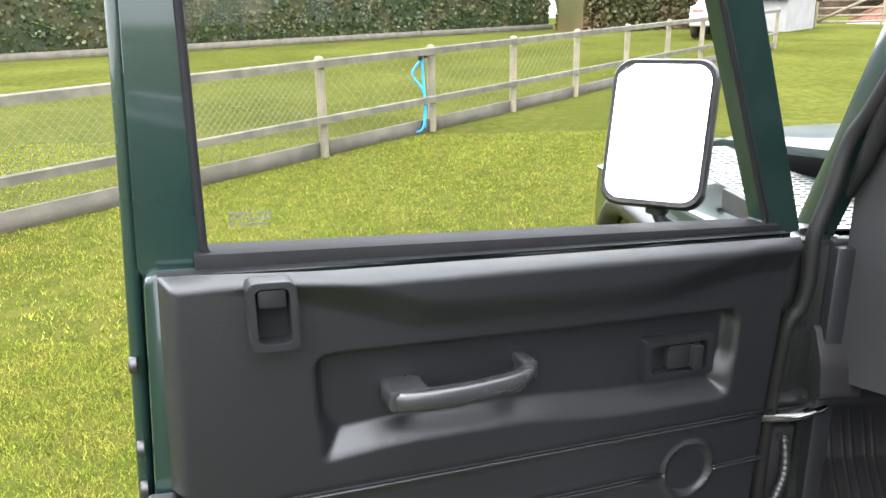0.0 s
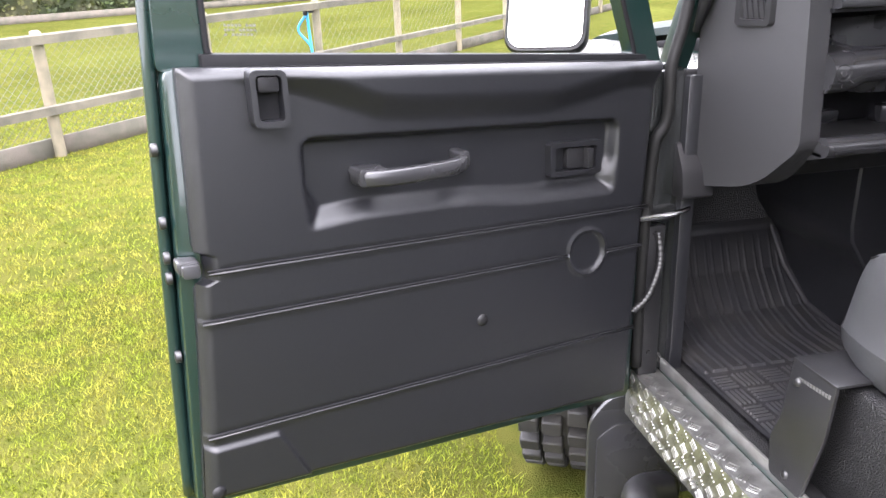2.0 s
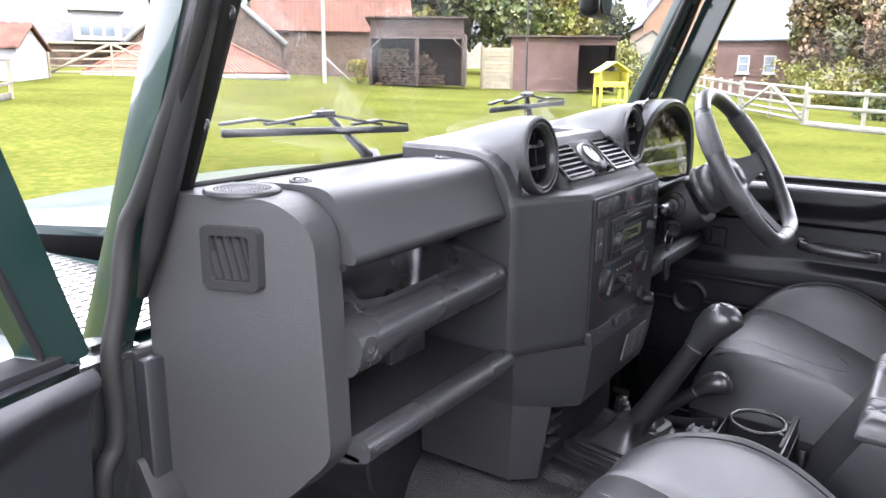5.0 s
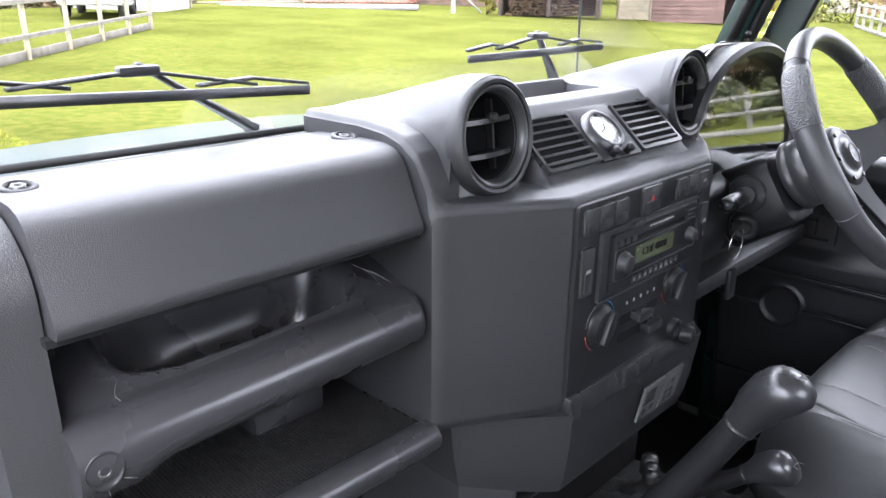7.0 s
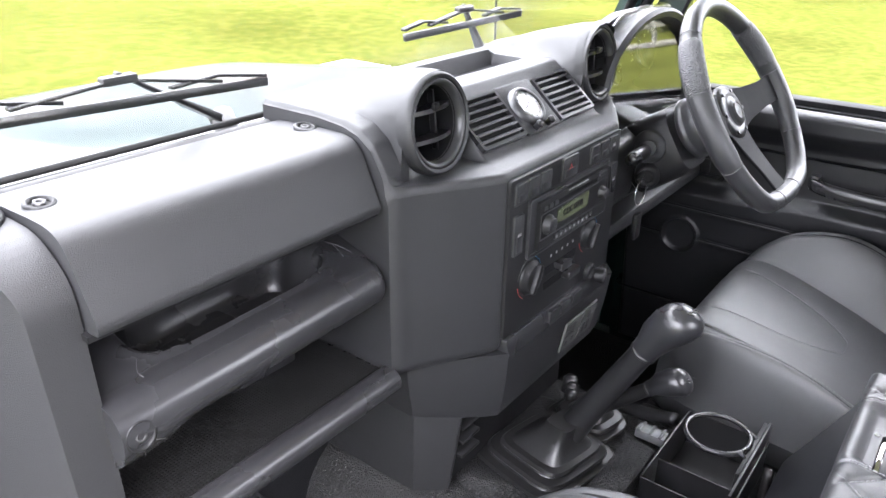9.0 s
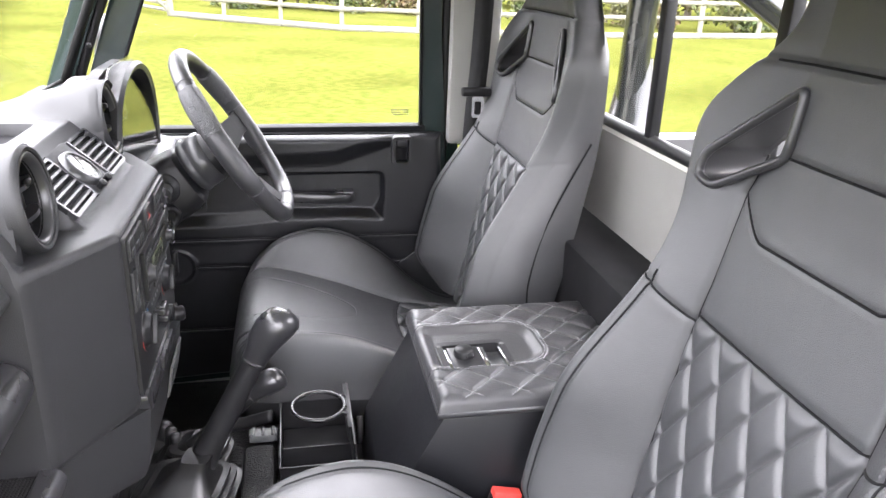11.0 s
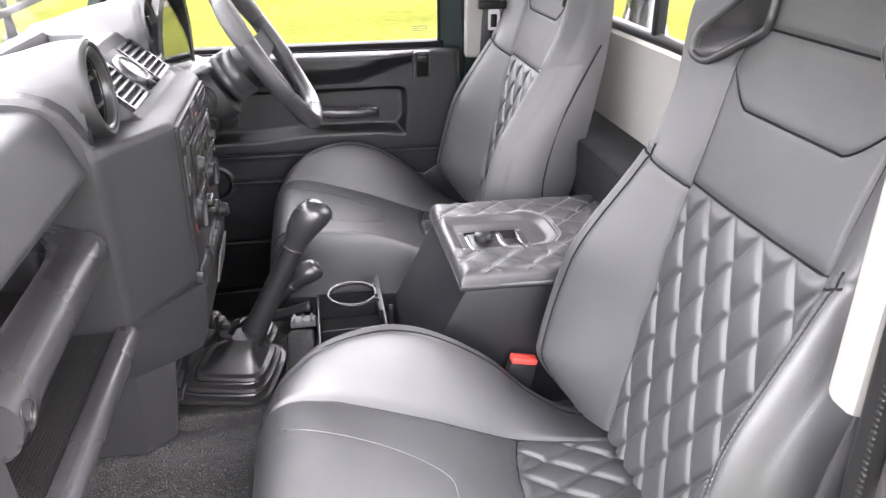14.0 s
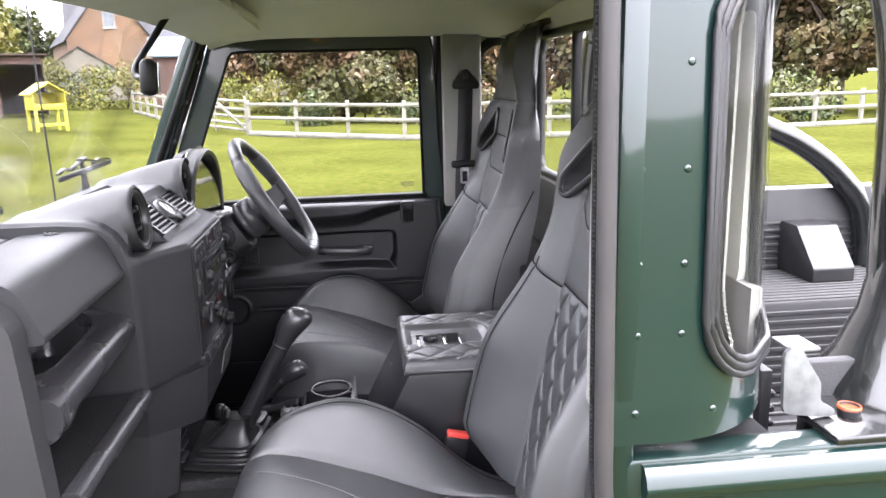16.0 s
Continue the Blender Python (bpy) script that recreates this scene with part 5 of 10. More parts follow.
part("shelf_lip", bm, M_DASH_SMOOTH, dash, "thin rounded front lip of the shelf", angle=30)
for c_, s_ in (((-0.40, 0.968, 1.157), (0.090, 0.036, 0.034)), ((-0.56, 0.99, 1.154), (0.10, 0.02, 0.025))):
    bm = bmesh.new()
    box(bm, c_, s_, 0.005)
    part("shelf_divider", bm, M_DASH_SMOOTH, dash)


# grab rail: a round bar in front of a deck that holds a deep pocket
def rail_deck(x, y):
    e = ((abs(x + 0.470) / 0.128) ** 4 + (abs(y - 0.934) / 0.057) ** 4) ** 0.25
    z = 1.2985 + 0.36 * max(0.0, y - 0.872)
    return z - 0.085 * smoothstep(1.0, 0.80, e) + 0.0025 * math.exp(-((e - 1.04) / 0.04) ** 2)


RAIL_Y = [0.860 + 0.004 * i for i in range(36)]
bm = bmesh.new()
rings = []
for i in range(104):
    x = -0.654 + 0.352 * i / 103
    boss = 1 - smoothstep(-0.615, -0.575, x)
    end = smoothstep(-0.318, -0.302, x)
    r_ = 0.0265 * (1 - 0.12 * end ** 2)
    dz = 0.010 * (i / 103) - 0.012
    sec = [(0.898, 1.2460 - 0.012 * boss)]
    for j in range(17):
        a = radians(-75 - 195 * j / 16)
        sec.append((0.8555 + r_ * math.cos(a), 1.272 + r_ * math.sin(a) - (0.012 * boss if math.sin(a) < 0 else 0.0) * -math.sin(a)))
    sec += [(y, rail_deck(x, y)) for y in RAIL_Y] + [(1.010, 1.362), (1.012, 1.25)]
    rings.append([(x, y + 0.012 * end ** 2 * (y < 0.868), z + dz) for y, z in sec])
loft(bm, rings)
bmesh.ops.recalc_face_normals(bm, faces=bm.faces[:])
part("grab_rail", bm, M_DASH_SMOOTH, dash, "black grab rail with deep pocket behind, lightly scratched", angle=60)
bm = bmesh.new()
lathe(bm, [(0.0150, -0.010), (0.0150, 0.0002), (0.0138, 0.0008), (0.0122, -0.0008), (0.0115, -0.006), (0.0, -0.007)], (-0.637, 0.8292, 1.258), axis=(0, -1, 0.10), seg=24)
k = part("rail_socket", bm, M_BLACK, dash, "dark screw recess")
bm = bmesh.new()
lathe(bm, [(0.0125, -0.0045), (0.0, -0.0040)], (-0.637, 0.8292, 1.258), axis=(0, -1, 0.10), seg=20)
part("recess_floor", bm, M_DARK, k)
bm = bmesh.new()
lathe(bm, [(0.0060, -0.005), (0.0060, 0.0), (0.0035, 0.001), (0.0035, -0.001)], (-0.637, 0.8292, 1.258), axis=(0, -1, 0.10), seg=8)
part("screw_head", bm, M_VENT, k)
bm = bmesh.new()
prism(bm, rounded(0.844, 1.258, 0.852, 1.282, 0.0035, 3), YZ, -0.3035, -0.3022)
part("rail_end_slot", bm, M_DARK, dash)
bm = bmesh.new()
def on_rail(x, y):
    return (x, y, rail_deck(x, y) + 0.010 * (x + 0.654) / 0.352 - 0.0118)


for pts in ([on_rail(-0.598, 0.888), on_rail(-0.606, 0.876), on_rail(-0.606, 0.866)], [on_rail(-0.340, 0.935), on_rail(-0.328, 0.918), on_rail(-0.318, 0.902), on_rail(-0.312, 0.884)], [on_rail(-0.328, 0.918), on_rail(-0.322, 0.902), on_rail(-0.326, 0.884)], [(-0.624, 0.8300, 1.246), (-0.614, 0.8318, 1.240)], [(-0.636, 0.8310, 1.240), (-0.634, 0.8345, 1.233)]):
    tube(bm, pts, 0.0005, 5, 4)
tagged(part("scratch", bm, M_THREAD, dash), kind="stuff")

# centre cowl: shoulder beside the lid, fairings behind the round vents, louvre slope and top tray in one moulding
POD_L, POD_R, POD_RAD = V((-0.210, 0.830, 1.448)), V((0.228, 0.839, 1.454)), 0.0615


def stack_front(x):
    """Front edge of the stack in plan."""
    return float(np.interp(x, [-0.303, -0.292, -0.279, -0.178, -0.170, 0.140, 0.150, 0.235, 0.262, 0.290], [0.832, 0.824, 0.8185, 0.7605, 0.7565, 0.7565, 0.7605, 0.806, 0.824, 0.842]))


def smax(a, b, k_):
    h = max(0.0, k_ - abs(a - b)) / k_
    return max(a, b) + h * h * k_ * 0.25


def cowl_z(x, y, pods):
    z = float(np.interp(y, [0.75, 0.818, 0.832, 0.843, 0.856, 0.876, 0.90, 0.94, 1.05], [1.3885, 1.3890, 1.3920, 1.4170, 1.4380, 1.4525, 1.4595, 1.4630, 1.4630]))
    if not pods:
        z = 1.3890 + (z - 1.3890) * (1 - smoothstep(-0.299, -0.264, x) * (1 - smoothstep(0.285, 0.295, x)))
    mid_ = smoothstep(-0.153, -0.146, x) * (1 - smoothstep(0.159, 0.166, x))
    face = min(1.394 + 0.8788 * (y - 0.806), 1.4635)
    if mid_ > 0:
        z = z + (max(face, z if y > 0.87 else 1.389) - z) * mid_
    if pods:
        v = max(0.0, (y - 0.832) / 0.20)
        for c in (POD_L, POD_R):
            dx = abs(x - c.x) / POD_RAD
            if dx > 2.6:
                continue
            round_ = c.z + POD_RAD * math.sqrt(1 - dx * dx) if dx < 1 else 1.30
            crest = c.z + POD_RAD - 0.016 * v - 0.034 * v * v
            out = x < c.x if c.x < 0 else x > c.x
            wide = 1.40 + (crest - 1.40) * math.exp(-(dx / ((1.05 if out else 0.92) + 0.35 * v)) ** 2.6)
            k_ = smoothstep(0.02, 0.42, v)
            z = smax(z, round_ * (1 - k_) + wide * k_ if dx < 1 else (1.30 if k_ < 0.05 else 1.30 + (wide - 1.30) * k_), 0.004 + 0.020 * k_)
    # tray sunk into the top
    t_ = smoothstep(-0.118, -0.112, x) * (1 - smoothstep(0.128, 0.134, x)) * smoothstep(0.926, 0.934, y) * (1 - smoothstep(0.984, 0.990, y))
    z += (1.444 - z) * t_
    z += 0.007 * smoothstep(0.982, 0.990, y) * (1 - smoothstep(1.004, 1.012, y)) * smoothstep(-0.125, -0.112, x) * (1 - smoothstep(0.128, 0.140, x))
    # rolled left edge against the lid
    return z - 0.007 * (1 - smoothstep(-0.303, -0.296, x)) ** 1.5


XS = [-0.303, -0.3022, -0.301, -0.2995, -0.298, -0.296] + [-0.294 + 0.0028 * i for i in range(209)]


def cowl_split(x):
    return max(0.838, stack_front(x) + 0.010)


bm = bmesh.new()
rows, rear = [], []
for x in XS:
    y0, y1 = stack_front(x), cowl_split(x)
    drop = 0.007 * (1 - smoothstep(-0.303, -0.296, x)) ** 1.5
    col_ = [(x, y0 + 0.0005, 1.378 - drop), (x, y0 + 0.0012, 1.3835 - drop), (x, y0 + 0.0032, 1.3868 - drop)]
    for j in range(14):
        y = y0 + 0.0065 + (y1 - y0 - 0.0065) * j / 13
        col_.append((x, y, cowl_z(x, y, False)))
    rows.append(col_)
    rear.append([(x, y1 + (1.036 - y1) * j / 66, cowl_z(x, y1 + (1.036 - y1) * j / 66, True)) for j in range(67)])
loft(bm, rows, closed=False)
loft(bm, rear, closed=False)
# small upright faces between the ledge and the fairings, left open behind the vents
for i in range(len(XS) - 1):
    if min(abs(XS[i] - POD_L.x), abs(XS[i] - POD_R.x)) > 0.050:
        q = [rows[i][-1], rows[i + 1][-1], rear[i + 1][0], rear[i][0]]
        if abs(q[0][2] - q[3][2]) + abs(q[1][2] - q[2][2]) > 0.0004:
            bm.faces.new([bm.verts.new(p) for p in q])
for rw, sx in ((rows[0] + rear[0], -0.303), (rows[-1] + rear[-1], XS[-1])):
    loft(bm, [rw, [(p[0], p[1], min(p[2] - 0.002, 1.370)) for p in rw]], closed=False)
bmesh.ops.remove_doubles(bm, verts=bm.verts[:], dist=0.00005)
bmesh.ops.recalc_face_normals(bm, faces=bm.faces[:])
part("centre_cowl", bm, M_DASH, dash, "moulded dash top with vent fairings and sunk tray", angle=42)

# centre stack body
bm = bmesh.new()
SX = [-0.303, -0.298, -0.292, -0.286, -0.279, -0.272, -0.23, -0.185, -0.178, -0.170, -0.05, 0.140, 0.150, 0.235, 0.262]


def stack_ring(z, shrink=0.0):
    return [(-0.3015 + shrink, 1.04, z)] + [(max(x, -0.3015) * (1 - shrink * 1.5), stack_front(x) + 0.0005 + shrink, z) for x in SX] + [(0.262 - shrink, 1.04, z)]


loft(bm, [stack_ring(1.379), stack_ring(1.25), stack_ring(1.150), stack_ring(1.142, 0.002), stack_ring(1.135, 0.006), stack_ring(1.131, 0.012)])
bmesh.ops.recalc_face_normals(bm, faces=bm.faces[:])
part("stack_body", bm, M_DASH, dash, angle=24)


# sloping face with louvres and clock
def slope(a, c, d):
    """On the sloping face: a across, c up the slope from its lower edge, d out of it."""
    ny, nz = -0.66, 0.751
    return (a, 0.806 + 0.751 * c + ny * d, 1.394 + 0.66 * c + nz * d)


for x0, x1 in ((-0.140, -0.046), (0.058, 0.150)):
    bm = bmesh.new()
    frame_prism(bm, rounded(x0 - 0.005, 0.006, x1 + 0.005, 0.083, 0.004), rounded(x0, 0.011, x1, 0.079, 0.003), slope, 0.0, 0.0065)
    k = part("louvre_vent", bm, M_DASH_SMOOTH, dash, "black louvred air outlet")
    bm = bmesh.new()
    prism(bm, [(x0, 0.011), (x1, 0.011), (x1, 0.079), (x0, 0.079)], slope, 0.0, 0.0008)
    part("vent_well", bm, M_DARK, k)
    for j in range(6):
        bm = bmesh.new()
        c0 = 0.0150 + 0.0110 * j
        loft(bm, [[slope(x_, c0, 0.0060), slope(x_, c0 + 0.0030, 0.0066), slope(x_, c0 + 0.0062, 0.0012), slope(x_, c0 + 0.0040, 0.0010)] for x_ in (x0, x1)])
        bmesh.ops.recalc_face_normals(bm, faces=bm.faces[:])
        part("slat", bm, M_DASH_SMOOTH, k)
bm = bmesh.new()
prism(bm, rounded(-0.040, 0.004, 0.048, 0.086, 0.004), slope, 0.0, 0.005, 0.002)
k = part("clock", bm, M_DASH, dash, "analogue clock with chrome bezel")
for r0, r1, h, mm, nm in ((0.0285, 0.0235, 0.010, M_VENT, "clock_ring"), (0.0240, 0.0, 0.0078, M_WHITE, "clock_face")):
    bm = bmesh.new()
    lathe(bm, [(r0 + 0.003, 0.0), (r0, h), (r1, h), (r1 * 0.96, h - 0.004 if r1 else h)], slope(-0.004, 0.044, 0.004), axis=(0, -0.66, 0.751), seg=32)
    part(nm, bm, mm, k)
bm = bmesh.new()
lathe(bm, [(0.0232, 0.0), (0.0232, 0.001), (0.0, 0.001)], slope(-0.004, 0.044, 0.0125), axis=(0, -0.66, 0.751), seg=32)
part("clock_glass", bm, M_GLASS, k)
bm = bmesh.new()
for a, r_ in ((60, 0.017), (200, 0.012)):
    tube(bm, [slope(-0.004, 0.044, 0.0122), slope(-0.004 + r_ * math.cos(radians(a)), 0.044 + r_ * math.sin(radians(a)), 0.0122)], 0.0008, 5)
for j in range(12):
    a = radians(30 * j)
    tube(bm, [slope(-0.004 + r_ * math.cos(a), 0.044 + r_ * math.sin(a), 0.0121) for r_ in (0.0185, 0.0212)], 0.0005, 4)
part("clock_pointer", bm, M_BLACK, k)
for x in (-0.016, 0.016):
    bm = bmesh.new()
    lathe(bm, [(0.0048, 0.0), (0.0048, 0.008), (0.0060, 0.009), (0.0055, 0.013), (0.002, 0.014)], slope(x, 0.010, 0.004), axis=(0, -0.66, 0.751), seg=10)
    part("clock_button", bm, M_BLACK, k)
bm = bmesh.new()
box(bm, (0.008, 0.959, 1.4455), (0.240, 0.050, 0.002), 0)
part("tray_floor", bm, M_DARK, dash)


def pod(c, name_):
    """Round swivelling vent at the end of its fairing."""
    ax = V((0.03, -0.985, 0.12)).normalized()
    b = bmesh.new()
    lathe(b, [(0.0530, -0.002), (0.0545, 0.0025), (0.0580, 0.0035), (0.0608, 0.0010), (0.0620, -0.006), (0.0620, -0.016)], c, axis=ax, seg=56, cap=False)
    bmesh.ops.recalc_face_normals(b, faces=b.faces[:])
    k = part(name_, b, M_DASH, dash, "round swivelling air vent in a moulded pod", angle=50)
    b = bmesh.new()
    lathe(b, [(0.0536, -0.006), (0.0532, 0.0005), (0.0510, 0.0020), (0.0470, -0.0020), (0.0458, -0.008), (0.0450, -0.012)], c, axis=ax, seg=56, cap=False)
    part("vent_ring", b, M_VENT, k, "satin grey vent ring")
    b = bmesh.new()
    lathe(b, [(0.0454, -0.009), (0.0440, -0.034), (0.0400, -0.070), (0.0, -0.080)], c, axis=ax, seg=40)
    part("vent_well", b, M_DARK, k)
    m = Matrix.Translation(c) @ ax.to_track_quat("-Y", "Z").to_matrix().to_4x4()
    for z in (0.0165, -0.0185):
        b = bmesh.new()
        h = math.sqrt(0.0442 ** 2 - z * z)
        rr_ = []
        for j in range(13):
            x_ = -h + 2 * h * j / 12
            y_ = 0.004 + 0.010 * (abs(x_) / h) ** 2
            rr_.append([(x_, y_, z - 0.0026), (x_, y_, z + 0.0026), (x_, 0.030, z + 0.0016), (x_, 0.030, z - 0.0016)])
        loft(b, [[m @ V(p) for p in q] for q in rr_])
        bmesh.ops.recalc_face_normals(b, faces=b.faces[:])
        part("vane", b, M_DASH_SMOOTH, k)
    b = bmesh.new()
    box(b, (0.019, 0.024, 0.0), (0.0030, 0.010, 0.074), 0.001, m, 1)
    box(b, (0.0, 0.004, 0.0200), (0.012, 0.008, 0.009), 0.002, m, 1)
    part("vane_rod", b, M_BLACK, k)


pod(POD_L, "air_vent")
pod(POD_R, "air_vent")

# switch panel with radio and heater controls; a across, c up, d towards the cabin
FACE = lambda a, c, d: (a, 0.7555 - d, c)
bm = bmesh.new()
prism(bm, round_poly([(-0.168, 1.155), (0.140, 1.155), (0.140, 1.380), (-0.168, 1.380)], 0.006, 3), FACE, -0.004, 0.004, 0.002)
part("switch_panel", bm, M_BLACK, dash, "black switch panel")


def switch(x0, z0, x1, z1, mark=None):
    b = bmesh.new()
    prism(b, rounded(x0, z0, x1, z1, 0.003, 3), FACE, 0.002, 0.0075, 0.0015)
    k = part("rocker_switch", b, M_DASH, dash, "dark grey rocker switch")
    b = bmesh.new()
    frame_prism(b, rounded(x0 - 0.0012, z0 - 0.0012, x1 + 0.0012, z1 + 0.0012, 0.0035, 3), rounded(x0 + 0.0003, z0 + 0.0003, x1 - 0.0003, z1 - 0.0003, 0.003, 3), FACE, 0.002, 0.0046)
    part("switch_rim", b, M_BLACK, k)
    b = bmesh.new()
    prism(b, rounded(x0 + 0.005, z0 + 0.004, x1 - 0.005, (z0 + z1) / 2 - 0.001, 0.002, 3), FACE, 0.0074, 0.0088, 0.0006)
    part("finger_pad", b, M_DASH_SMOOTH, k)
    if mark:
        b = bmesh.new()
        cx, cz = (x0 + x1) / 2, (z0 + z1) / 2
        if mark == "tri":
            frame_prism(b, [(cx - 0.006, cz - 0.005), (cx + 0.006, cz - 0.005), (cx, cz + 0.006)], [(cx - 0.004, cz - 0.004), (cx + 0.004, cz - 0.004), (cx, cz + 0.004)], FACE, 0.0076, 0.0080)
        else:
            prism(b, [(cx - 0.005, cz - 0.004), (cx + 0.005, cz - 0.004), (cx + 0.005, cz + 0.003), (cx - 0.003, cz + 0.003)], FACE, 0.0076, 0.0080)
        part("mark", b, M_PRINT if mark != "tri" else M_RED, k)


for i in range(3):
    switch(-0.160 + 0.0295 * i, 1.346, -0.1315 + 0.0295 * i, 1.374)
    switch(0.038 + 0.0295 * i, 1.349, 0.0665 + 0.0295 * i, 1.375, "sq" if i == 2 else None)
switch(-0.043, 1.345, 0.000, 1.378, "tri")
switch(-0.160, 1.276, -0.137, 1.331, "sq")
switch(0.112, 1.280, 0.133, 1.331, "sq")
bm = bmesh.new()
prism(bm, rounded(-0.122, 1.262, 0.100, 1.341, 0.004, 3), FACE, 0.002, 0.006, 0.002)
radio = part("radio", bm, M_DASH_SMOOTH, dash, "black car radio with green display")
bm = bmesh.new()
prism(bm, rounded(-0.106, 1.266, 0.092, 1.336, 0.003, 3), FACE, 0.006, 0.012, 0.002)
part("fascia", bm, M_BLACK, radio)
bm = bmesh.new()
frame_prism(bm, rounded(-0.125, 1.259, 0.103, 1.344, 0.005, 3), rounded(-0.1225, 1.2615, 0.1005, 1.3415, 0.004, 3), FACE, 0.002, 0.0085)
part("surround", bm, M_VENT, radio, "satin radio surround")
bm = bmesh.new()
frame_prism(bm, rounded(-0.104, 1.281, 0.090, 1.319, 0.004, 3), rounded(-0.1025, 1.2825, 0.0885, 1.3175, 0.003, 3), FACE, 0.0118, 0.0132)
part("fascia_line", bm, M_VENT, radio)
bm = bmesh.new()
prism(bm, rounded(-0.060, 1.292, 0.030, 1.314, 0.002, 2), FACE, 0.0122, 0.0128)
part("display", bm, M_LCD, radio, "grey-green lit display")
bm = bmesh.new()
prism(bm, [(-0.075, 1.322), (0.055, 1.322), (0.055, 1.327), (-0.075, 1.327)], FACE, 0.0122, 0.0126)
part("disc_slot", bm, M_DARK, radio)
for x, r in ((-0.085, 0.014), (0.072, 0.010)):
    bm = bmesh.new()
    lathe(bm, [(r, 0.0), (r, 0.004), (r * 0.8, 0.006), (r * 0.78, 0.010), (r * 0.7, 0.011), (0, 0.011)], FACE(x, 1.300, 0.011), axis=(0, -1, 0), seg=20)
    part("radio_knob", bm, M_DASH, radio, "round radio knob")
bm = bmesh.new()
for i in range(9):
    prism(bm, rounded(-0.064 + 0.0125 * i, 1.270, -0.0535 + 0.0125 * i, 1.278, 0.001, 1), FACE, 0.0118, 0.0138)
for i in range(3):
    prism(bm, rounded(-0.098 + 0.014 * i, 1.322, -0.088 + 0.014 * i, 1.328, 0.001, 1), FACE, 0.0118, 0.0135)
    prism(bm, rounded(0.062, 1.318 + 0.0055 * i, 0.084, 1.3215 + 0.0055 * i, 0.001, 1), FACE, 0.0118, 0.0132)
tagged(part("radio_button", bm, M_DASH_SMOOTH, radio), kind="stuff")
bm = bmesh.new()
for i in range(9):
    prism(bm, [(-0.061 + 0.0125 * i, 1.272), (-0.0575 + 0.0125 * i, 1.272), (-0.0575 + 0.0125 * i, 1.2755), (-0.061 + 0.0125 * i, 1.2755)], FACE, 0.0139, 0.0142)
for i in range(10):
    prism(bm, [(-0.03 + 0.0058 * i, 1.3315), (-0.0262 + 0.0058 * i, 1.3315), (-0.0262 + 0.0058 * i, 1.3335), (-0.03 + 0.0058 * i, 1.3335)], FACE, 0.0122, 0.0125)
tagged(part("radio_print", bm, M_PRINT, radio), kind="stuff")


def words(txt, size, m, parent, material, name_):
    """Raised lettering, turned into a mesh."""
    cu = bpy.data.curves.new("words", "FONT")
    cu.body, cu.size, cu.extrude = txt, size, 0.0003
    cu.align_x, cu.align_y = "CENTER", "CENTER"
    tmp = bpy.data.objects.new("words", cu)
    scene.collection.objects.link(tmp)
    me = bpy.data.meshes.new_from_object(tmp.evaluated_get(bpy.context.evaluated_depsgraph_get()))
    bpy.data.objects.remove(tmp)
    b = bmesh.new()
    b.from_mesh(me)
    bpy.data.meshes.remove(me)
    b.transform(m)
    return part(name_, b, material, parent, flat=True)


words("CDE 0000", 0.0135, Matrix.Translation(FACE(-0.015, 1.303, 0.0131)) @ Matrix.Rotation(radians(90), 4, "X"), radio, M_DARK, "display_text")
# heater controls
for x, z, r in ((-0.110, 1.228, 0.025), (0.060, 1.233, 0.023)):
    bm = bmesh.new()
    lathe(bm, [(r, 0.0), (r, 0.005), (r * 0.90, 0.006), (r * 0.84, 0.011), (r * 0.7, 0.012), (0, 0.012)], FACE(x, z, 0.002), axis=(0, -1, 0), seg=26)
    k = part("heater_knob", bm, M_BLACK, dash, "round heater control knob")
    bm = bmesh.new()
    m = Matrix.Translation(FACE(x, z, 0.015)) @ Matrix.Rotation(radians(28), 4, "Y")
    box(bm, (0, 0, 0), (0.010, 0.010, 1.7 * r), 0.003, m)
    part("knob_bar", bm, M_BLACK, k)
    for a0, a1, mm in ((20, 80, M_BLUE), (190, 240, M_RED), (100, 170, M_LABEL)):
        bm = bmesh.new()
        pts = [FACE(x + (r + 0.005) * math.cos(radians(a)), z + (r + 0.005) * math.sin(radians(a)), 0.0045) for a in range(a0, a1 + 1, 10)]
        tube(bm, pts, 0.0004, 5, 1, raw=True, up=(0, 1, 0))
        part("knob_mark", bm, mm, k)
bm = bmesh.new()
for z0 in (1.213, 1.190):
    prism(bm, rounded(-0.068, z0, 0.022, z0 + 0.012, 0.002, 2), FACE, 0.003, 0.0046)
part("slider_slot", bm, M_DARK, dash)
bm = bmesh.new()
for x, z in ((-0.025, 1.219), (0.0, 1.196)):
    prism(bm, rounded(x - 0.017, z - 0.006, x + 0.017, z + 0.006, 0.003, 2), FACE, 0.003, 0.018, 0.002)
part("slider", bm, M_DASH_SMOOTH, dash, "heater slider tab")
bm = bmesh.new()
for i in range(5):
    prism(bm, rounded(-0.055 + 0.016 * i, 1.237, -0.051 + 0.016 * i, 1.2415, 0.001, 1), FACE, 0.0042, 0.0046)
part("heater_print", bm, M_PRINT, dash)
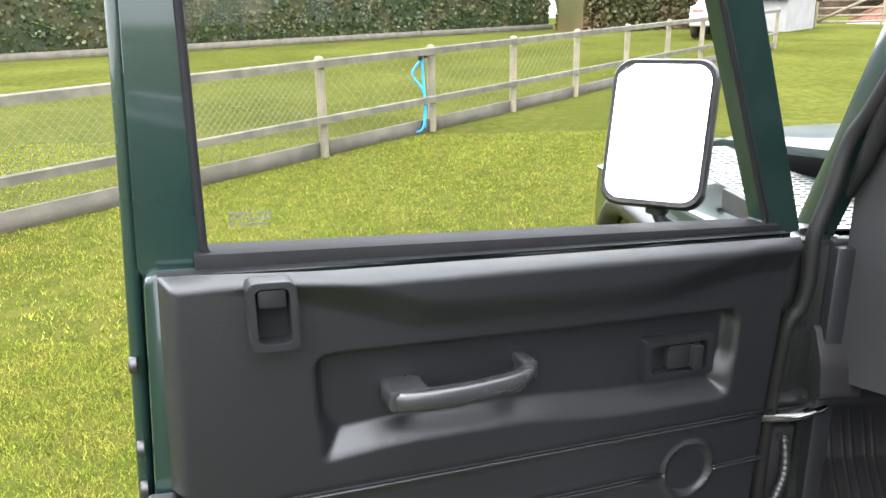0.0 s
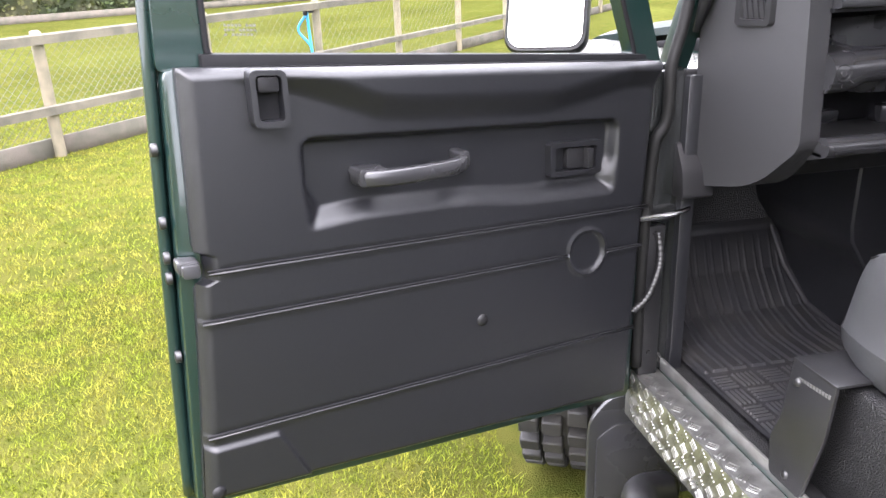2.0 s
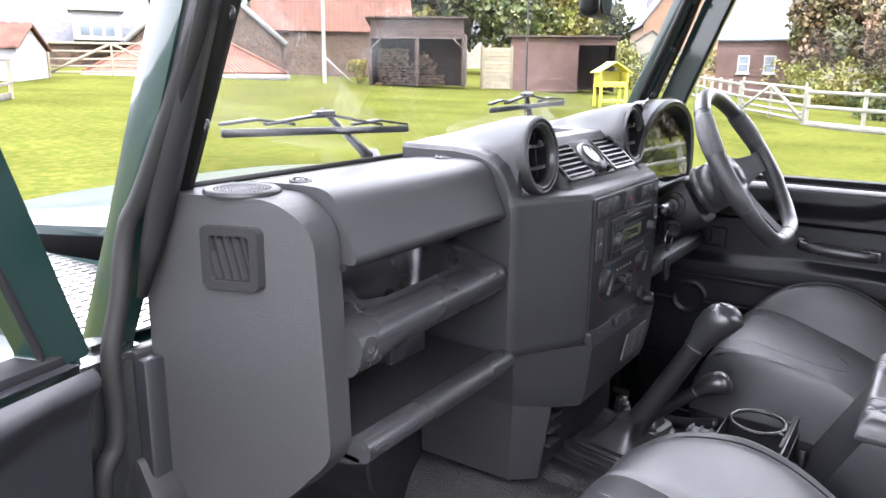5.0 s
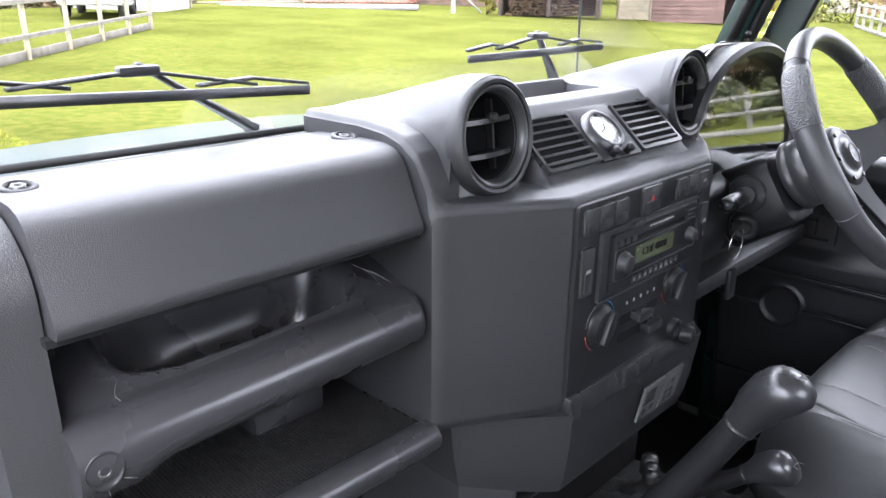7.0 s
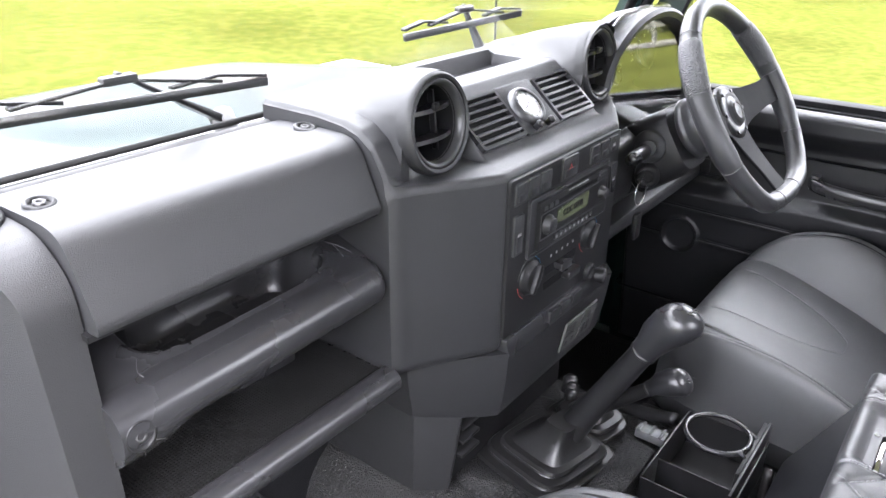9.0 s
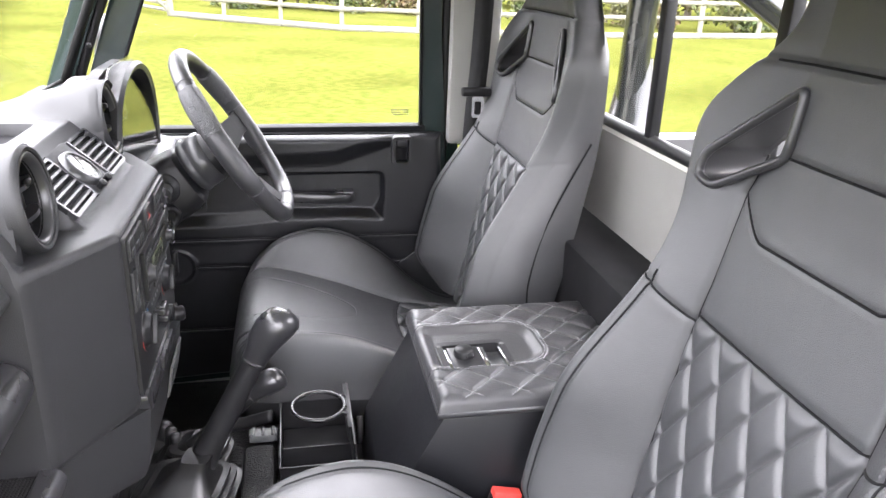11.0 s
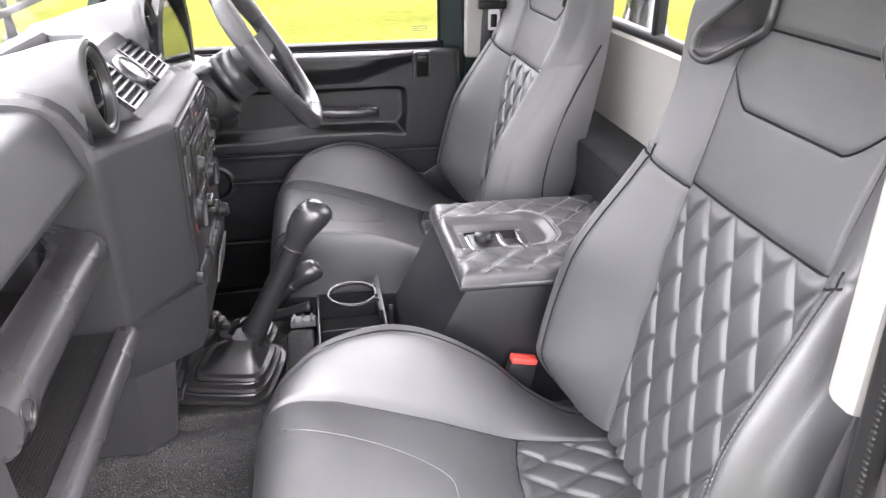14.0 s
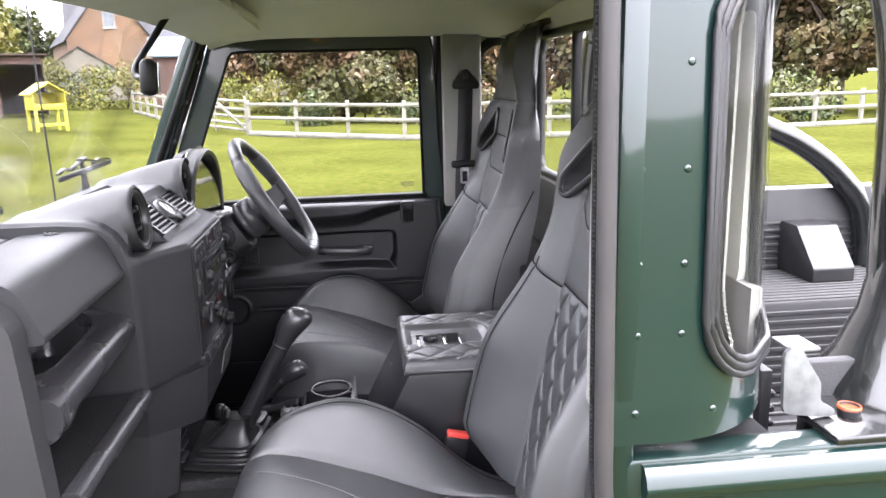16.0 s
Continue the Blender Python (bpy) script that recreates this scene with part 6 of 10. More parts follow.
# lower switch bay, socket and lower panel
bm = bmesh.new()
prism(bm, round_poly([(-0.158, 1.125), (0.128, 1.125), (0.138, 1.14), (0.140, 1.1545), (-0.166, 1.1545)], 0.008, 2), lambda a, c, d: (a, 0.7555 - d - 0.1 * (1.155 - c), c), -0.02, 0.007, 0.003)
for i in range(3):
    prism(bm, rounded(-0.055 + 0.034 * i, 1.133, -0.024 + 0.034 * i, 1.151, 0.002, 2), FACE, 0.006, 0.0125, 0.0015)
part("lower_switch_bay", bm, M_DASH_SMOOTH, dash)
bm = bmesh.new()
lathe(bm, [(0.014, 0.0), (0.014, 0.008), (0.010, 0.009), (0.009, 0.006), (0.0, 0.006)], FACE(0.072, 1.166, 0.003), axis=(0, -1, 0), seg=20)
lathe(bm, [(0.012, 0.0), (0.013, 0.014), (0.010, 0.018), (0, 0.018)], FACE(0.098, 1.150, 0.006), axis=(0.3, -1, 0), seg=16)
part("power_socket", bm, M_BLACK, dash, "round power socket")
bm = bmesh.new()
up_ = [(z, xs, ys, xf, yf) for z, xs, ys, xf, yf in ((1.132, 0.266, 0.838, 0.158, 0.7470), (1.07, 0.250, 0.846, 0.153, 0.7535), (1.030, 0.236, 0.852, 0.150, 0.7605), (1.012, 0.230, 0.855, 0.146, 0.7680))]
loft(bm, [[(-xs, 1.05, z), (-xs, ys, z), (-xf - 0.012, yf + 0.010, z), (-xf, yf, z), (xf, yf, z), (xf + 0.012, yf + 0.010, z), (xs, ys, z), (xs, 1.05, z)] for z, xs, ys, xf, yf in up_])
bmesh.ops.recalc_face_normals(bm, faces=bm.faces[:])
part("lower_console", bm, M_DASH, dash, "grey lower console panel", angle=30)
bm = bmesh.new()
loft(bm, [[(-xs, 1.05, z), (-xs, ys, z), (-xf, yf, z), (-xf + 0.006, yf, z), (-xf + 0.006, 1.05, z)] for z, xs, ys, xf, yf in ((1.02, 0.2325, 0.8535, 0.184, 0.8050), (0.94, 0.228, 0.858, 0.187, 0.814), (0.872, 0.224, 0.862, 0.190, 0.823))])
bmesh.ops.recalc_face_normals(bm, faces=bm.faces[:])
part("console_skirt", bm, M_DASH, dash, "side skirt down to the tunnel", angle=30)
# solid near-black block in place of the shaded hollow over the tunnel
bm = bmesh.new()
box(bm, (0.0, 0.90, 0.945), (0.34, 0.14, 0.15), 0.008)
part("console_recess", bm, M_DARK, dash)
for j in range(3):
    bm = bmesh.new()
    box(bm, (-0.150 + 0.0, 0.818, 0.930 + 0.026 * j), (0.046, 0.020, 0.006), 0.002)
    part("duct_slat", bm, M_BLACK, dash)
LABELF = lambda a, c, d: (a, 0.757 - 0.185 * (c - 1.04) - d, c)
bm = bmesh.new()
prism(bm, [(0.002, 1.050), (0.054, 1.050), (0.054, 1.104), (0.002, 1.104)], LABELF, 0.0, 0.0035)
prism(bm, [(0.058, 1.050), (0.104, 1.050), (0.104, 1.104), (0.058, 1.104)], LABELF, 0.0, 0.0035)
k = part("instruction_label", bm, M_LABEL, dash, "grey printed instruction label")
bm = bmesh.new()
for i in range(4):
    prism(bm, [(0.008, 1.092 - 0.006 * i), (0.034 + 0.004 * (i % 2), 1.092 - 0.006 * i), (0.034, 1.095 - 0.006 * i), (0.008, 1.095 - 0.006 * i)], LABELF, 0.0035, 0.004)
for x, z in ((0.014, 1.062), (0.034, 1.062), (0.070, 1.070), (0.084, 1.070), (0.070, 1.060), (0.084, 1.060), (0.082, 1.085)):
    prism(bm, rounded(x - 0.004, z - 0.004, x + 0.005, z + 0.004, 0.002, 2), LABELF, 0.0035, 0.004)
tagged(part("label_print", bm, M_BLACK, k), kind="stuff")

# driver's side: dash body, instrument hood and dials
bm = bmesh.new()
prism(bm, round_poly([(1.05, 1.43), (0.98, 1.43), (0.945, 1.335), (0.86, 1.318), (0.808, 1.305), (0.815, 1.20), (0.90, 1.10), (1.05, 1.05)], 0.02, 3), YZ, 0.245, 0.745, 0.006)
part("driver_dash", bm, M_DASH, dash)
bm = bmesh.new()
arch = []
for i in range(25):
    a = math.pi * i / 24
    x = 0.444 - 0.200 * math.cos(a)
    z = 1.318 + 0.195 * math.sin(a) ** 0.62
    arch.append((x, z))
rings = []
for (y, off) in ((1.03, -0.022), (0.93, -0.004), (0.86, 0.004), (0.835, 0.006), (0.828, 0.0), (0.832, -0.010), (0.86, -0.018), (0.95, -0.026)):
    rings.append([(0.444 + (x - 0.444) * (1 + off / 0.20), y + 0.02 * (1.5 - z), 1.318 + (z - 1.318) * (1 + off / 0.2) * (1 - 0.30 * max(0.0, (y - 0.86) / 0.17) * (off > -0.023))) for x, z in arch])
loft(bm, rings, closed=False)
bmesh.ops.recalc_face_normals(bm, faces=bm.faces[:])
part("instrument_hood", bm, M_DASH, dash, "arched instrument hood")
bm = bmesh.new()
DIAL = lambda a, c, d: (a, 0.90 - 0.35 * (c - 1.42) - d, c)
prism(bm, round_poly([(0.27, 1.36), (0.60, 1.36), (0.60, 1.49), (0.52, 1.515), (0.35, 1.515), (0.27, 1.49)], 0.02, 3), DIAL, -0.02, 0.0)
k = part("instrument_panel", bm, M_BLACK, dash, "black instrument panel with round dials")
for x, z, r in ((0.345, 1.435, 0.045), (0.52, 1.435, 0.045), (0.433, 1.46, 0.026), (0.433, 1.395, 0.024)):
    bm = bmesh.new()
    lathe(bm, [(r, 0.0), (r, 0.006), (r * 0.93, 0.008), (r * 0.9, 0.003), (0, 0.003)], DIAL(x, z, 0.0), axis=(0, -1, 0.35), seg=28)
    part("dial", bm, M_DASH_SMOOTH, k, "round dial")
    bm = bmesh.new()
    for j in range(13):
        a = radians(-40 + 260 * j / 12)
        p, q = DIAL(x + r * 0.86 * math.cos(a), z + r * 0.86 * math.sin(a), 0.0045), DIAL(x + r * 0.7 * math.cos(a), z + r * 0.7 * math.sin(a), 0.0045)
        tube(bm, [p, q], 0.0007, 4)
    part("dial_marks", bm, M_WHITE, k)
bm = bmesh.new()
prism(bm, round_poly([(0.262, 1.322), (0.608, 1.322), (0.605, 1.46), (0.53, 1.522), (0.34, 1.522), (0.265, 1.49)], 0.02, 3), lambda a, c, d: (a, 0.846 + 0.12 * (c - 1.42) - d, c), 0.0, 0.003)
part("dial_cover", bm, M_COVER, k, "clear cover with reflections").visible_shadow = False
bm = bmesh.new()
box(bm, (0.50, 0.86, 1.14), (0.50, 0.10, 0.035), 0.012)
box(bm, (0.62, 0.87, 1.24), (0.23, 0.06, 0.12), 0.012)
part("knee_rail", bm, M_DASH, dash)
bm = bmesh.new()
frame_prism(bm, rounded(0.655, 1.212, 0.735, 1.262, 0.006, 3), rounded(0.662, 1.219, 0.728, 1.255, 0.004, 3), lambda a, c, d: (a, 0.84 - d, c), -0.004, 0.004)
part("slot_frame", bm, M_DASH_SMOOTH, dash)

# ---- steering ----
HUB, WUP = V((0.420, 0.688, 1.352)), V((0.0, 0.537, 0.843))
WN = V((0.0, -0.843, 0.537))
WR = V((1, 0, 0))
wheel_t = thing("steering_wheel", HUB, "black leather three-spoke sports steering wheel with flat bottom", "steering wheel")


def on_wheel(a, c, d=0.0):
    return HUB + WR * a + WUP * c + WN * d


pts = []
for i in range(64):
    a = 2 * math.pi * i / 64
    x, z = 0.180 * math.cos(a), 0.182 * math.sin(a)
    if z < -0.155:
        z = -0.155 + 0.35 * (z + 0.155)
    pts.append(on_wheel(x, z, 0.045))
bm = bmesh.new()
thickk = [1.0 + 0.13 * (smoothstep(0.80, 0.95, abs(math.cos(2 * math.pi * i / 64))) if math.sin(2 * math.pi * i / 64) > -0.3 else 0) for i in range(64)]
sweep(bm, pts, ring_section(0.0155, 12, 0.0175), True, up=WN, scale=thickk)
rim = part("rim", bm, M_LEATHER_B, wheel_t, "black leather rim")
for a0, a1 in ((16, 46), (134, 164)):
    bm = bmesh.new()
    arc = [on_wheel(0.180 * math.cos(a), 0.182 * math.sin(a), 0.045) for a in np.linspace(radians(a0), radians(a1), 18)]
    sweep(bm, arc, ring_section(0.0168, 14, 0.0188), up=WN, scale=[1.0 + 0.12 * math.sin(math.pi * j / 17) ** 0.6 for j in range(18)])
    part("grip", bm, M_PERF, rim, "perforated leather grip")
for a0 in (16, 46, 134, 164, 208, 332, 255, 285):
    bm = bmesh.new()
    i = int(a0 / 360 * 64)
    p, q = pts[i], pts[(i + 1) % 64]
    d = (q - p).normalized()
    rr_ = 0.0168 * thickk[i]
    ring = [p + (d.cross(WN).normalized() * math.cos(t) + WN * math.sin(t)) * rr_ * 1.03 for t in [2 * math.pi * j / 16 for j in range(16)]]
    tube(bm, ring, 0.0009, 5, closed=True, raw=True)
    part("rim_stitch", bm, M_THREAD, rim)
for a0 in (2, 178, 270):
    a = radians(a0)
    bm = bmesh.new()
    dirx, dirz = math.cos(a), math.sin(a)
    rad = 0.17 if a0 != 270 else 0.155
    rings = []
    for k_, w, d in ((0.03, 0.040, 0.012), (0.07, 0.030, 0.020), (0.12, 0.024, 0.034), (rad, 0.026, 0.044)):
        cx, cz = dirx * k_, dirz * k_
        px, pz = -dirz * w, dirx * w
        rings.append([on_wheel(cx + px, cz + pz, d - 0.003), on_wheel(cx + px, cz + pz, d + 0.003), on_wheel(cx - px, cz - pz, d + 0.003), on_wheel(cx - px, cz - pz, d - 0.003)])
    loft(bm, rings)
    bmesh.ops.recalc_face_normals(bm, faces=bm.faces[:])
    bmesh.ops.bevel(bm, geom=bm.edges[:], offset=0.001, segments=1, affect="EDGES", clamp_overlap=True)
    part("spoke", bm, M_DARK, wheel_t, "black metal spoke")
bm = bmesh.new()
lathe(bm, [(0.050, 0.004), (0.050, 0.014), (0.046, 0.020), (0.030, 0.024), (0.028, 0.022), (0.024, 0.028), (0, 0.030)], HUB, axis=WN, seg=32)
k = part("horn_push", bm, M_SATIN, wheel_t, "round horn push")
bm = bmesh.new()
lathe(bm, [(0.016, 0.0), (0.016, 0.001), (0.014, 0.001), (0.014, 0.0)], HUB + WN * 0.0295, axis=WN, seg=24)
part("emblem_ring", bm, M_LABEL, k)
bm = bmesh.new()
for i in range(6):
    a = 2 * math.pi * i / 6
    lathe(bm, [(0.004, 0.0), (0.0035, 0.003)], on_wheel(0.040 * math.cos(a), 0.040 * math.sin(a), 0.021), axis=WN, seg=8)
tagged(part("hub_bolt", bm, M_SATIN, wheel_t), kind="stuff")
bm = bmesh.new()
lathe(bm, [(0.044, 0.006), (0.047, -0.014), (0.049, -0.020)], HUB, axis=WN, seg=32)
part("hub_boss", bm, M_BLACK, wheel_t)
bm = bmesh.new()
lathe(bm, [(0.050, -0.016), (0.0535, -0.019), (0.0550, -0.046), (0.0535, -0.050), (0.056, -0.052), (0.056, -0.060), (0.05, -0.065)], HUB, axis=WN, seg=36)
part("hub_collar", bm, M_VENT, wheel_t, "satin grey collar behind the wheel")
col = thing("steering_column", (0.43, 0.80, 1.25), "black steering column shroud with stalks and ignition key", "steering column")
bm = bmesh.new()
ax = -WN
rings = []
for d, w, h in ((0.064, 0.046, 0.046), (0.068, 0.056, 0.056), (0.085, 0.062, 0.062), (0.17, 0.064, 0.066), (0.176, 0.058, 0.060), (0.26, 0.054, 0.060)):
    c = HUB + ax * d + V((0, 0, -0.012))
    rings.append([c + WR * (w * math.copysign(abs(math.cos(t)) ** 0.5, math.cos(t))) + WUP * (h * math.copysign(abs(math.sin(t)) ** 0.5, math.sin(t))) for t in [2 * math.pi * j / 28 for j in range(28)]])
loft(bm, rings)
bmesh.ops.recalc_face_normals(bm, faces=bm.faces[:])
part("shroud", bm, M_BLACK, col)
bm = bmesh.new()
lathe(bm, [(0.030, 0.0), (0.030, 0.010), (0.026, 0.014), (0.018, 0.015), (0.014, 0.024)], HUB + ax * 0.12 + WR * -0.058 + V((0, 0, 0.004)), axis=(-1, -0.25, 0.1), seg=28)
part("stalk_boss", bm, M_DASH, col, "round stalk mounting")
bm = bmesh.new()
c = HUB + ax * 0.12
tube(bm, [c + WR * -0.05, c + WR * -0.085 + WN * 0.005, c + WR * -0.125 + WN * 0.012, c + WR * -0.165 + WN * 0.012], 0.010, 10, 5, scale=[0.8, 0.8, 1.15, 1.3, 1.3, 1.0])
part("stalk", bm, M_DASH_SMOOTH, col, "indicator stalk")
bm = bmesh.new()
tube(bm, [c + WR * 0.05, c + WR * 0.10 + WN * 0.008, c + WR * 0.16 + WN * 0.012], 0.010, 10, 5)
part("stalk", bm, M_DASH_SMOOTH, col, "wiper stalk")
bm = bmesh.new()
for j in range(4):
    box(bm, c + WR * (-0.125 - 0.011 * j) + V((0, -0.005, 0.012)), (0.004, 0.003, 0.006), 0.0005)
part("stalk_print", bm, M_WHITE, col)
bm = bmesh.new()
lathe(bm, [(0.022, 0.0), (0.022, 0.03), (0.018, 0.034), (0.010, 0.034), (0.009, 0.03)], c + WR * -0.056 + V((0, 0.0, -0.045)), axis=(-0.9, -0.4, 0), seg=20)
part("lock_barrel", bm, M_BLACK, col)
bm = bmesh.new()
kc = V((0.302, 0.772, 1.245))
tube(bm, [kc + V((0.024 * math.cos(t), 0.0, 0.024 * math.sin(t) - 0.02)) for t in [2 * math.pi * j / 20 for j in range(20)]], 0.0012, 6, closed=True, raw=True, up=(0, 1, 0))
part("key_ring", bm, M_CHROME, col, "metal key ring")
bm = bmesh.new()
box(bm, kc + V((0.0, 0.0, -0.085)), (0.026, 0.010, 0.05), 0.005)
box(bm, kc + V((0.014, 0.01, 0.006)), (0.03, 0.004, 0.012), 0.002)
part("key", bm, M_BLACK, col, "black vehicle key")

# ---- gear levers ----
def lever(base, top, r0, r1, knob, label_):
    t = thing("gear_lever", base, label_, "gear lever")
    base, top = V(base), V(top)
    d = (top - base).normalized()
    L = (top - base).length
    b = bmesh.new()
    lathe(b, [(r0 * 1.3, 0.0), (r0 * 1.15, L * 0.08), (r0, L * 0.2), (r1, L * 0.62), (r1 * 0.98, L * 0.70)], base, axis=d, seg=20)
    part("shaft", b, M_SATIN if knob > 0.03 else M_BLACK, t, "black lever sleeve")
    b = bmesh.new()
    lathe(b, [(r1 * 1.02, L * 0.70), (r1 * 1.12, L * 0.705), (r1 * 1.12, L * 0.715), (r1 * 1.02, L * 0.72)], base, axis=d, seg=20)
    part("collar", b, M_SATIN, t, "thin satin collar")
    b = bmesh.new()
    side = V((1, 0, 0))
    rings = []
    for k_, r in ((0.715, r1 * 0.98), (0.76, r1 * 1.02), (0.84, knob * 0.86), (0.92, knob), (0.97, knob * 0.98), (1.0, knob * 0.80), (1.02, knob * 0.45), (1.025, knob * 0.1)):
        cc = base + d * (L * k_) + V((0, -0.012 * smoothstep(0.85, 1.0, k_), 0))
        u = d.cross(side).normalized()
        rings.append([cc + side * (r * math.cos(a)) + u * (1.12 * r * math.sin(a)) for a in [2 * math.pi * j / 22 for j in range(22)]])
    loft(b, rings)
    bmesh.ops.recalc_face_normals(b, faces=b.faces[:])
    k = part("knob", b, M_DASH_SMOOTH, t, "smooth black gear knob")
    b = bmesh.new()
    tp = base + d * (L * 1.022) + V((0, -0.012, 0.0015))
    for i in range(3):
        for j in (-1, 1):
            box(b, tp + V((-0.008 + 0.008 * i, 0.004 * j, 0.0)), (0.0014, 0.006, 0.001), 0)
    box(b, tp, (0.018, 0.0013, 0.001), 0)
    part("shift_pattern", b, M_DASH, k)
    return t


g1 = lever((-0.020, 0.715, 0.925), (0.004, 0.578, 1.183), 0.021, 0.0185, 0.028, "long black main gear lever with rubber gaiter")
bm = bmesh.new()
gb = V((-0.026, 0.752, 0.866))
rings = []
for h, w in ((0.0, 0.094), (0.006, 0.099), (0.012, 0.097), (0.0135, 0.083), (0.016, 0.081), (0.022, 0.085), (0.028, 0.082), (0.0295, 0.069), (0.032, 0.067), (0.037, 0.070), (0.042, 0.067), (0.0435, 0.056), (0.047, 0.052), (0.058, 0.042), (0.070, 0.032), (0.086, 0.0255), (0.096, 0.024)):
    rings.append([gb + V((-0.12 * h, -0.42 * h, h)) + Matrix.Rotation(radians(-12), 3, "Z") @ V((0.92 * w * math.copysign(abs(math.cos(t)) ** 0.4, math.cos(t)), w * 0.92 * math.copysign(abs(math.sin(t)) ** 0.4, math.sin(t)), 0)) for t in [2 * math.pi * j / 48 for j in range(48)]])
loft(bm, rings)
bmesh.ops.recalc_face_normals(bm, faces=bm.faces[:])
part("gaiter", bm, M_RUBBER, g1, "stepped rubber gaiter", angle=25)
bm = bmesh.new()
loft(bm, [[(a, c, z_) for a, c in rounded(-0.140 - g_, 0.632 - g_, 0.120 + g_, 0.862 + g_ * 0.5, 0.05 + g_ * 0.5, 8)] for z_, g_ in ((0.800, 0.040), (0.835, 0.022), (0.855, 0.008), (0.864, 0.001), (0.8665, -0.006))])
bmesh.ops.recalc_face_normals(bm, faces=bm.faces[:])
part("gaiter_base", bm, M_VINYL, g1, "pebbled vinyl base")
g2 = lever((0.072, 0.735, 0.90), (0.100, 0.592, 1.018), 0.014, 0.012, 0.021, "short black transfer lever with rubber gaiter")
bm = bmesh.new()
gb = V((0.092, 0.738, 0.868))
rings = []
for h, w in ((0.0, 0.062), (0.010, 0.064), (0.014, 0.061), (0.0155, 0.052), (0.019, 0.050), (0.026, 0.052), (0.031, 0.048), (0.0325, 0.036), (0.040, 0.030), (0.05, 0.018)):
    rings.append([gb + V((-0.1 * h, -0.4 * h, h)) + Matrix.Rotation(radians(-12), 3, "Z") @ V((0.80 * w * math.copysign(abs(math.cos(t)) ** 0.5, math.cos(t)), w * math.copysign(abs(math.sin(t)) ** 0.5, math.sin(t)), 0)) for t in [2 * math.pi * j / 40 for j in range(40)]])
loft(bm, rings)
bmesh.ops.recalc_face_normals(bm, faces=bm.faces[:])
part("gaiter", bm, M_RUBBER, g2, "ribbed rubber gaiter", angle=25)
for x, y, r in ((0.138, 0.792, 0.013), (0.118, 0.778, 0.011), (0.098, 0.768, 0.010)):
    bm = bmesh.new()
    lathe(bm, [(r * 1.15, 0.0), (r * 1.1, 0.012), (r, 0.016), (r, 0.026), (r * 0.7, 0.031), (0, 0.032)], (x, y, 0.884), seg=18)
    part("gaiter_bump", bm, M_RUBBER, g2)
hb = thing("handbrake", (0.16, 0.70, 0.86), "bright handbrake lever beside the tunnel", "handbrake")
bm = bmesh.new()
tube(bm, [(0.17, 0.72, 0.87), (0.165, 0.66, 0.88), (0.155, 0.60, 0.90)], 0.012, 10)
part("lever", bm, M_SATIN, hb)

# ---- cubby box between the seats ----
cub = thing("cubby_box", (-0.045, 0.15, 0.83), "black cubby box with quilted leather lid", "storage box")
bm = bmesh.new()
prism(bm, round_poly([(-0.05, 0.83), (0.44, 0.83), (0.425, 0.92), (0.340, 1.088), (-0.05, 1.088)], 0.006, 2), YZ, -0.174, 0.134, 0.004)
part("box_body", bm, M_CARD, cub, "black vinyl-covered box")
bm = bmesh.new()


def quilt(px, py, cell, ang=0.62, depth=0.006, width=0.010):
    """Relief of diamond quilting and the distance to its nearest stitch line."""
    a = (px * math.cos(ang) + py * math.sin(ang)) / cell
    c = (px * math.cos(ang) - py * math.sin(ang)) / cell
    da, dc = abs(a - round(a)) * cell, abs(c - round(c)) * cell
    d = min(da, dc)
    pillow = math.sin(math.pi * min(1.0, 2 * da / cell) * 0.5) * math.sin(math.pi * min(1.0, 2 * dc / cell) * 0.5)
    return depth * (0.55 * pillow ** 0.6 - 0.55 - 0.55 * math.exp(-(d / (width * 0.30)) ** 2)), d


def lid_z(x, y):
    e = min(x + 0.180, 0.141 - x, y + 0.06, 0.350 - y)
    z = 1.098 + 0.024 * math.sqrt(1 - (1 - min(1.0, max(0, e) / 0.018)) ** 2)
    # plain dished panel, open to the front edge, with the socket plate let in
    d = panel_gap(x, y)
    q, _ = quilt(x + 0.02, y, 0.050, 0.75, 0.0055, 0.009)
    if d > 0.0:
        z += q * smoothstep(0.0, 0.010, d) * smoothstep(0, 0.02, e)
    z -= 0.0035 * math.exp(-((d - 0.002) / 0.0022) ** 2)
    z -= 0.010 * smoothstep(0.002, -0.022, d) * smoothstep(0.0, 0.03, e)
    if -0.092 < x < -0.008 and 0.214 < y < 0.314:
        z -= 0.020
    return z


def panel_gap(x, y):
    """Distance outside the plain panel's edge."""
    ax_, ay_ = abs(x + 0.015) - 0.072 + 0.05, 0.145 - y + 0.05
    return math.hypot(max(ax_, 0.0), max(ay_, 0.0)) + min(max(ax_, ay_), 0.0) - 0.05


surf(bm, lambda u, v: (-0.180 + 0.321 * u, -0.06 + 0.410 * v, lid_z(-0.180 + 0.321 * u, -0.06 + 0.410 * v)), 150, 180)
edge = [(-0.180, -0.06), (0.141, -0.06), (0.141, 0.350), (-0.180, 0.350)]
loft(bm, [[(x, y, 1.0985) for x, y in edge], [(x, y, 1.0895) for x, y in edge]])
part("lid", bm, M_LEATHER_B, cub, "quilted black leather lid", angle=70)


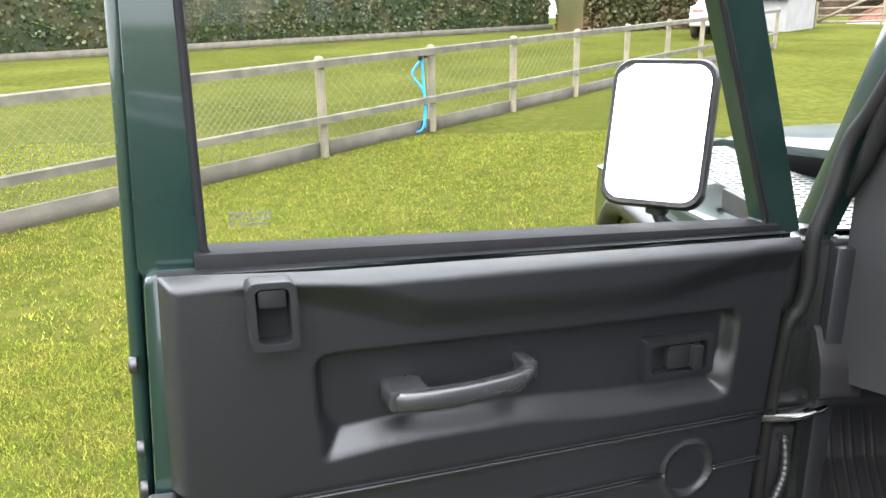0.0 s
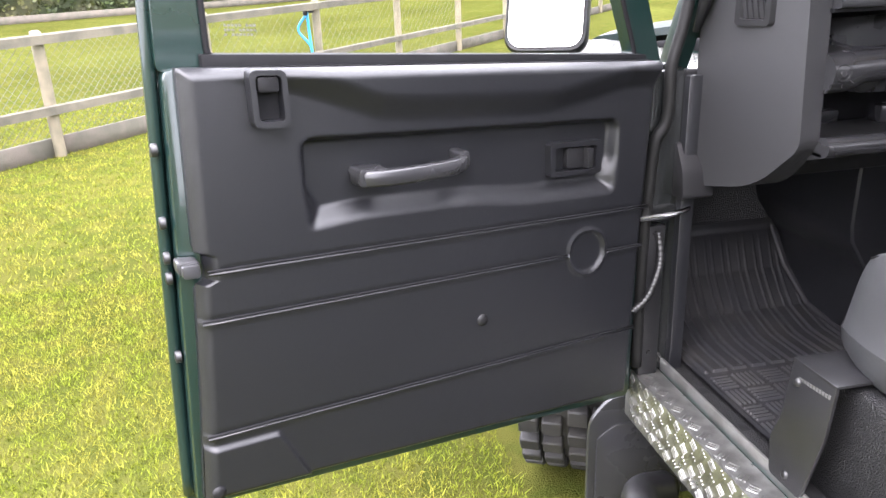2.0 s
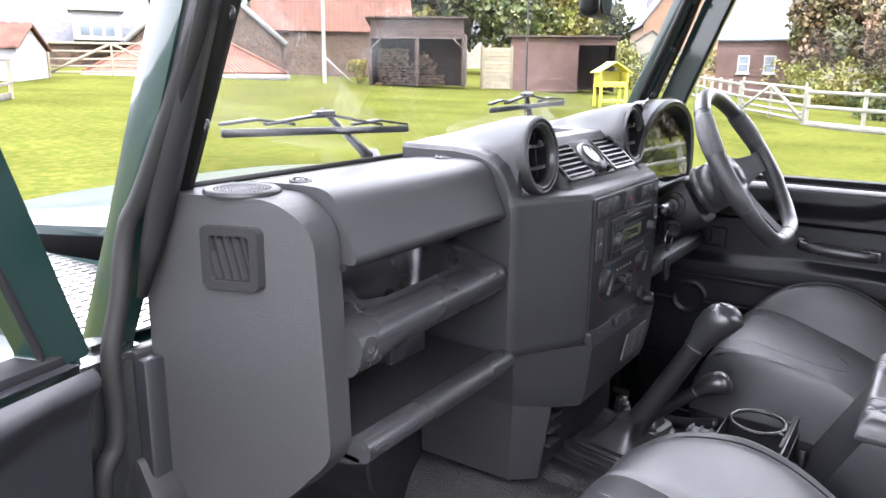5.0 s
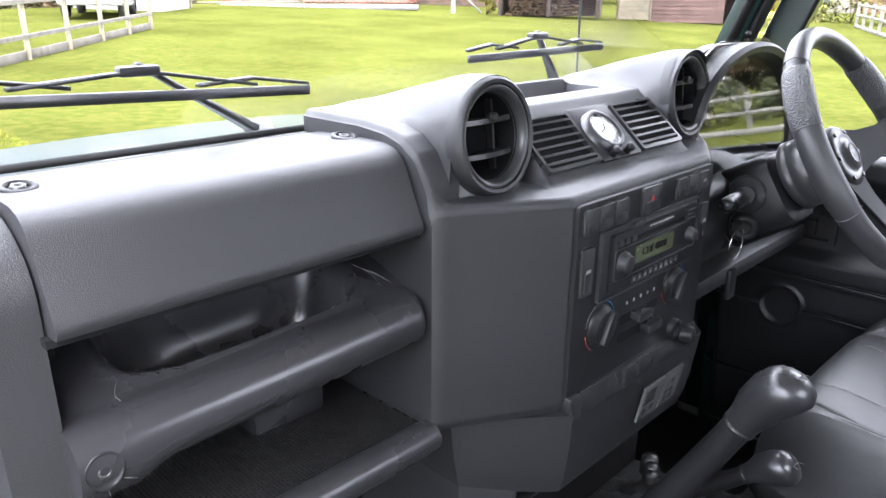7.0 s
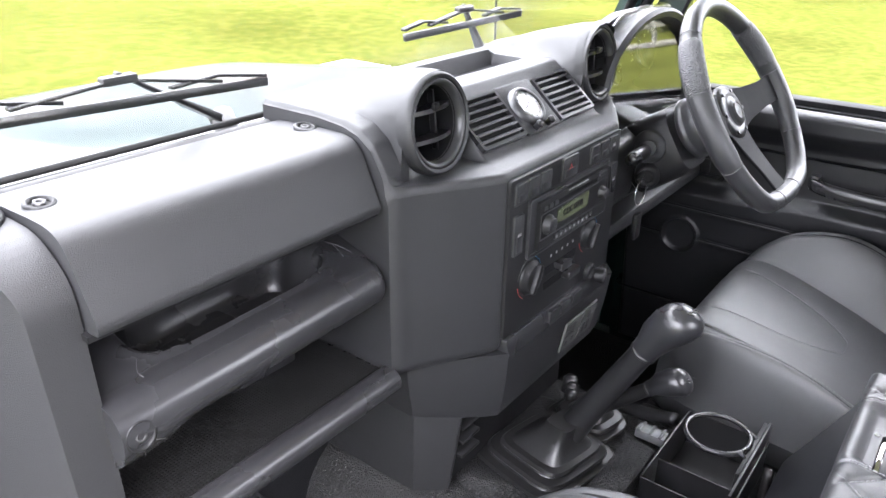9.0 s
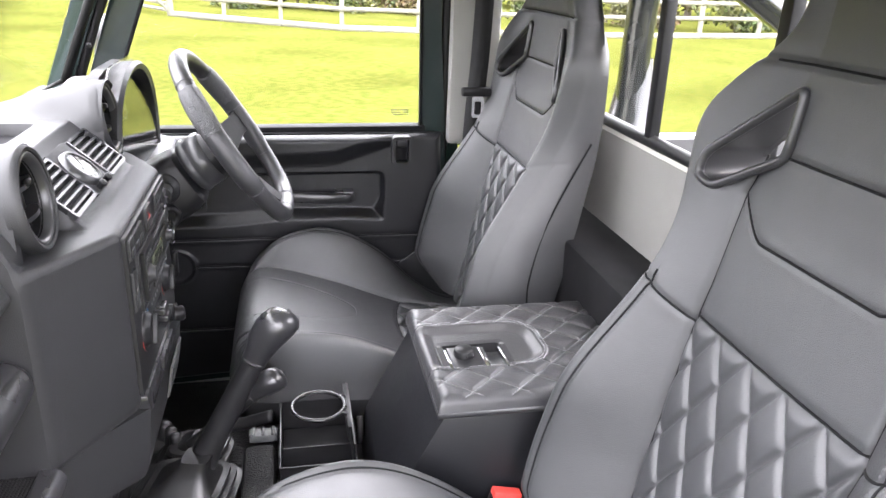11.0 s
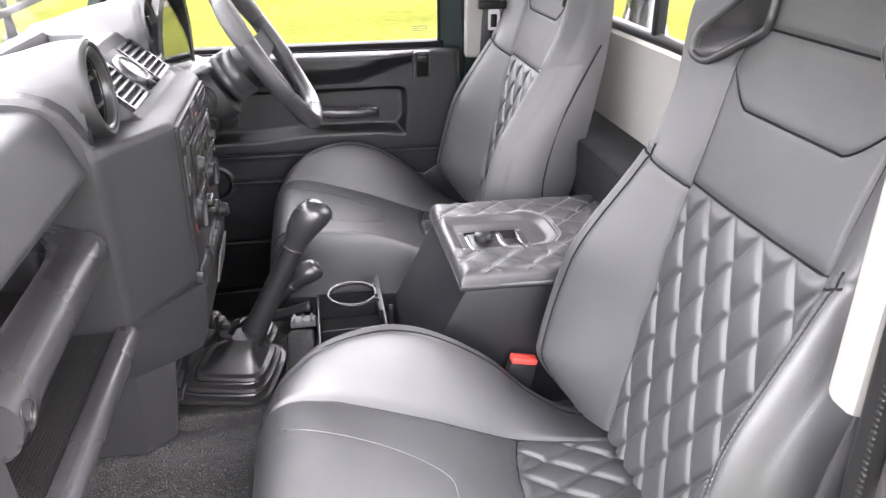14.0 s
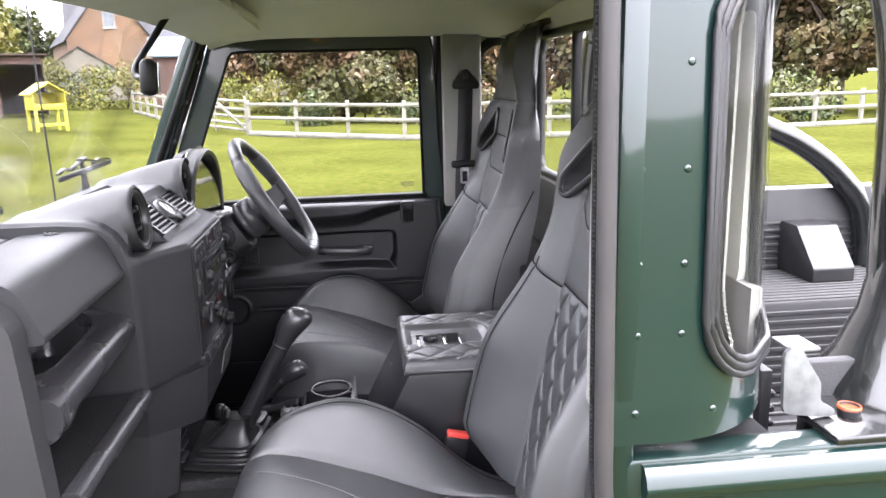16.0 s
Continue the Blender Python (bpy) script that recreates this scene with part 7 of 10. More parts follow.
def dashes(b, pts, nrm, length=0.0042, gap=0.0030, w=0.0008, lift=0.0008):
    """Short thread stitches along pts, standing on the surface whose normals are nrm."""
    pts = [V(p) for p in pts]
    s, want = 0.0, 0.0
    for i in range(len(pts) - 1):
        p, q = pts[i], pts[i + 1]
        L = (q - p).length
        if L < 1e-6:
            continue
        d = (q - p) / L
        n_ = V(nrm[i])
        side = d.cross(n_).normalized() * w
        while want < s + L:
            a = p + d * (want - s)
            e = a + d * length
            c = [a + n_ * lift - side, a + n_ * lift + side, e + n_ * lift + side, e + n_ * lift - side]
            m_ = (a + e) / 2 + n_ * (lift + 0.0010)
            vs = [b.verts.new(x) for x in c]
            mv = [b.verts.new(m_ - side * 0.8), b.verts.new(m_ + side * 0.8)]
            b.faces.new((vs[0], vs[1], mv[1], mv[0]))
            b.faces.new((mv[0], mv[1], vs[2], vs[3]))
            want += length + gap
        s += L
    return b


def quilt_lines(x0, x1, y0, y1, cell, ang, keep, ox=0.0):
    """Stitch lines of the quilting: lists of (x, y) inside keep."""
    out = []
    ca, sa = math.cos(ang), math.sin(ang)
    R = abs(x1 - x0) + abs(y1 - y0)
    for sgn in (1, -1):
        for k_ in range(-40, 41):
            run = []
            for j in range(int(R / 0.004)):
                t = -R / 2 + 0.004 * j
                # points with (px*ca + sgn*py*sa) = k*cell
                px, py = k_ * cell * ca - t * sa * sgn * 1.0, sgn * (k_ * cell * sa) + t * ca
                x, y = px + ox, py
                if x0 < x < x1 and y0 < y < y1 and keep(x, y):
                    run.append((x, y))
                elif len(run) > 2:
                    out.append(run)
                    run = []
                else:
                    run = []
            if len(run) > 2:
                out.append(run)
    return out


bm = bmesh.new()
for run in quilt_lines(-0.17, 0.13, -0.05, 0.338, 0.050, 0.75, lambda x, y: panel_gap(x, y) > 0.008, -0.02):
    dashes(bm, [(x, y, lid_z(x, y)) for x, y in run], [(0, 0, 1)] * len(run), 0.0052, 0.0012, 0.0007)
for g in (0.0, 0.0055):
    lp = [(-0.087 - g, 0.345 - 0.005 * i) for i in range(30)]
    lp += [(-0.037 - (0.05 + g) * math.cos(a), 0.195 - (0.05 + g) * math.sin(a)) for a in np.linspace(0, math.pi / 2, 14)]
    lp += [(0.007 + (0.05 + g) * math.sin(a), 0.195 - (0.05 + g) * math.cos(a)) for a in np.linspace(0, math.pi / 2, 14)]
    lp += [(0.057 + g, 0.200 + 0.005 * i) for i in range(30)]
    dashes(bm, [(x, y, lid_z(x, y) + 0.0008) for x, y in lp], [(0, 0, 1)] * len(lp), 0.0060, 0.0010)
tagged(part("stitching", bm, M_THREAD_P, cub, "pale contrast stitching"), kind="stuff")
FLAT = lambda a, c, d: (a, c, d)
bm = bmesh.new()
frame_prism(bm, rounded(-0.101, 0.205, 0.003, 0.323, 0.008, 4), rounded(-0.091, 0.215, -0.009, 0.313, 0.004, 4), FLAT, 1.100, 1.1165)
box(bm, (-0.050, 0.264, 1.094), (0.086, 0.102, 0.004), 0)
k = part("socket_plate", bm, M_SATIN, cub, "black plate with socket and switch")
bm = bmesh.new()
box(bm, (-0.050, 0.2800, 1.1075), (0.074, 0.056, 0.016), 0.003)
part("socket_module", bm, M_SATIN, k)
bm = bmesh.new()
lathe(bm, [(0.0165, 0.0), (0.0165, 0.010), (0.0145, 0.0125), (0, 0.0128)], (-0.042, 0.282, 1.1155), seg=24)
box(bm, (-0.060, 0.276, 1.124), (0.010, 0.010, 0.005), 0.001)
part("socket_cap", bm, M_BLACK, k)
for y, w in ((0.3085, 0.006), (0.2490, 0.009), (0.2165, 0.004)):
    bm = bmesh.new()
    box(bm, (-0.052, y, 1.1115), (0.066, w, 0.010), 0.001)
    part("metal_strip", bm, M_CHROME, k)
bm = bmesh.new()
for x in (-0.086, -0.012):
    for y in (0.2095, 0.3185):
        lathe(bm, [(0.0042, 0.0), (0.0036, 0.0014), (0.0012, 0.0010)], (x, y, 1.1163), seg=10)
part("screws", bm, M_GALV, k)
cup = thing("cup_holder", (0.06, 0.50, 0.86), "black cup holder tray in front of the cubby box", "cup holder")
bm = bmesh.new()
frame_prism(bm, rounded(-0.035, 0.455, 0.168, 0.585, 0.004, 3), rounded(-0.0325, 0.4575, 0.1655, 0.5825, 0.003, 3), FLAT, 0.84, 0.920)
part("tray", bm, M_SATIN, cup)
for c, d, nm in (((0.0665, 0.52, 0.858), (0.19, 0.120, 0.008), "tray_floor"), ((0.030, 0.52, 0.885), (0.003, 0.122, 0.055), "divider"), ((0.0665, 0.459, 0.925), (0.20, 0.004, 0.06), "back_plate")):
    bm = bmesh.new()
    box(bm, c, d, 0.001)
    part(nm, bm, M_SATIN, cup)
bm = bmesh.new()
box(bm, (-0.002, 0.515, 0.866), (0.055, 0.09, 0.003), 0.001)
part("tray_liner", bm, M_DASH, cup)
bm = bmesh.new()
tube(bm, [(0.083 + 0.047 * math.cos(t), 0.515 + 0.047 * math.sin(t), 0.960) for t in [2 * math.pi * j / 40 for j in range(40)]], 0.0040, 8, closed=True, raw=True)
for x in (0.056, 0.112):
    tube(bm, [(x, 0.478, 0.960), (x, 0.468, 0.958), (x, 0.462, 0.945)], 0.0035, 6)
part("ring", bm, M_DASH_SMOOTH, cup, "black cup ring")
bm = bmesh.new()
frame_prism(bm, rounded(0.014, 0.925, 0.160, 0.957, 0.003, 2), rounded(0.022, 0.932, 0.152, 0.950, 0.002, 2), lambda a, c, d: (a, d, c), 0.461, 0.467)
part("hinge_plate", bm, M_BLACK, cup)
bm = bmesh.new()
box(bm, (-0.020, 0.6195, 0.872), (0.165, 0.056, 0.070), 0.014)
part("side_rail", bm, M_VINYL, cup, "pebbled vinyl side rail")
bm = bmesh.new()
box(bm, (0.086, 0.615, 0.905), (0.024, 0.050, 0.016), 0.003)
for y in (0.598, 0.615, 0.632):
    tube(bm, [(0.074, y, 0.914), (0.098, y, 0.914)], 0.003, 6)
part("clip", bm, M_GALV, cup, "small dull metal clip")
bm = bmesh.new()
lp = [(0.112 + 0.010 * math.cos(t), 0.438, 0.880 + 0.030 * math.sin(t)) for t in [2 * math.pi * j / 24 for j in range(24)]]
sweep(bm, lp, [(-0.002, -0.006), (0.002, -0.006), (0.002, 0.006), (-0.002, 0.006)], True, up=(0, 1, 0))
part("strap_loop", bm, M_BULB, cup, "grey plastic strap loop")


# ---- seats ----
def seat(cx, label_, inner=1.0):
    t = thing("bucket_seat", (cx, 0.3, 0.82), label_, "seat", "front seats")
    # cushion: px across, py from back to front
    CELL, ANG = 0.0534, 0.534
    tongue = spline([(-0.105, 0.70), (-0.098, 0.62), (-0.075, 0.50), (-0.035, 0.425), (0.0, 0.412), (0.035, 0.425), (0.075, 0.50), (0.098, 0.62), (0.105, 0.70)], 6)
    tongue2 = [(p.x, p.y) for p in [V((a[0], a[1], 0)) for a in tongue]]

    def seam_x(y):
        return float(np.interp(y, [0.10, 0.30, 0.45, 0.60, 0.70], [0.128, 0.148, 0.160, 0.176, 0.190]))

    ky = [0.09, 0.18, 0.25, 0.32, 0.40, 0.47, 0.53, 0.58, 0.615, 0.650, 0.685]
    kz = [0.86, 0.885, 0.935, 1.005, 1.058, 1.080, 1.075, 1.058, 1.035, 1.000, 0.93]
    curve = spline([(0, a, c) for a, c in zip(ky, kz)], 8)
    RY, RZ = [p.y for p in curve], [p.z for p in curve]
    curve = spline([(0, a, c) for a, c in zip([0.05, 0.18, 0.285, 0.36, 0.43, 0.52, 0.58, 0.62, 0.65, 0.67, 0.685], [0.888, 0.895, 0.905, 0.930, 0.957, 0.985, 1.001, 1.007, 1.000, 0.978, 0.93])], 8)
    PY, PZ = [p.y for p in curve], [p.z for p in curve]

    def cushion_z(x, y):
        ax_ = abs(x)
        pan = float(np.interp(y, PY, PZ))
        ridge = float(np.interp(y, RY, RZ))
        if x < 0:
            ridge = pan + (ridge - pan) * inner
        ridge = max(ridge, pan - 0.02)
        sx_ = seam_x(y)
        k_ = min(1.0, max(0.0, (ax_ - sx_) / (0.232 - sx_)))
        z = pan + (ridge - pan) * math.sin(0.5 * math.pi * k_) ** 1.15
        z -= (ridge - 0.86) * 0.85 * smoothstep(0.230, 0.262, ax_) ** 2
        z += 0.004 * math.cos(math.pi * x / 0.30) * (1 - k_)
        z -= 0.006 * math.exp(-((ax_ - sx_) / 0.004) ** 2)
        z -= 0.003 * math.exp(-((ax_ - 0.224) / 0.0035) ** 2)
        ql = 0.288 + 0.026 * (1 - min(1.0, ax_ / sx_) ** 2)
        if y < ql and ax_ < sx_:
            q, d = quilt(x, y - 0.1, CELL, ANG, 0.009, 0.014)
            z += (q + 0.004) * smoothstep(0.0, 0.014, ql - y) * smoothstep(0.0, 0.01, sx_ - ax_)
        if ax_ < sx_:
            z -= 0.005 * math.exp(-((y - ql) / 0.004) ** 2)
        if ax_ < 0.12 and y > 0.40:
            d = min(math.hypot(x - p[0], y - p[1]) for p in tongue2)
            z -= 0.0012 * math.exp(-(d / 0.012) ** 2)
        return z
    b = bmesh.new()
    NX, NY = 140, 130

    def cf(u, v):
        y = 0.10 + 0.585 * v
        q, sx_ = abs(2 * u - 1) / 0.6, seam_x(y)
        x = sx_ * (1 - (1 - q) ** 1.35) if q < 1 else sx_ + (0.262 - sx_) * ((q - 1) * 1.5) ** 1.3
        x = math.copysign(x, u - 0.5)
        e = min(1.0, (1 - v) / 0.28)
        return (cx + x * (1 - 0.17 * (1 - e) ** 2.5), y, cushion_z(x, y))
    surf(b, cf, NX, NY)
    rim_ = [cf(i / 20, 0) for i in range(21)] + [cf(1, i / 20) for i in range(1, 21)] + [cf(1 - i / 20, 1) for i in range(1, 21)] + [cf(0, 1 - i / 20) for i in range(1, 20)]
    cen = V((cx, 0.40, 0))
    lower = [[(cen.x + (p[0] - cen.x) * k_, cen.y + (p[1] - cen.y) * k_, z) for p in rim_] for k_, z in ((0.99, 0.848), (0.95, 0.828))]
    loft(b, [rim_] + lower, caps=False)
    bmesh.ops.recalc_face_normals(b, faces=b.faces[:])
    part("cushion", b, M_LEATHER, t, "charcoal leather cushion with quilted rear", angle=70)
    b = bmesh.new()
    for run in quilt_lines(-0.15, 0.15, 0.02, 0.22, CELL, ANG, lambda x, y: y + 0.1 < 0.285 + 0.026 * (1 - (x / 0.147) ** 2) and abs(x) < seam_x(y + 0.1) - 0.006):
        dashes(b, [(cx + x, y + 0.1, cushion_z(x, y + 0.1)) for x, y in run], [(0, 0, 1)] * len(run))
    for s in (-1, 1):
        for off in (0.2175, 0.2295):
            run = [(s * off, 0.20 + 0.005 * i) for i in range(84)]
            dashes(b, [(cx + x, y, cushion_z(x, y)) for x, y in run], [(s * 0.2, 0, 1)] * len(run), 0.004, 0.0026)
    run = [(p[0], p[1]) for p in tongue2 if p[1] < 0.64]
    tube(b, [(cx + x, y, cushion_z(x, y) + 0.0004) for x, y in run], 0.0009, 5, raw=True)
    for ln in [[(s * seam_x(y), y) for y in np.linspace(0.12, 0.64, 60)] for s in (-1, 1)] + [[(s * 0.2235, y) for y in np.linspace(0.14, 0.64, 60)] for s in (-1, 1)] + [[(x, 0.288 + 0.026 * (1 - (x / 0.147) ** 2)) for x in np.linspace(-0.14, 0.14, 40)]]:
        sb = bmesh.new()
        tube(sb, [(cx + x, y, cushion_z(x, y) + 0.0005) for x, y in ln], 0.0016, 5, raw=True, up=(0, 0, 1))
        part("seam", sb, M_DARK, t)
    tagged(part("cushion_stitching", b, M_THREAD, t, "grey contrast stitching"), kind="stuff")

    # backrest: x across, z up
    H0, H1 = 0.925, 1.835
    WZ = [0.925, 0.96, 1.0, 1.09, 1.22, 1.36, 1.47, 1.55, 1.6, 1.68, 1.8, 1.835]
    WX = [0.196, 0.232, 0.252, 0.264, 0.254, 0.237, 0.252, 0.26, 0.227, 0.148, 0.115, 0.07]
    curve = spline([(0, a, c) for a, c in zip(WZ, WX)], 8)
    WZ, WX = [p.y for p in curve], [p.z for p in curve]

    def half_w(z):
        return float(np.interp(z, WZ, WX))

    def bol_w(z):
        return float(np.interp(z, [0.92, 1.0, 1.1, 1.3, 1.36, 1.47, 1.56, 1.65, 1.84], [0.112, 0.122, 0.134, 0.148, 0.146, 0.150, 0.125, 0.095, 0.08]))

    def smile(x):
        return 1.428 + 0.045 * min(1.0, max(0.0, (abs(x) - 0.092) / 0.055)) ** 1.4

    def brow(x):
        return 1.525

    def back_y(x, z):
        y = 0.150 - 0.245 * (z - 0.95) + 0.03 * smoothstep(1.45, 1.8, z)
        ax_, hw, bw = abs(x), half_w(z), bol_w(z)
        low = 1 - smoothstep(1.16, 1.46, z)
        bolh = 0.106 * low * smoothstep(0.88, 1.02, z) + 0.034 * smoothstep(1.22, 1.50, z) * (1 - smoothstep(1.52, 1.70, z)) + 0.02 * smoothstep(1.62, 1.72, z)
        k_ = min(1.0, max(0.0, (ax_ - bw) / max(0.01, hw - 0.012 - bw)))
        y += bolh * math.sin(0.5 * math.pi * k_) ** 1.2
        y -= 0.045 * smoothstep(hw - 0.028, hw, ax_) ** 2
        y -= 0.05 * smoothstep(1.79, 1.835, z) ** 2
        y += 0.012 * smoothstep(1.62, 1.70, z) * (1 - (ax_ / 0.14) ** 2) * (1 - smoothstep(1.76, 1.83, z))
        y -= 0.006 * math.exp(-((ax_ - bw) / 0.004) ** 2) * (1 - smoothstep(1.50, 1.55, z))
        y -= 0.003 * math.exp(-((ax_ - hw + 0.034) / 0.0035) ** 2) * (1 - smoothstep(1.34, 1.38, z))
        # quilted field
        ql = 1.317 - 0.002 * (1 - (ax_ / 0.15) ** 2)
        if z < ql and ax_ < bw:
            q, d = quilt(x, z - 0.95, CELL, ANG, 0.0085, 0.011)
            y += (q + 0.005) * smoothstep(0.0, 0.016, ql - z) * smoothstep(0, 0.012, bw - ax_)
        if ax_ < bw:
            y -= 0.002 * math.exp(-((z - ql) / 0.006) ** 2)
            y -= 0.0022 * math.exp(-((z - smile(x)) / 0.0034) ** 2) * (ax_ < 0.15)
            y -= 0.0025 * math.exp(-((z - brow(x)) / 0.004) ** 2) * (ax_ < 0.12)
        else:
            # seam across the bolster, from the waist down to the quilting
            zz = 1.305 + 0.055 * (ax_ - bw) / max(0.02, hw - bw)
            y -= 0.003 * math.exp(-((z - zz) / 0.004) ** 2)
        y -= 0.004 * math.exp(-((z - 1.625) / 0.004) ** 2)
        return y
    HOLE = round_poly([(0.101, 1.602), (0.099, 1.526), (0.188, 1.470), (0.210, 1.480), (0.208, 1.508)], [0.012, 0.014, 0.014, 0.010, 0.014], 5)

    def across(u, z):
        q, bw, hw = abs(2 * u - 1) / 0.6, bol_w(z), half_w(z)
        x = bw * (1 - (1 - q) ** 1.3) if q < 1 else bw + (hw - bw) * ((q - 1) * 1.5) ** 1.2
        return math.copysign(x, u - 0.5)

    def in_hole(u, v):
        z = H0 + (H1 - H0) * v
        return inside((abs(across(u, z)), z), HOLE)
    b = bmesh.new()

    def bf(u, v):
        z = H0 + (H1 - H0) * v
        x = across(u, z)
        return (cx + x, back_y(x, z), z)

    def br(u, v):
        z = H0 + (H1 - H0) * v
        x = across(u, z)
        yb = 0.150 - 0.245 * (z - 0.95) - 0.075 + 0.040 * smoothstep(1.33, 1.56, z) - 0.02 * smoothstep(1.60, 1.70, z) - 0.03 * smoothstep(0, 1, 1 - abs(2 * u - 1)) + 0.06 * smoothstep(1.45, 1.8, z)
        return (cx + x, yb - 0.01, z)
    NX, NZ = 210, 300
    surf(b, bf, NX, NZ, in_hole)
    surf(b, br, NX, NZ, in_hole)
    front = [bf(0, i / NZ) for i in range(NZ + 1)] + [bf(i / NX, 1) for i in range(1, NX + 1)] + [bf(1, 1 - i / NZ) for i in range(1, NZ + 1)] + [bf(1 - i / NX, 0) for i in range(1, NX)]
    rear = [br(0, i / NZ) for i in range(NZ + 1)] + [br(i / NX, 1) for i in range(1, NX + 1)] + [br(1, 1 - i / NZ) for i in range(1, NZ + 1)] + [br(1 - i / NX, 0) for i in range(1, NX)]
    midl = [((V(p) + V(q)) / 2 + (V(p) - V((cx, p[1], 1.3))).normalized() * 0.006) for p, q in zip(front, rear)]
    loft(b, [front, midl, rear], caps=False)
    bmesh.ops.remove_doubles(b, verts=b.verts[:], dist=0.0004)
    bmesh.ops.recalc_face_normals(b, faces=b.faces[:])
    part("backrest", b, M_LEATHER, t, "charcoal leather bucket backrest with diamond quilting", angle=75)
    for s in (-1, 1):
        b = bmesh.new()
        fr = [(cx + s * x, back_y(s * x, z) + 0.003, z) for x, z in HOLE]
        re = [(cx + s * x, 0.150 - 0.245 * (z - 0.95) - 0.062 + 0.06 * smoothstep(1.45, 1.8, z), z) for x, z in HOLE]
        sweep(b, fr, ring_section(0.0058, 10), True, up=(0, 1, 0))
        loft(b, [fr, re], caps=False)
        part("harness_slot", b, M_VENT, t, "dark plastic harness slot")
    b = bmesh.new()
    for run in quilt_lines(-0.155, 0.155, -0.01, 0.42, CELL, ANG, lambda x, y: y + 0.95 < 1.312 - 0.002 * (1 - (x / 0.15) ** 2) and abs(x) < bol_w(y + 0.95) - 0.008):
        dashes(b, [(cx + x, back_y(x, y + 0.95), y + 0.95) for x, y in run], [(0, 0.97, 0.24)] * len(run))
    for s in (-1, 1):
        for off in (0.0275, 0.0405):
            run = [0.97 + 0.005 * i for i in range(76)]
            dashes(b, [(cx + s * (half_w(z) - off), back_y(s * (half_w(z) - off), z), z) for z in run], [(s * 0.3, 0.9, 0.2)] * len(run), 0.004, 0.0026)
    for f_, xm in ((smile, 0.14), (brow, 0.11), (lambda x: 1.312 - 0.002 * (1 - (x / 0.15) ** 2), 0.14)):
        run = [-xm + 0.005 * i for i in range(int(2 * xm / 0.005))]
        dashes(b, [(cx + x, back_y(x, f_(x)), f_(x) + 0.004) for x in run], [(0, 0.97, 0.24)] * len(run), 0.0045, 0.0030, 0.0005)
    for nm, lines in (("seam", [[(s * bol_w(z), z) for z in np.linspace(0.95, 1.52, 60)] for s in (-1, 1)] + [[(x, smile(x)) for x in np.linspace(-0.145, 0.145, 40)], [(x, brow(x)) for x in np.linspace(-0.098, 0.098, 30)], [(x, 1.317 - 0.002 * (1 - (x / 0.15) ** 2)) for x in np.linspace(-0.145, 0.145, 40)], [(x, 1.625) for x in np.linspace(-0.155, 0.155, 40)]] + [[(s * (bol_w(1.31) + k_ * 0.095), 1.305 + 0.055 * k_) for k_ in np.linspace(0, 0.72, 20)] for s in (-1, 1)] + [[(s * (half_w(z) - 0.034), z) for z in np.linspace(0.96, 1.355, 50)] for s in (-1, 1)]),):
        for ln in lines:
            sb = bmesh.new()
            tube(sb, [(cx + x, back_y(x, z) + 0.0006, z) for x, z in ln], 0.0017, 5, raw=True, up=(0, 1, 0.2))
            part(nm, sb, M_DARK, t)
    tagged(part("back_stitching", b, M_THREAD, t, "grey contrast stitching"), kind="stuff")
    for s in (-1, 1):
        sb = bmesh.new()
        ln = [(0.98, 0.045), (1.05, 0.050), (1.13, 0.030), (1.25, 0.014), (1.40, 0.004)]
        tube(sb, [(cx + s * (half_w(z) + 0.0045), back_y(s * half_w(z), z) - 0.045 - k_, z) for z, k_ in ln], 0.0020, 6)
        part("side_seam", sb, M_DARK, t)
    # frame, recliner brackets and runners
    for s in (-1, 1):
        b = bmesh.new()
        prism(b, round_poly([(0.274, 0.962), (0.196, 1.017), (0.171, 0.999), (0.112, 1.010), (0.06, 0.985), (0.05, 0.85), (0.20, 0.85), (0.262, 0.925)], 0.006, 3), YZ, cx + s * 0.266, cx + s * 0.272, 0.0012)
        prism(b, round_poly([(0.186, 0.950), (0.120, 1.000), (0.075, 0.984), (0.060, 0.88), (0.182, 0.88)], 0.008, 3), YZ, cx + s * 0.270, cx + s * 0.284, 0.003)
        prism(b, round_poly([(0.262, 0.930), (0.205, 0.962), (0.192, 0.945), (0.192, 0.88), (0.235, 0.88)], 0.008, 3), YZ, cx + s * 0.270, cx + s * 0.277, 0.002)
        if s * cx > 0:
            part("recliner_bracket", b, M_BRACKET if cx < 0 else M_SATIN, t, "metal recliner bracket")
        b = bmesh.new()
        box(b, (cx + s * 0.19, 0.36, 0.828), (0.05, 0.52, 0.014), 0.003)
        part("runner", b, M_SATIN, t, "black seat runner")
    return t


seat(-0.478, "passenger bucket seat in charcoal leather with diamond quilting", 0.55)
seat(0.478, "driver's bucket seat in charcoal leather with diamond quilting", 0.42)
bm = bmesh.new()
tube(bm, [(-0.60, 0.70, 0.845), (-0.55, 0.715, 0.84), (-0.42, 0.715, 0.84), (-0.37, 0.70, 0.845)], 0.006, 8)
single("adjuster_bar", bm, M_CHROME, "bright seat adjuster bar under the cushion front", "seat adjuster")

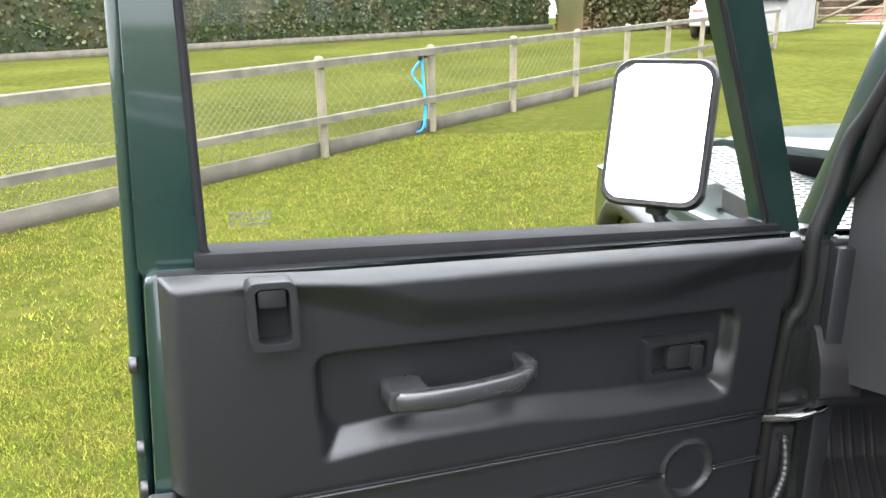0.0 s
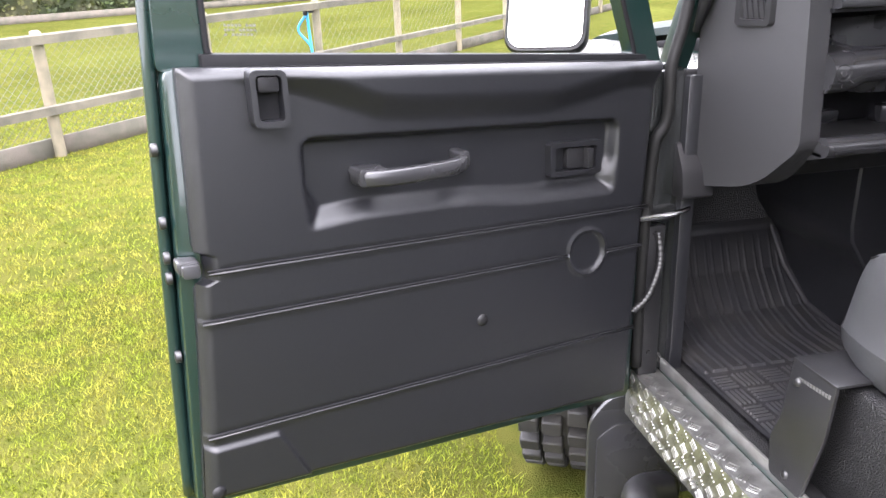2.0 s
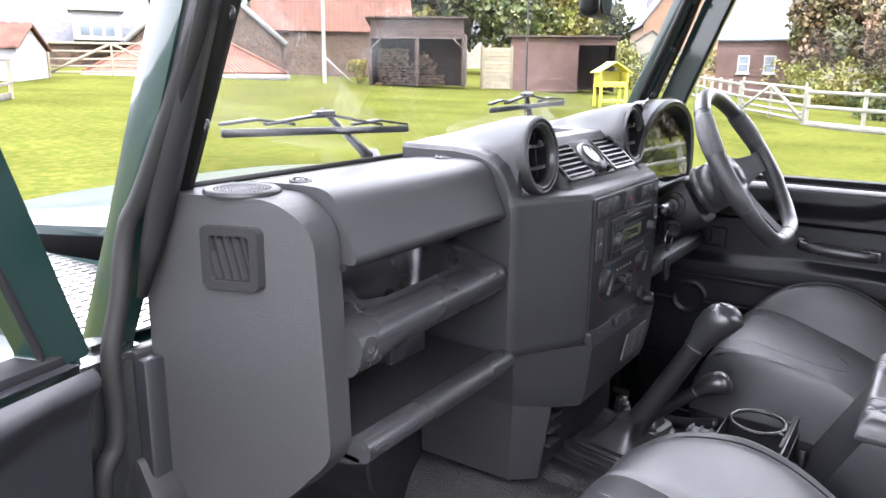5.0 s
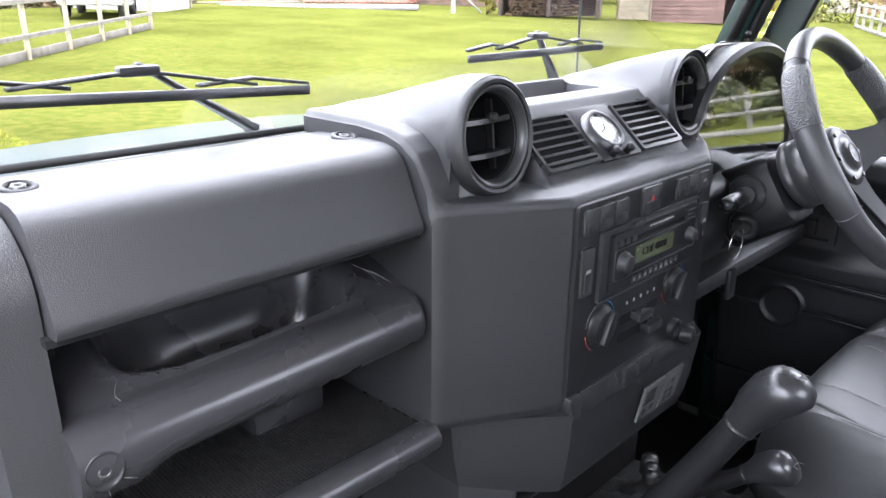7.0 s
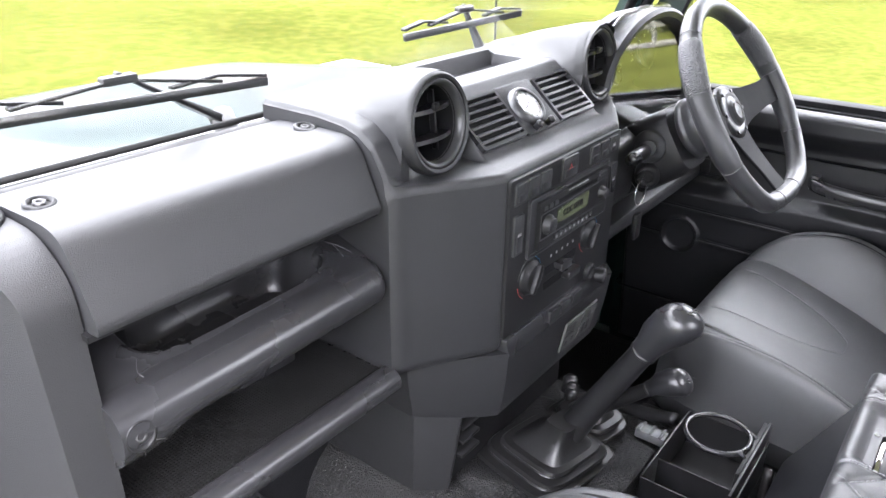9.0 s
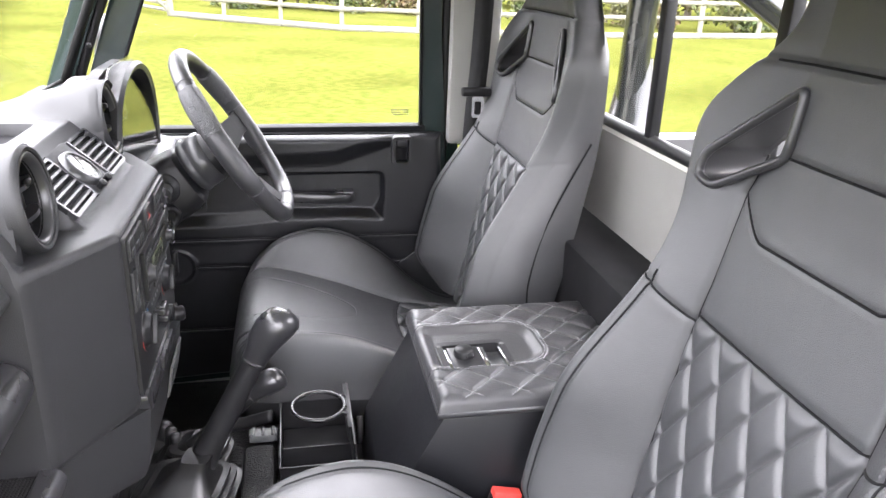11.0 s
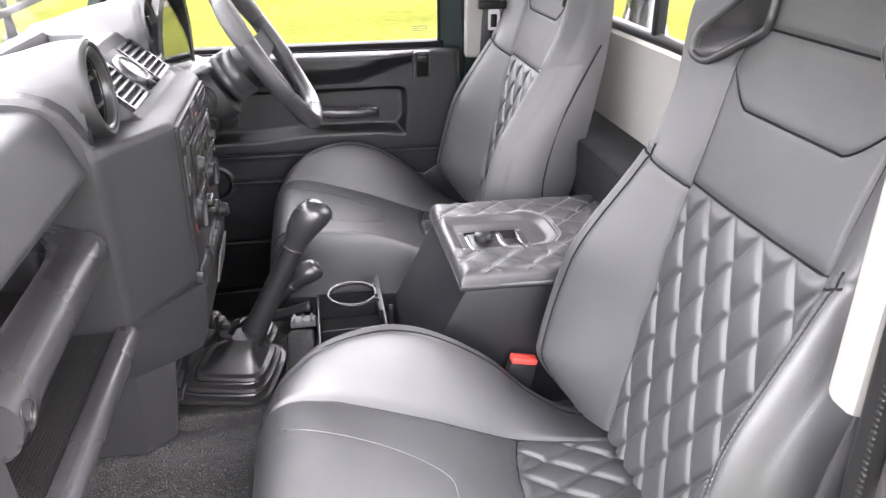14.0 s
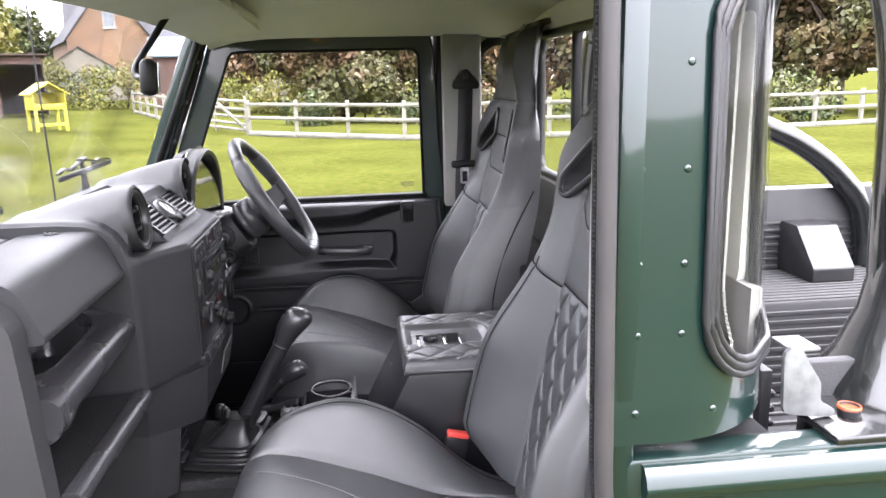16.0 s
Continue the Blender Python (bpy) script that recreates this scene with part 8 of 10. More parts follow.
# belts and buckles
def buckle(x, y, z, tilt):
    t = thing("seat_belt_buckle", (x, y, z - 0.12), "seat belt buckle with red button beside the cubby box", "belt buckle", "belt buckles")
    m = Matrix.Translation((x, y, z)) @ Matrix.Rotation(radians(tilt), 4, "X")
    b = bmesh.new()
    box(b, (0, 0, -0.035), (0.022, 0.050, 0.075), 0.006, m)
    part("buckle_body", b, M_BLACK, t)
    b = bmesh.new()
    box(b, (0, 0, 0.006), (0.019, 0.046, 0.012), 0.003, m)
    part("release_button", b, M_RED, t, "red release button")
    b = bmesh.new()
    box(b, (0, 0.0, -0.12), (0.012, 0.028, 0.10), 0.003, m)
    part("stalk", b, M_BELT, t)


buckle(-0.200, 0.245, 0.955, 12)
buckle(0.150, 0.245, 0.955, 12)


def belt(s):
    t = thing("seat_belt", (s * 0.72, 0.08, 0.9), "black inertia seat belt hanging from the door pillar", "seat belt", "seat belts")
    top = V((s * 0.715, 0.085, 1.675))
    b = bmesh.new()
    prism(b, round_poly([(0.045, 1.655), (0.125, 1.655), (0.128, 1.672), (0.092, 1.715), (0.078, 1.715), (0.042, 1.672)], 0.010, 3), YZ, s * 0.700, s * 0.722, 0.004)
    k = part("anchor_cover", b, M_BLACK, t, "black upper belt anchor")
    b = bmesh.new()
    lathe(b, [(0.010, 0), (0.009, 0.004), (0.003, 0.005)], (s * 0.700, 0.085, 1.692), axis=(-s, 0, 0), seg=12)
    part("anchor_bolt", b, M_SATIN, k)
    b = bmesh.new()
    sweep(b, spline([(s * 0.706, 0.085, 1.665), (s * 0.700, 0.092, 1.50), (s * 0.705, 0.10, 1.36), (s * 0.715, 0.10, 1.20), (s * 0.72, 0.09, 0.95)], 8), [(-0.0225, -0.0012), (0.0225, -0.0012), (0.0225, 0.0012), (-0.0225, 0.0012)], up=(1, 0, 0))
    part("webbing", b, M_BELT, t, "black woven webbing")
    b = bmesh.new()
    box(b, (s * 0.694, 0.098, 1.425), (0.022, 0.075, 0.022), 0.006)
    part("tongue_cover", b, M_BLACK, t)
    b = bmesh.new()
    frame_prism(b, rounded(0.078, 1.362, 0.108, 1.415, 0.006, 3), rounded(0.085, 1.370, 0.101, 1.402, 0.003, 3), YZ, s * 0.692, s * 0.695)
    part("tongue", b, M_CHROME, t, "bright metal belt tongue")
    return t


belt(1)
lb_ = thing("seat_belt", (-0.79, 0.08, 0.86), "black seat belt webbing running down behind the passenger seat", "seat belt", "seat belts")
bm = bmesh.new()
sweep(bm, spline([(-0.765, 0.06, 1.50), (-0.778, 0.10, 1.30), (-0.785, 0.128, 1.20), (-0.785, 0.136, 1.10), (-0.785, 0.138, 1.0), (-0.78, 0.145, 0.86)], 8), [(-0.0225, -0.0012), (0.0225, -0.0012), (0.0225, 0.0012), (-0.0225, 0.0012)], up=(1, 0, 0))
part("lower_webbing", bm, M_BELT, lb_, "black woven webbing")
bm = bmesh.new()
box(bm, (-0.79, 0.10, 0.855), (0.012, 0.06, 0.05), 0.004)
part("anchor_plate", bm, M_SATIN, lb_)
# white plastic lever tag by the passenger seat base
tg = thing("plastic_tag", (-0.808, 0.09, 0.97), "milky plastic belt anchor clip by the door pillar", "plastic clip")
bm = bmesh.new()
box(bm, (-0.808, 0.088, 0.972), (0.026, 0.046, 0.040), 0.008)
tube(bm, [(-0.808, 0.110, 0.962), (-0.808, 0.146, 0.964), (-0.808, 0.144, 0.980), (-0.808, 0.110, 0.984)], 0.0048, 8)
part("clip_body", bm, M_CLEARP, tg)
bm = bmesh.new()
box(bm, (-0.808, 0.1135, 0.975), (0.022, 0.004, 0.022), 0.002)
part("clip_band", bm, M_YEL, tg)

# ---- floor mat ----
mt = thing("floor_mat", (-0.54, 1.0, 0.606), "black ribbed rubber floor mat in the passenger footwell", "floor mat")


def floor_z(y):
    return float(np.interp(y, [0.66, 1.12, 1.22, 1.32, 1.42, 1.46], [0.60, 0.60, 0.615, 0.68, 0.80, 1.0]))


def mat_relief(x, y):
    """Moulded ribs in front and blocks of short bars towards the sill."""
    e = min(x + 0.755, -0.315 - x, y - 0.725, 1.405 - y)
    h = 0.006 * smoothstep(0.016, 0.010, e)
    if e < 0.02:
        return h
    if y > 0.99:
        k_ = (x + 0.72 - 0.45 * max(0.0, y - 1.06) ** 1.7) / 0.046
        d = abs(k_ - math.floor(k_) - 0.5) * 0.046
        bead = smoothstep(0.0105, 0.0125, d) * smoothstep(0.0175, 0.0155, d)
        end = max(bead, smoothstep(0.0165, 0.0145, d) * smoothstep(1.006, 1.003, y))
        return (0.0022 * smoothstep(0.0175, 0.0155, d) + 0.0035 * end) * smoothstep(0.996, 1.0, y) * smoothstep(1.395, 1.30, y)
    i, j = math.floor((x + 0.75) / 0.060), math.floor((y - 0.745) / 0.060)
    a, c = (x + 0.75) - 0.060 * i - 0.030, (y - 0.745) - 0.060 * j - 0.030
    if (i + j) % 2:
        a, c = c, a
    if abs(c) > 0.025 or abs(a) > 0.026 or y > 0.985 or y < 0.745:
        return 0.0
    return 0.004 * smoothstep(0.0036, 0.0022, abs(a / 0.0104 - round(a / 0.0104)) * 0.0104)


bm = bmesh.new()
surf(bm, lambda u, v: (-0.755 + 0.44 * u, 0.725 + 0.68 * v, floor_z(0.725 + 0.68 * v) + 0.018 + mat_relief(-0.755 + 0.44 * u, 0.725 + 0.68 * v)), 200, 300)
part("mat_sheet", bm, M_MAT, mt, "black rubber sheet with moulded ribs and bars")

# ---- mirrors, visors, lamp, wipers, aerial ----
dm = thing("door_mirror", (-0.95, 1.10, 1.30), "black framed door mirror reflecting the bright sky", "mirror", "door mirrors")


def mirror_head(t, c, yaw, pitch_):
    m = Matrix.Translation(c) @ Matrix.Rotation(radians(yaw), 4, "Z") @ Matrix.Rotation(radians(pitch_), 4, "X")
    W, Hh = 0.078, 0.112

    def shell(a, c_, d):
        return m @ V((a, d, c_))
    b = bmesh.new()
    rings = []
    for d, k_ in ((-0.012, 0.93), (-0.014, 1.0), (-0.004, 1.04), (0.010, 1.04), (0.028, 0.94), (0.040, 0.70), (0.043, 0.3)):
        rings.append([shell(a * k_, c_ * k_, d) for a, c_ in rounded(-W, -Hh, W, Hh, 0.030, 6)])
    b0 = rings[0]
    loft(b, rings)
    bmesh.ops.recalc_face_normals(b, faces=b.faces[:])
    part("mirror_shell", b, M_BLACK, t, "black mirror shell")
    b = bmesh.new()
    prism(b, rounded(-W * 0.92, -Hh * 0.94, W * 0.92, Hh * 0.94, 0.026, 6), lambda a, c_, d: shell(a, c_, d), -0.0160, -0.0130)
    part("mirror_glass", b, M_MIRROR, t, "mirror glass")
    return m


mirror_head(dm, (-1.030, 1.175, 1.398), -31, -16)
bm = bmesh.new()
tube(bm, [(-1.03, 1.16, 1.30), (-1.02, 1.15, 1.26), (-0.95, 1.12, 1.24), (-0.89, 1.10, 1.24)], 0.011, 10)
lathe(bm, [(0.018, 0.0), (0.018, 0.03), (0.012, 0.035)], (-1.03, 1.16, 1.275), seg=14)
part("mirror_arm", bm, M_BLACK, dm, "black mirror arm")
dm2 = thing("door_mirror", (0.95, 1.05, 1.30), "black framed driver's door mirror", "mirror", "door mirrors")
mirror_head(dm2, (0.985, 0.985, 1.450), 16, 6)
bm = bmesh.new()
tube(bm, [(0.985, 1.0, 1.345), (0.97, 1.03, 1.28), (0.90, 1.06, 1.25), (0.845, 1.07, 1.24)], 0.011, 10)
part("mirror_arm", bm, M_BLACK, dm2)
rv = thing("rear_view_mirror", (0.15, 0.82, 1.85), "black rear-view mirror on a cranked stalk", "mirror")
bm = bmesh.new()
tube(bm, [(0.151, 0.815, 1.855), (0.115, 0.845, 1.80), (0.07, 0.873, 1.745), (0.045, 0.880, 1.72), (0.03, 0.872, 1.705), (0.00, 0.85, 1.703)], 0.0075, 10, 6)
part("stalk", bm, M_BLACK, rv)
bm = bmesh.new()
m = Matrix.Translation((-0.02, 0.835, 1.703)) @ Matrix.Rotation(radians(12), 4, "Z") @ Matrix.Rotation(radians(4), 4, "X")
box(bm, (0, 0, 0), (0.125, 0.034, 0.072), 0.014, m, 3)
part("mirror_shell", bm, M_BLACK, rv)
bm = bmesh.new()
box(bm, (0, -0.0175, 0), (0.108, 0.001, 0.058), 0.0003, m, 1)
part("mirror_glass", bm, M_MIRROR, rv)


def visor(x0, x1):
    b = bmesh.new()
    m = Matrix.Translation(((x0 + x1) / 2, 0.765, 1.852)) @ Matrix.Rotation(radians(-8), 4, "X")
    box(b, (0, 0, 0), (abs(x1 - x0), 0.16, 0.020), 0.009, m, 3)
    t = thing("sun_visor", ((x0 + x1) / 2, 0.84, 1.865), "cream padded sun visor folded up under the roof", "sun visor", "sun visors")
    part("visor_pad", b, M_LINER, t)
    b = bmesh.new()
    tube(b, [(x0 - 0.02, 0.84, 1.858), (x1 + 0.02, 0.84, 1.858)], 0.006, 8)
    part("visor_rod", b, M_BLACK, t)


visor(-0.62, -0.20)
visor(0.22, 0.62)
il = thing("interior_lamp", (-0.10, 0.58, 1.88), "lit amber courtesy lamp in the headlining", "lamp")
bm = bmesh.new()
box(bm, (-0.10, 0.58, 1.878), (0.15, 0.055, 0.022), 0.006)
part("lamp_base", bm, M_LINER, il)
bm = bmesh.new()
box(bm, (-0.10, 0.58, 1.866), (0.10, 0.035, 0.012), 0.004)
part("lamp_lens", bm, M_LAMP, il, "glowing amber lens")
bm = bmesh.new()
lathe(bm, [(0.028, 0.0), (0.026, -0.012), (0.015, -0.016), (0, -0.016)], (0.0, 0.56, 1.886), seg=16)
single("roof_sensor", bm, M_BLACK, "small black sensor under the roof", "sensor")


def wiper(xc, half, zc, pivot, tilt=0.0):
    t = thing("wiper", pivot, "black windscreen wiper resting on the glass", "wiper", "wipers")
    b = bmesh.new()
    y = 1.026
    sweep(b, [(xc - half, y + 0.004, zc - 0.010 - tilt), (xc + half, y + 0.004, zc - 0.006 + tilt)], [(-0.003, -0.006), (0.003, -0.006), (0.004, 0.004), (-0.004, 0.004)])
    part("blade_rubber", b, M_RUBBER, t)
    b = bmesh.new()
    for x0, x1, hgt in ((-1.0, -0.35, 0.006), (0.30, 1.0, 0.006), (-0.62, 0.65, 0.014)):
        pts = [(xc + half * x0, y + 0.006, zc), (xc + half * (x0 + 0.25 * (x1 - x0)), y + 0.010, zc + hgt * 0.75), (xc + half * (x0 + x1) / 2, y + 0.012, zc + hgt), (xc + half * (x0 + 0.75 * (x1 - x0)), y + 0.010, zc + hgt * 0.75), (xc + half * x1, y + 0.006, zc)]
        sweep(b, [V(q_) + V((0, 0, tilt * (q_[0] - xc) / half)) for q_ in (pts[0], pts[2], pts[4])], [(-0.0045, -0.0018), (0.0045, -0.0018), (0.0045, 0.0018), (-0.0045, 0.0018)])
    box(b, (xc, y + 0.012, zc + 0.014), (0.04, 0.013, 0.010), 0.003)
    part("blade_bridge", b, M_SATIN, t)
    b = bmesh.new()
    p = V(pivot)
    c = V((xc, y + 0.014, zc + 0.02))
    mid_ = c.lerp(p, 0.35)
    sweep(b, [c, mid_, p], [(-0.006, -0.0025), (0.006, -0.0025), (0.005, 0.0035), (-0.005, 0.0035)], scale=[0.7, 0.9, 1.6])
    lathe(b, [(0.016, -0.02), (0.016, 0.01), (0.008, 0.016)], p, axis=(0, 0.6, 0.8), seg=14)
    part("wiper_arm", b, M_SATIN, t)


wiper(-0.485, 0.186, 1.502, (-0.335, 1.075, 1.435), -0.010)
wiper(0.125, 0.160, 1.515, (0.235, 1.075, 1.44))
bm = bmesh.new()
lathe(bm, [(0.016, 0.0), (0.014, 0.02), (0.005, 0.04), (0.003, 0.10), (0.0022, 0.9), (0.0012, 0.95)], (0.62, 1.30, 1.28), axis=(-0.02, 0.0, 1), seg=8)
single("aerial", bm, M_SATIN, "thin whip radio aerial on the front wing", "aerial")

# ---- grounds round the lawn ----
hose(fence_posts[5])


def leaf_cloud(rng, centers, radii, count, size):
    """Many small leaf quads in and near the skins of blobs."""
    n = len(centers)
    idx = rng.integers(0, n, count)
    d = rng.normal(size=(count, 3))
    d /= np.linalg.norm(d, axis=1)[:, None]
    r = radii[idx] * (rng.uniform(0.35, 1.08, count) ** 0.45)[:, None]
    c = centers[idx] + d * r
    a = rng.normal(size=(count, 3))
    a /= np.linalg.norm(a, axis=1)[:, None]
    b = np.cross(a, rng.normal(size=(count, 3)))
    b /= np.linalg.norm(b, axis=1)[:, None]
    s = size * rng.uniform(0.5, 1.4, count)[:, None]
    v = np.stack([c + a * s, c + b * s * 0.7, c - a * s, c - b * s * 0.7], 1).reshape(-1, 3)
    return v, np.arange(4 * count).reshape(-1, 4)


def hedge(x0, y0, x1, y1, h, w, count, seed, label_, material=None, size=0.05):
    rng = np.random.default_rng(seed)
    L = math.hypot(x1 - x0, y1 - y0)
    t = thing("hedge", ((x0 + x1) / 2, (y0 + y1) / 2, gz((x0 + x1) / 2, (y0 + y1) / 2)), label_, "hedge")
    s = rng.uniform(0, 1, count)
    nx, ny = (y1 - y0) / L, -(x1 - x0) / L
    face = rng.integers(0, 5, count)
    off = np.where(face < 2, -w, np.where(face < 3, w, rng.uniform(-w, w, count))) + rng.normal(0, 0.05, count)
    z = np.where(face < 3, rng.uniform(0.02, 1.0, count), 1.0) * h + rng.normal(0, 0.04, count) + 0.05 * np.sin(s * L * 1.3)
    x, y = x0 + (x1 - x0) * s + nx * off, y0 + (y1 - y0) * s + ny * off
    g = 0.04 * np.clip(y - 3, 0, 37)
    c = np.stack([x, y, z + g], 1)
    a = rng.normal(size=(count, 3))
    a /= np.linalg.norm(a, axis=1)[:, None]
    b = np.cross(a, rng.normal(size=(count, 3)))
    b /= np.linalg.norm(b, axis=1)[:, None]
    k = size * rng.uniform(0.6, 1.5, count)[:, None]
    v = np.stack([c + a * k, c + b * k * 0.7, c - a * k, c - b * k * 0.7], 1).reshape(-1, 3)
    tagged(from_arrays("leaves", v, np.arange(4 * count).reshape(-1, 4), material or M_LEAF, t, "dense clipped leaves"), kind="stuff")
    bm_ = bmesh.new()
    n = max(4, int(L))
    rings = []
    for i in range(n + 1):
        k_ = i / n
        px, py = x0 + (x1 - x0) * k_, y0 + (y1 - y0) * k_
        zz = gz(px, py)
        hh = h * (0.93 + 0.02 * math.sin(i * 1.7))
        rings.append([(px - nx * w * 0.9, py - ny * w * 0.9, zz - 0.1), (px - nx * w * 0.9, py - ny * w * 0.9, zz + hh), (px + nx * w * 0.9, py + ny * w * 0.9, zz + hh), (px + nx * w * 0.9, py + ny * w * 0.9, zz - 0.1)])
    loft(bm_, rings)
    bmesh.ops.recalc_face_normals(bm_, faces=bm_.faces[:])
    part("twig_core", bm_, material or M_LEAF, t)
    bm_ = bmesh.new()
    return t


hedge(-34, 7.5, -13.0, 20.8, 1.9, 0.6, 26000, 11, "tall clipped dark green hedge behind a low kerb", size=0.06)
hedge(-13.0, 20.8, 4.2, 31.8, 1.9, 0.6, 30000, 12, "tall clipped dark green hedge behind a low kerb", size=0.06)
hedge(4.9, 29.2, 13.0, 32.0, 1.35, 1.0, 26000, 13, "clipped brown-green hedge block by the drive", M_LEAF_B, size=0.08)
bm = bmesh.new()
for (xa, ya), (xb, yb) in (((-34.3, 6.9), (-12.6, 20.2)), ((-12.6, 20.2), (4.6, 31.2))):
    sweep(bm, [(xa, ya, gz(xa, ya) + 0.08), ((xa + xb) / 2, (ya + yb) / 2, gz(0, (ya + yb) / 2) + 0.08), (xb, yb, gz(xb, yb) + 0.08)], [(-0.06, -0.15), (0.06, -0.15), (0.06, 0.12), (-0.06, 0.12)])
single("hedge_kerb", bm, M_BOARD, "low grey kerb along the foot of the hedge", "kerb", kind="structure")


def tree(x, y, h, r, seed, material, label_, count=9000, size=0.10, base=None):
    rng = np.random.default_rng(seed)
    g = gz(x, y) if base is None else base
    t = thing("tree", (x, y, g), label_, "tree")
    b = bmesh.new()
    tips = []
    trunk_top = V((x + rng.normal(0, 0.1), y, g + h * 0.42))
    tube(b, [(x, y, g - 0.2), (x + 0.05, y, g + h * 0.2), trunk_top], 0.04 * h * 0.5, 9, 5, up=(0, 1, 0), scale=[1.3, 1.0, 0.8])
    for i in range(9):
        a = 2 * math.pi * i / 9 + rng.uniform(-0.3, 0.3)
        e = V((x + r * 0.75 * math.cos(a), y + r * 0.75 * math.sin(a), g + h * rng.uniform(0.5, 0.95)))
        tube(b, [trunk_top - V((0, 0, h * 0.1 * (i % 3))), trunk_top.lerp(e, 0.5) + V((0, 0, 0.1 * h)), e], 0.010 * h, 6, 4, scale=[1.0, 0.6, 0.25])
        tips.append(e)
    part("trunk", b, M_BARK, t)
    cen, rad = [], []
    for i in range(34):
        a = rng.uniform(0, 2 * math.pi)
        k = math.sqrt(rng.uniform(0, 1))
        zz = rng.uniform(0.30, 0.98)
        w = r * (1 - 0.55 * abs(zz - 0.58) / 0.42)
        cen.append((x + w * k * math.cos(a), y + w * k * math.sin(a), g + h * zz))
        rad.append(r * rng.uniform(0.16, 0.34))
    v, f = leaf_cloud(rng, np.array(cen), np.array(rad)[:, None], count, size)
    tagged(from_arrays("crown", v, f, material, t, "uneven leafy crown"), kind="stuff")
    return t


def shrub(x, y, h, r, seed, material, label_, count=2500, size=0.07):
    rng = np.random.default_rng(seed)
    g = gz(x, y)
    t = thing("shrub", (x, y, g), label_, "shrub")
    cen = np.stack([x + rng.normal(0, r * 0.45, 12), y + rng.normal(0, r * 0.45, 12), g + rng.uniform(0.15, 0.8, 12) * h], 1)
    v, f = leaf_cloud(rng, cen, (rng.uniform(0.25, 0.45, 12) * r)[:, None], count, size)
    tagged(from_arrays("foliage", v, f, material, t, "loose leaves"), kind="stuff")
    b = bmesh.new()
    for i in range(5):
        tube(b, [(x, y, g), tuple(cen[i])], 0.02, 5)
    part("stems", b, M_BARK, t)


def gable_house(name_, c, yaw, w, d, eave, ridge, wall, roof, label_, windows=(), base=0.0, tiles=0, barge=True, group=""):
    """A house with a gabled roof; its front (width w) faces local -y, the ridge runs along local x or, for gable fronts, along y."""
    t = thing(name_, c, label_, "house", group)
    m = Matrix.Translation(c) @ Matrix.Rotation(radians(yaw), 4, "Z")
    b = bmesh.new()
    loft(b, [[m @ V(p) for p in ((-w / 2, y, base), (w / 2, y, base), (w / 2, y, eave), (0, y, ridge), (-w / 2, y, eave))] for y in (-d / 2, d / 2)])
    bmesh.ops.recalc_face_normals(b, faces=b.faces[:])
    part("wall", b, wall, t)
    for s in (-1, 1):
        b = bmesh.new()
        p0, p1 = V((s * (w / 2 + 0.25), 0, eave - 0.25 * (ridge - eave) / (w / 2))), V((0, 0, ridge))
        n = tiles if tiles else 1
        rows = 24 if tiles else 1

        def f(u, v):
            q = p0.lerp(p1, u)
            k = (v * n * 4) % 1.0
            lift = 0.05 * abs(math.sin(math.pi * v * n)) if tiles else 0.0
            lift += 0.05 * (1 - (u * rows) % 1.0) if tiles else 0.0
            return m @ (q + V((0, (v - 0.5) * (d + 0.3), 0.08 + lift)))
        surf(b, f, rows * 2 if tiles else 2, n * 4 if tiles else 2)
        thick(b, 0.06)
        part("roof", b, roof, t)
        if barge:
            for y in (-d / 2 - 0.16, d / 2 + 0.16):
                b = bmesh.new()
                sweep(b, [m @ (p0 + V((0, y, 0.02))), m @ (p1 + V((0, y, 0.02)))], [(-0.03, -0.14), (0.03, -0.14), (0.03, 0.12), (-0.03, 0.12)])
                part("barge_board", b, M_WPAINT, t, "white barge board")
    for side, a, z0, ww, hh in windows:
        fn = {"f": lambda p, q, dd: m @ V((a + p, -d / 2 - dd, q)), "l": lambda p, q, dd: m @ V((-w / 2 - dd, a + p, q)), "r": lambda p, q, dd: m @ V((w / 2 + dd, a + p, q))}[side]
        window(t, fn, z0, ww, hh)
    return t


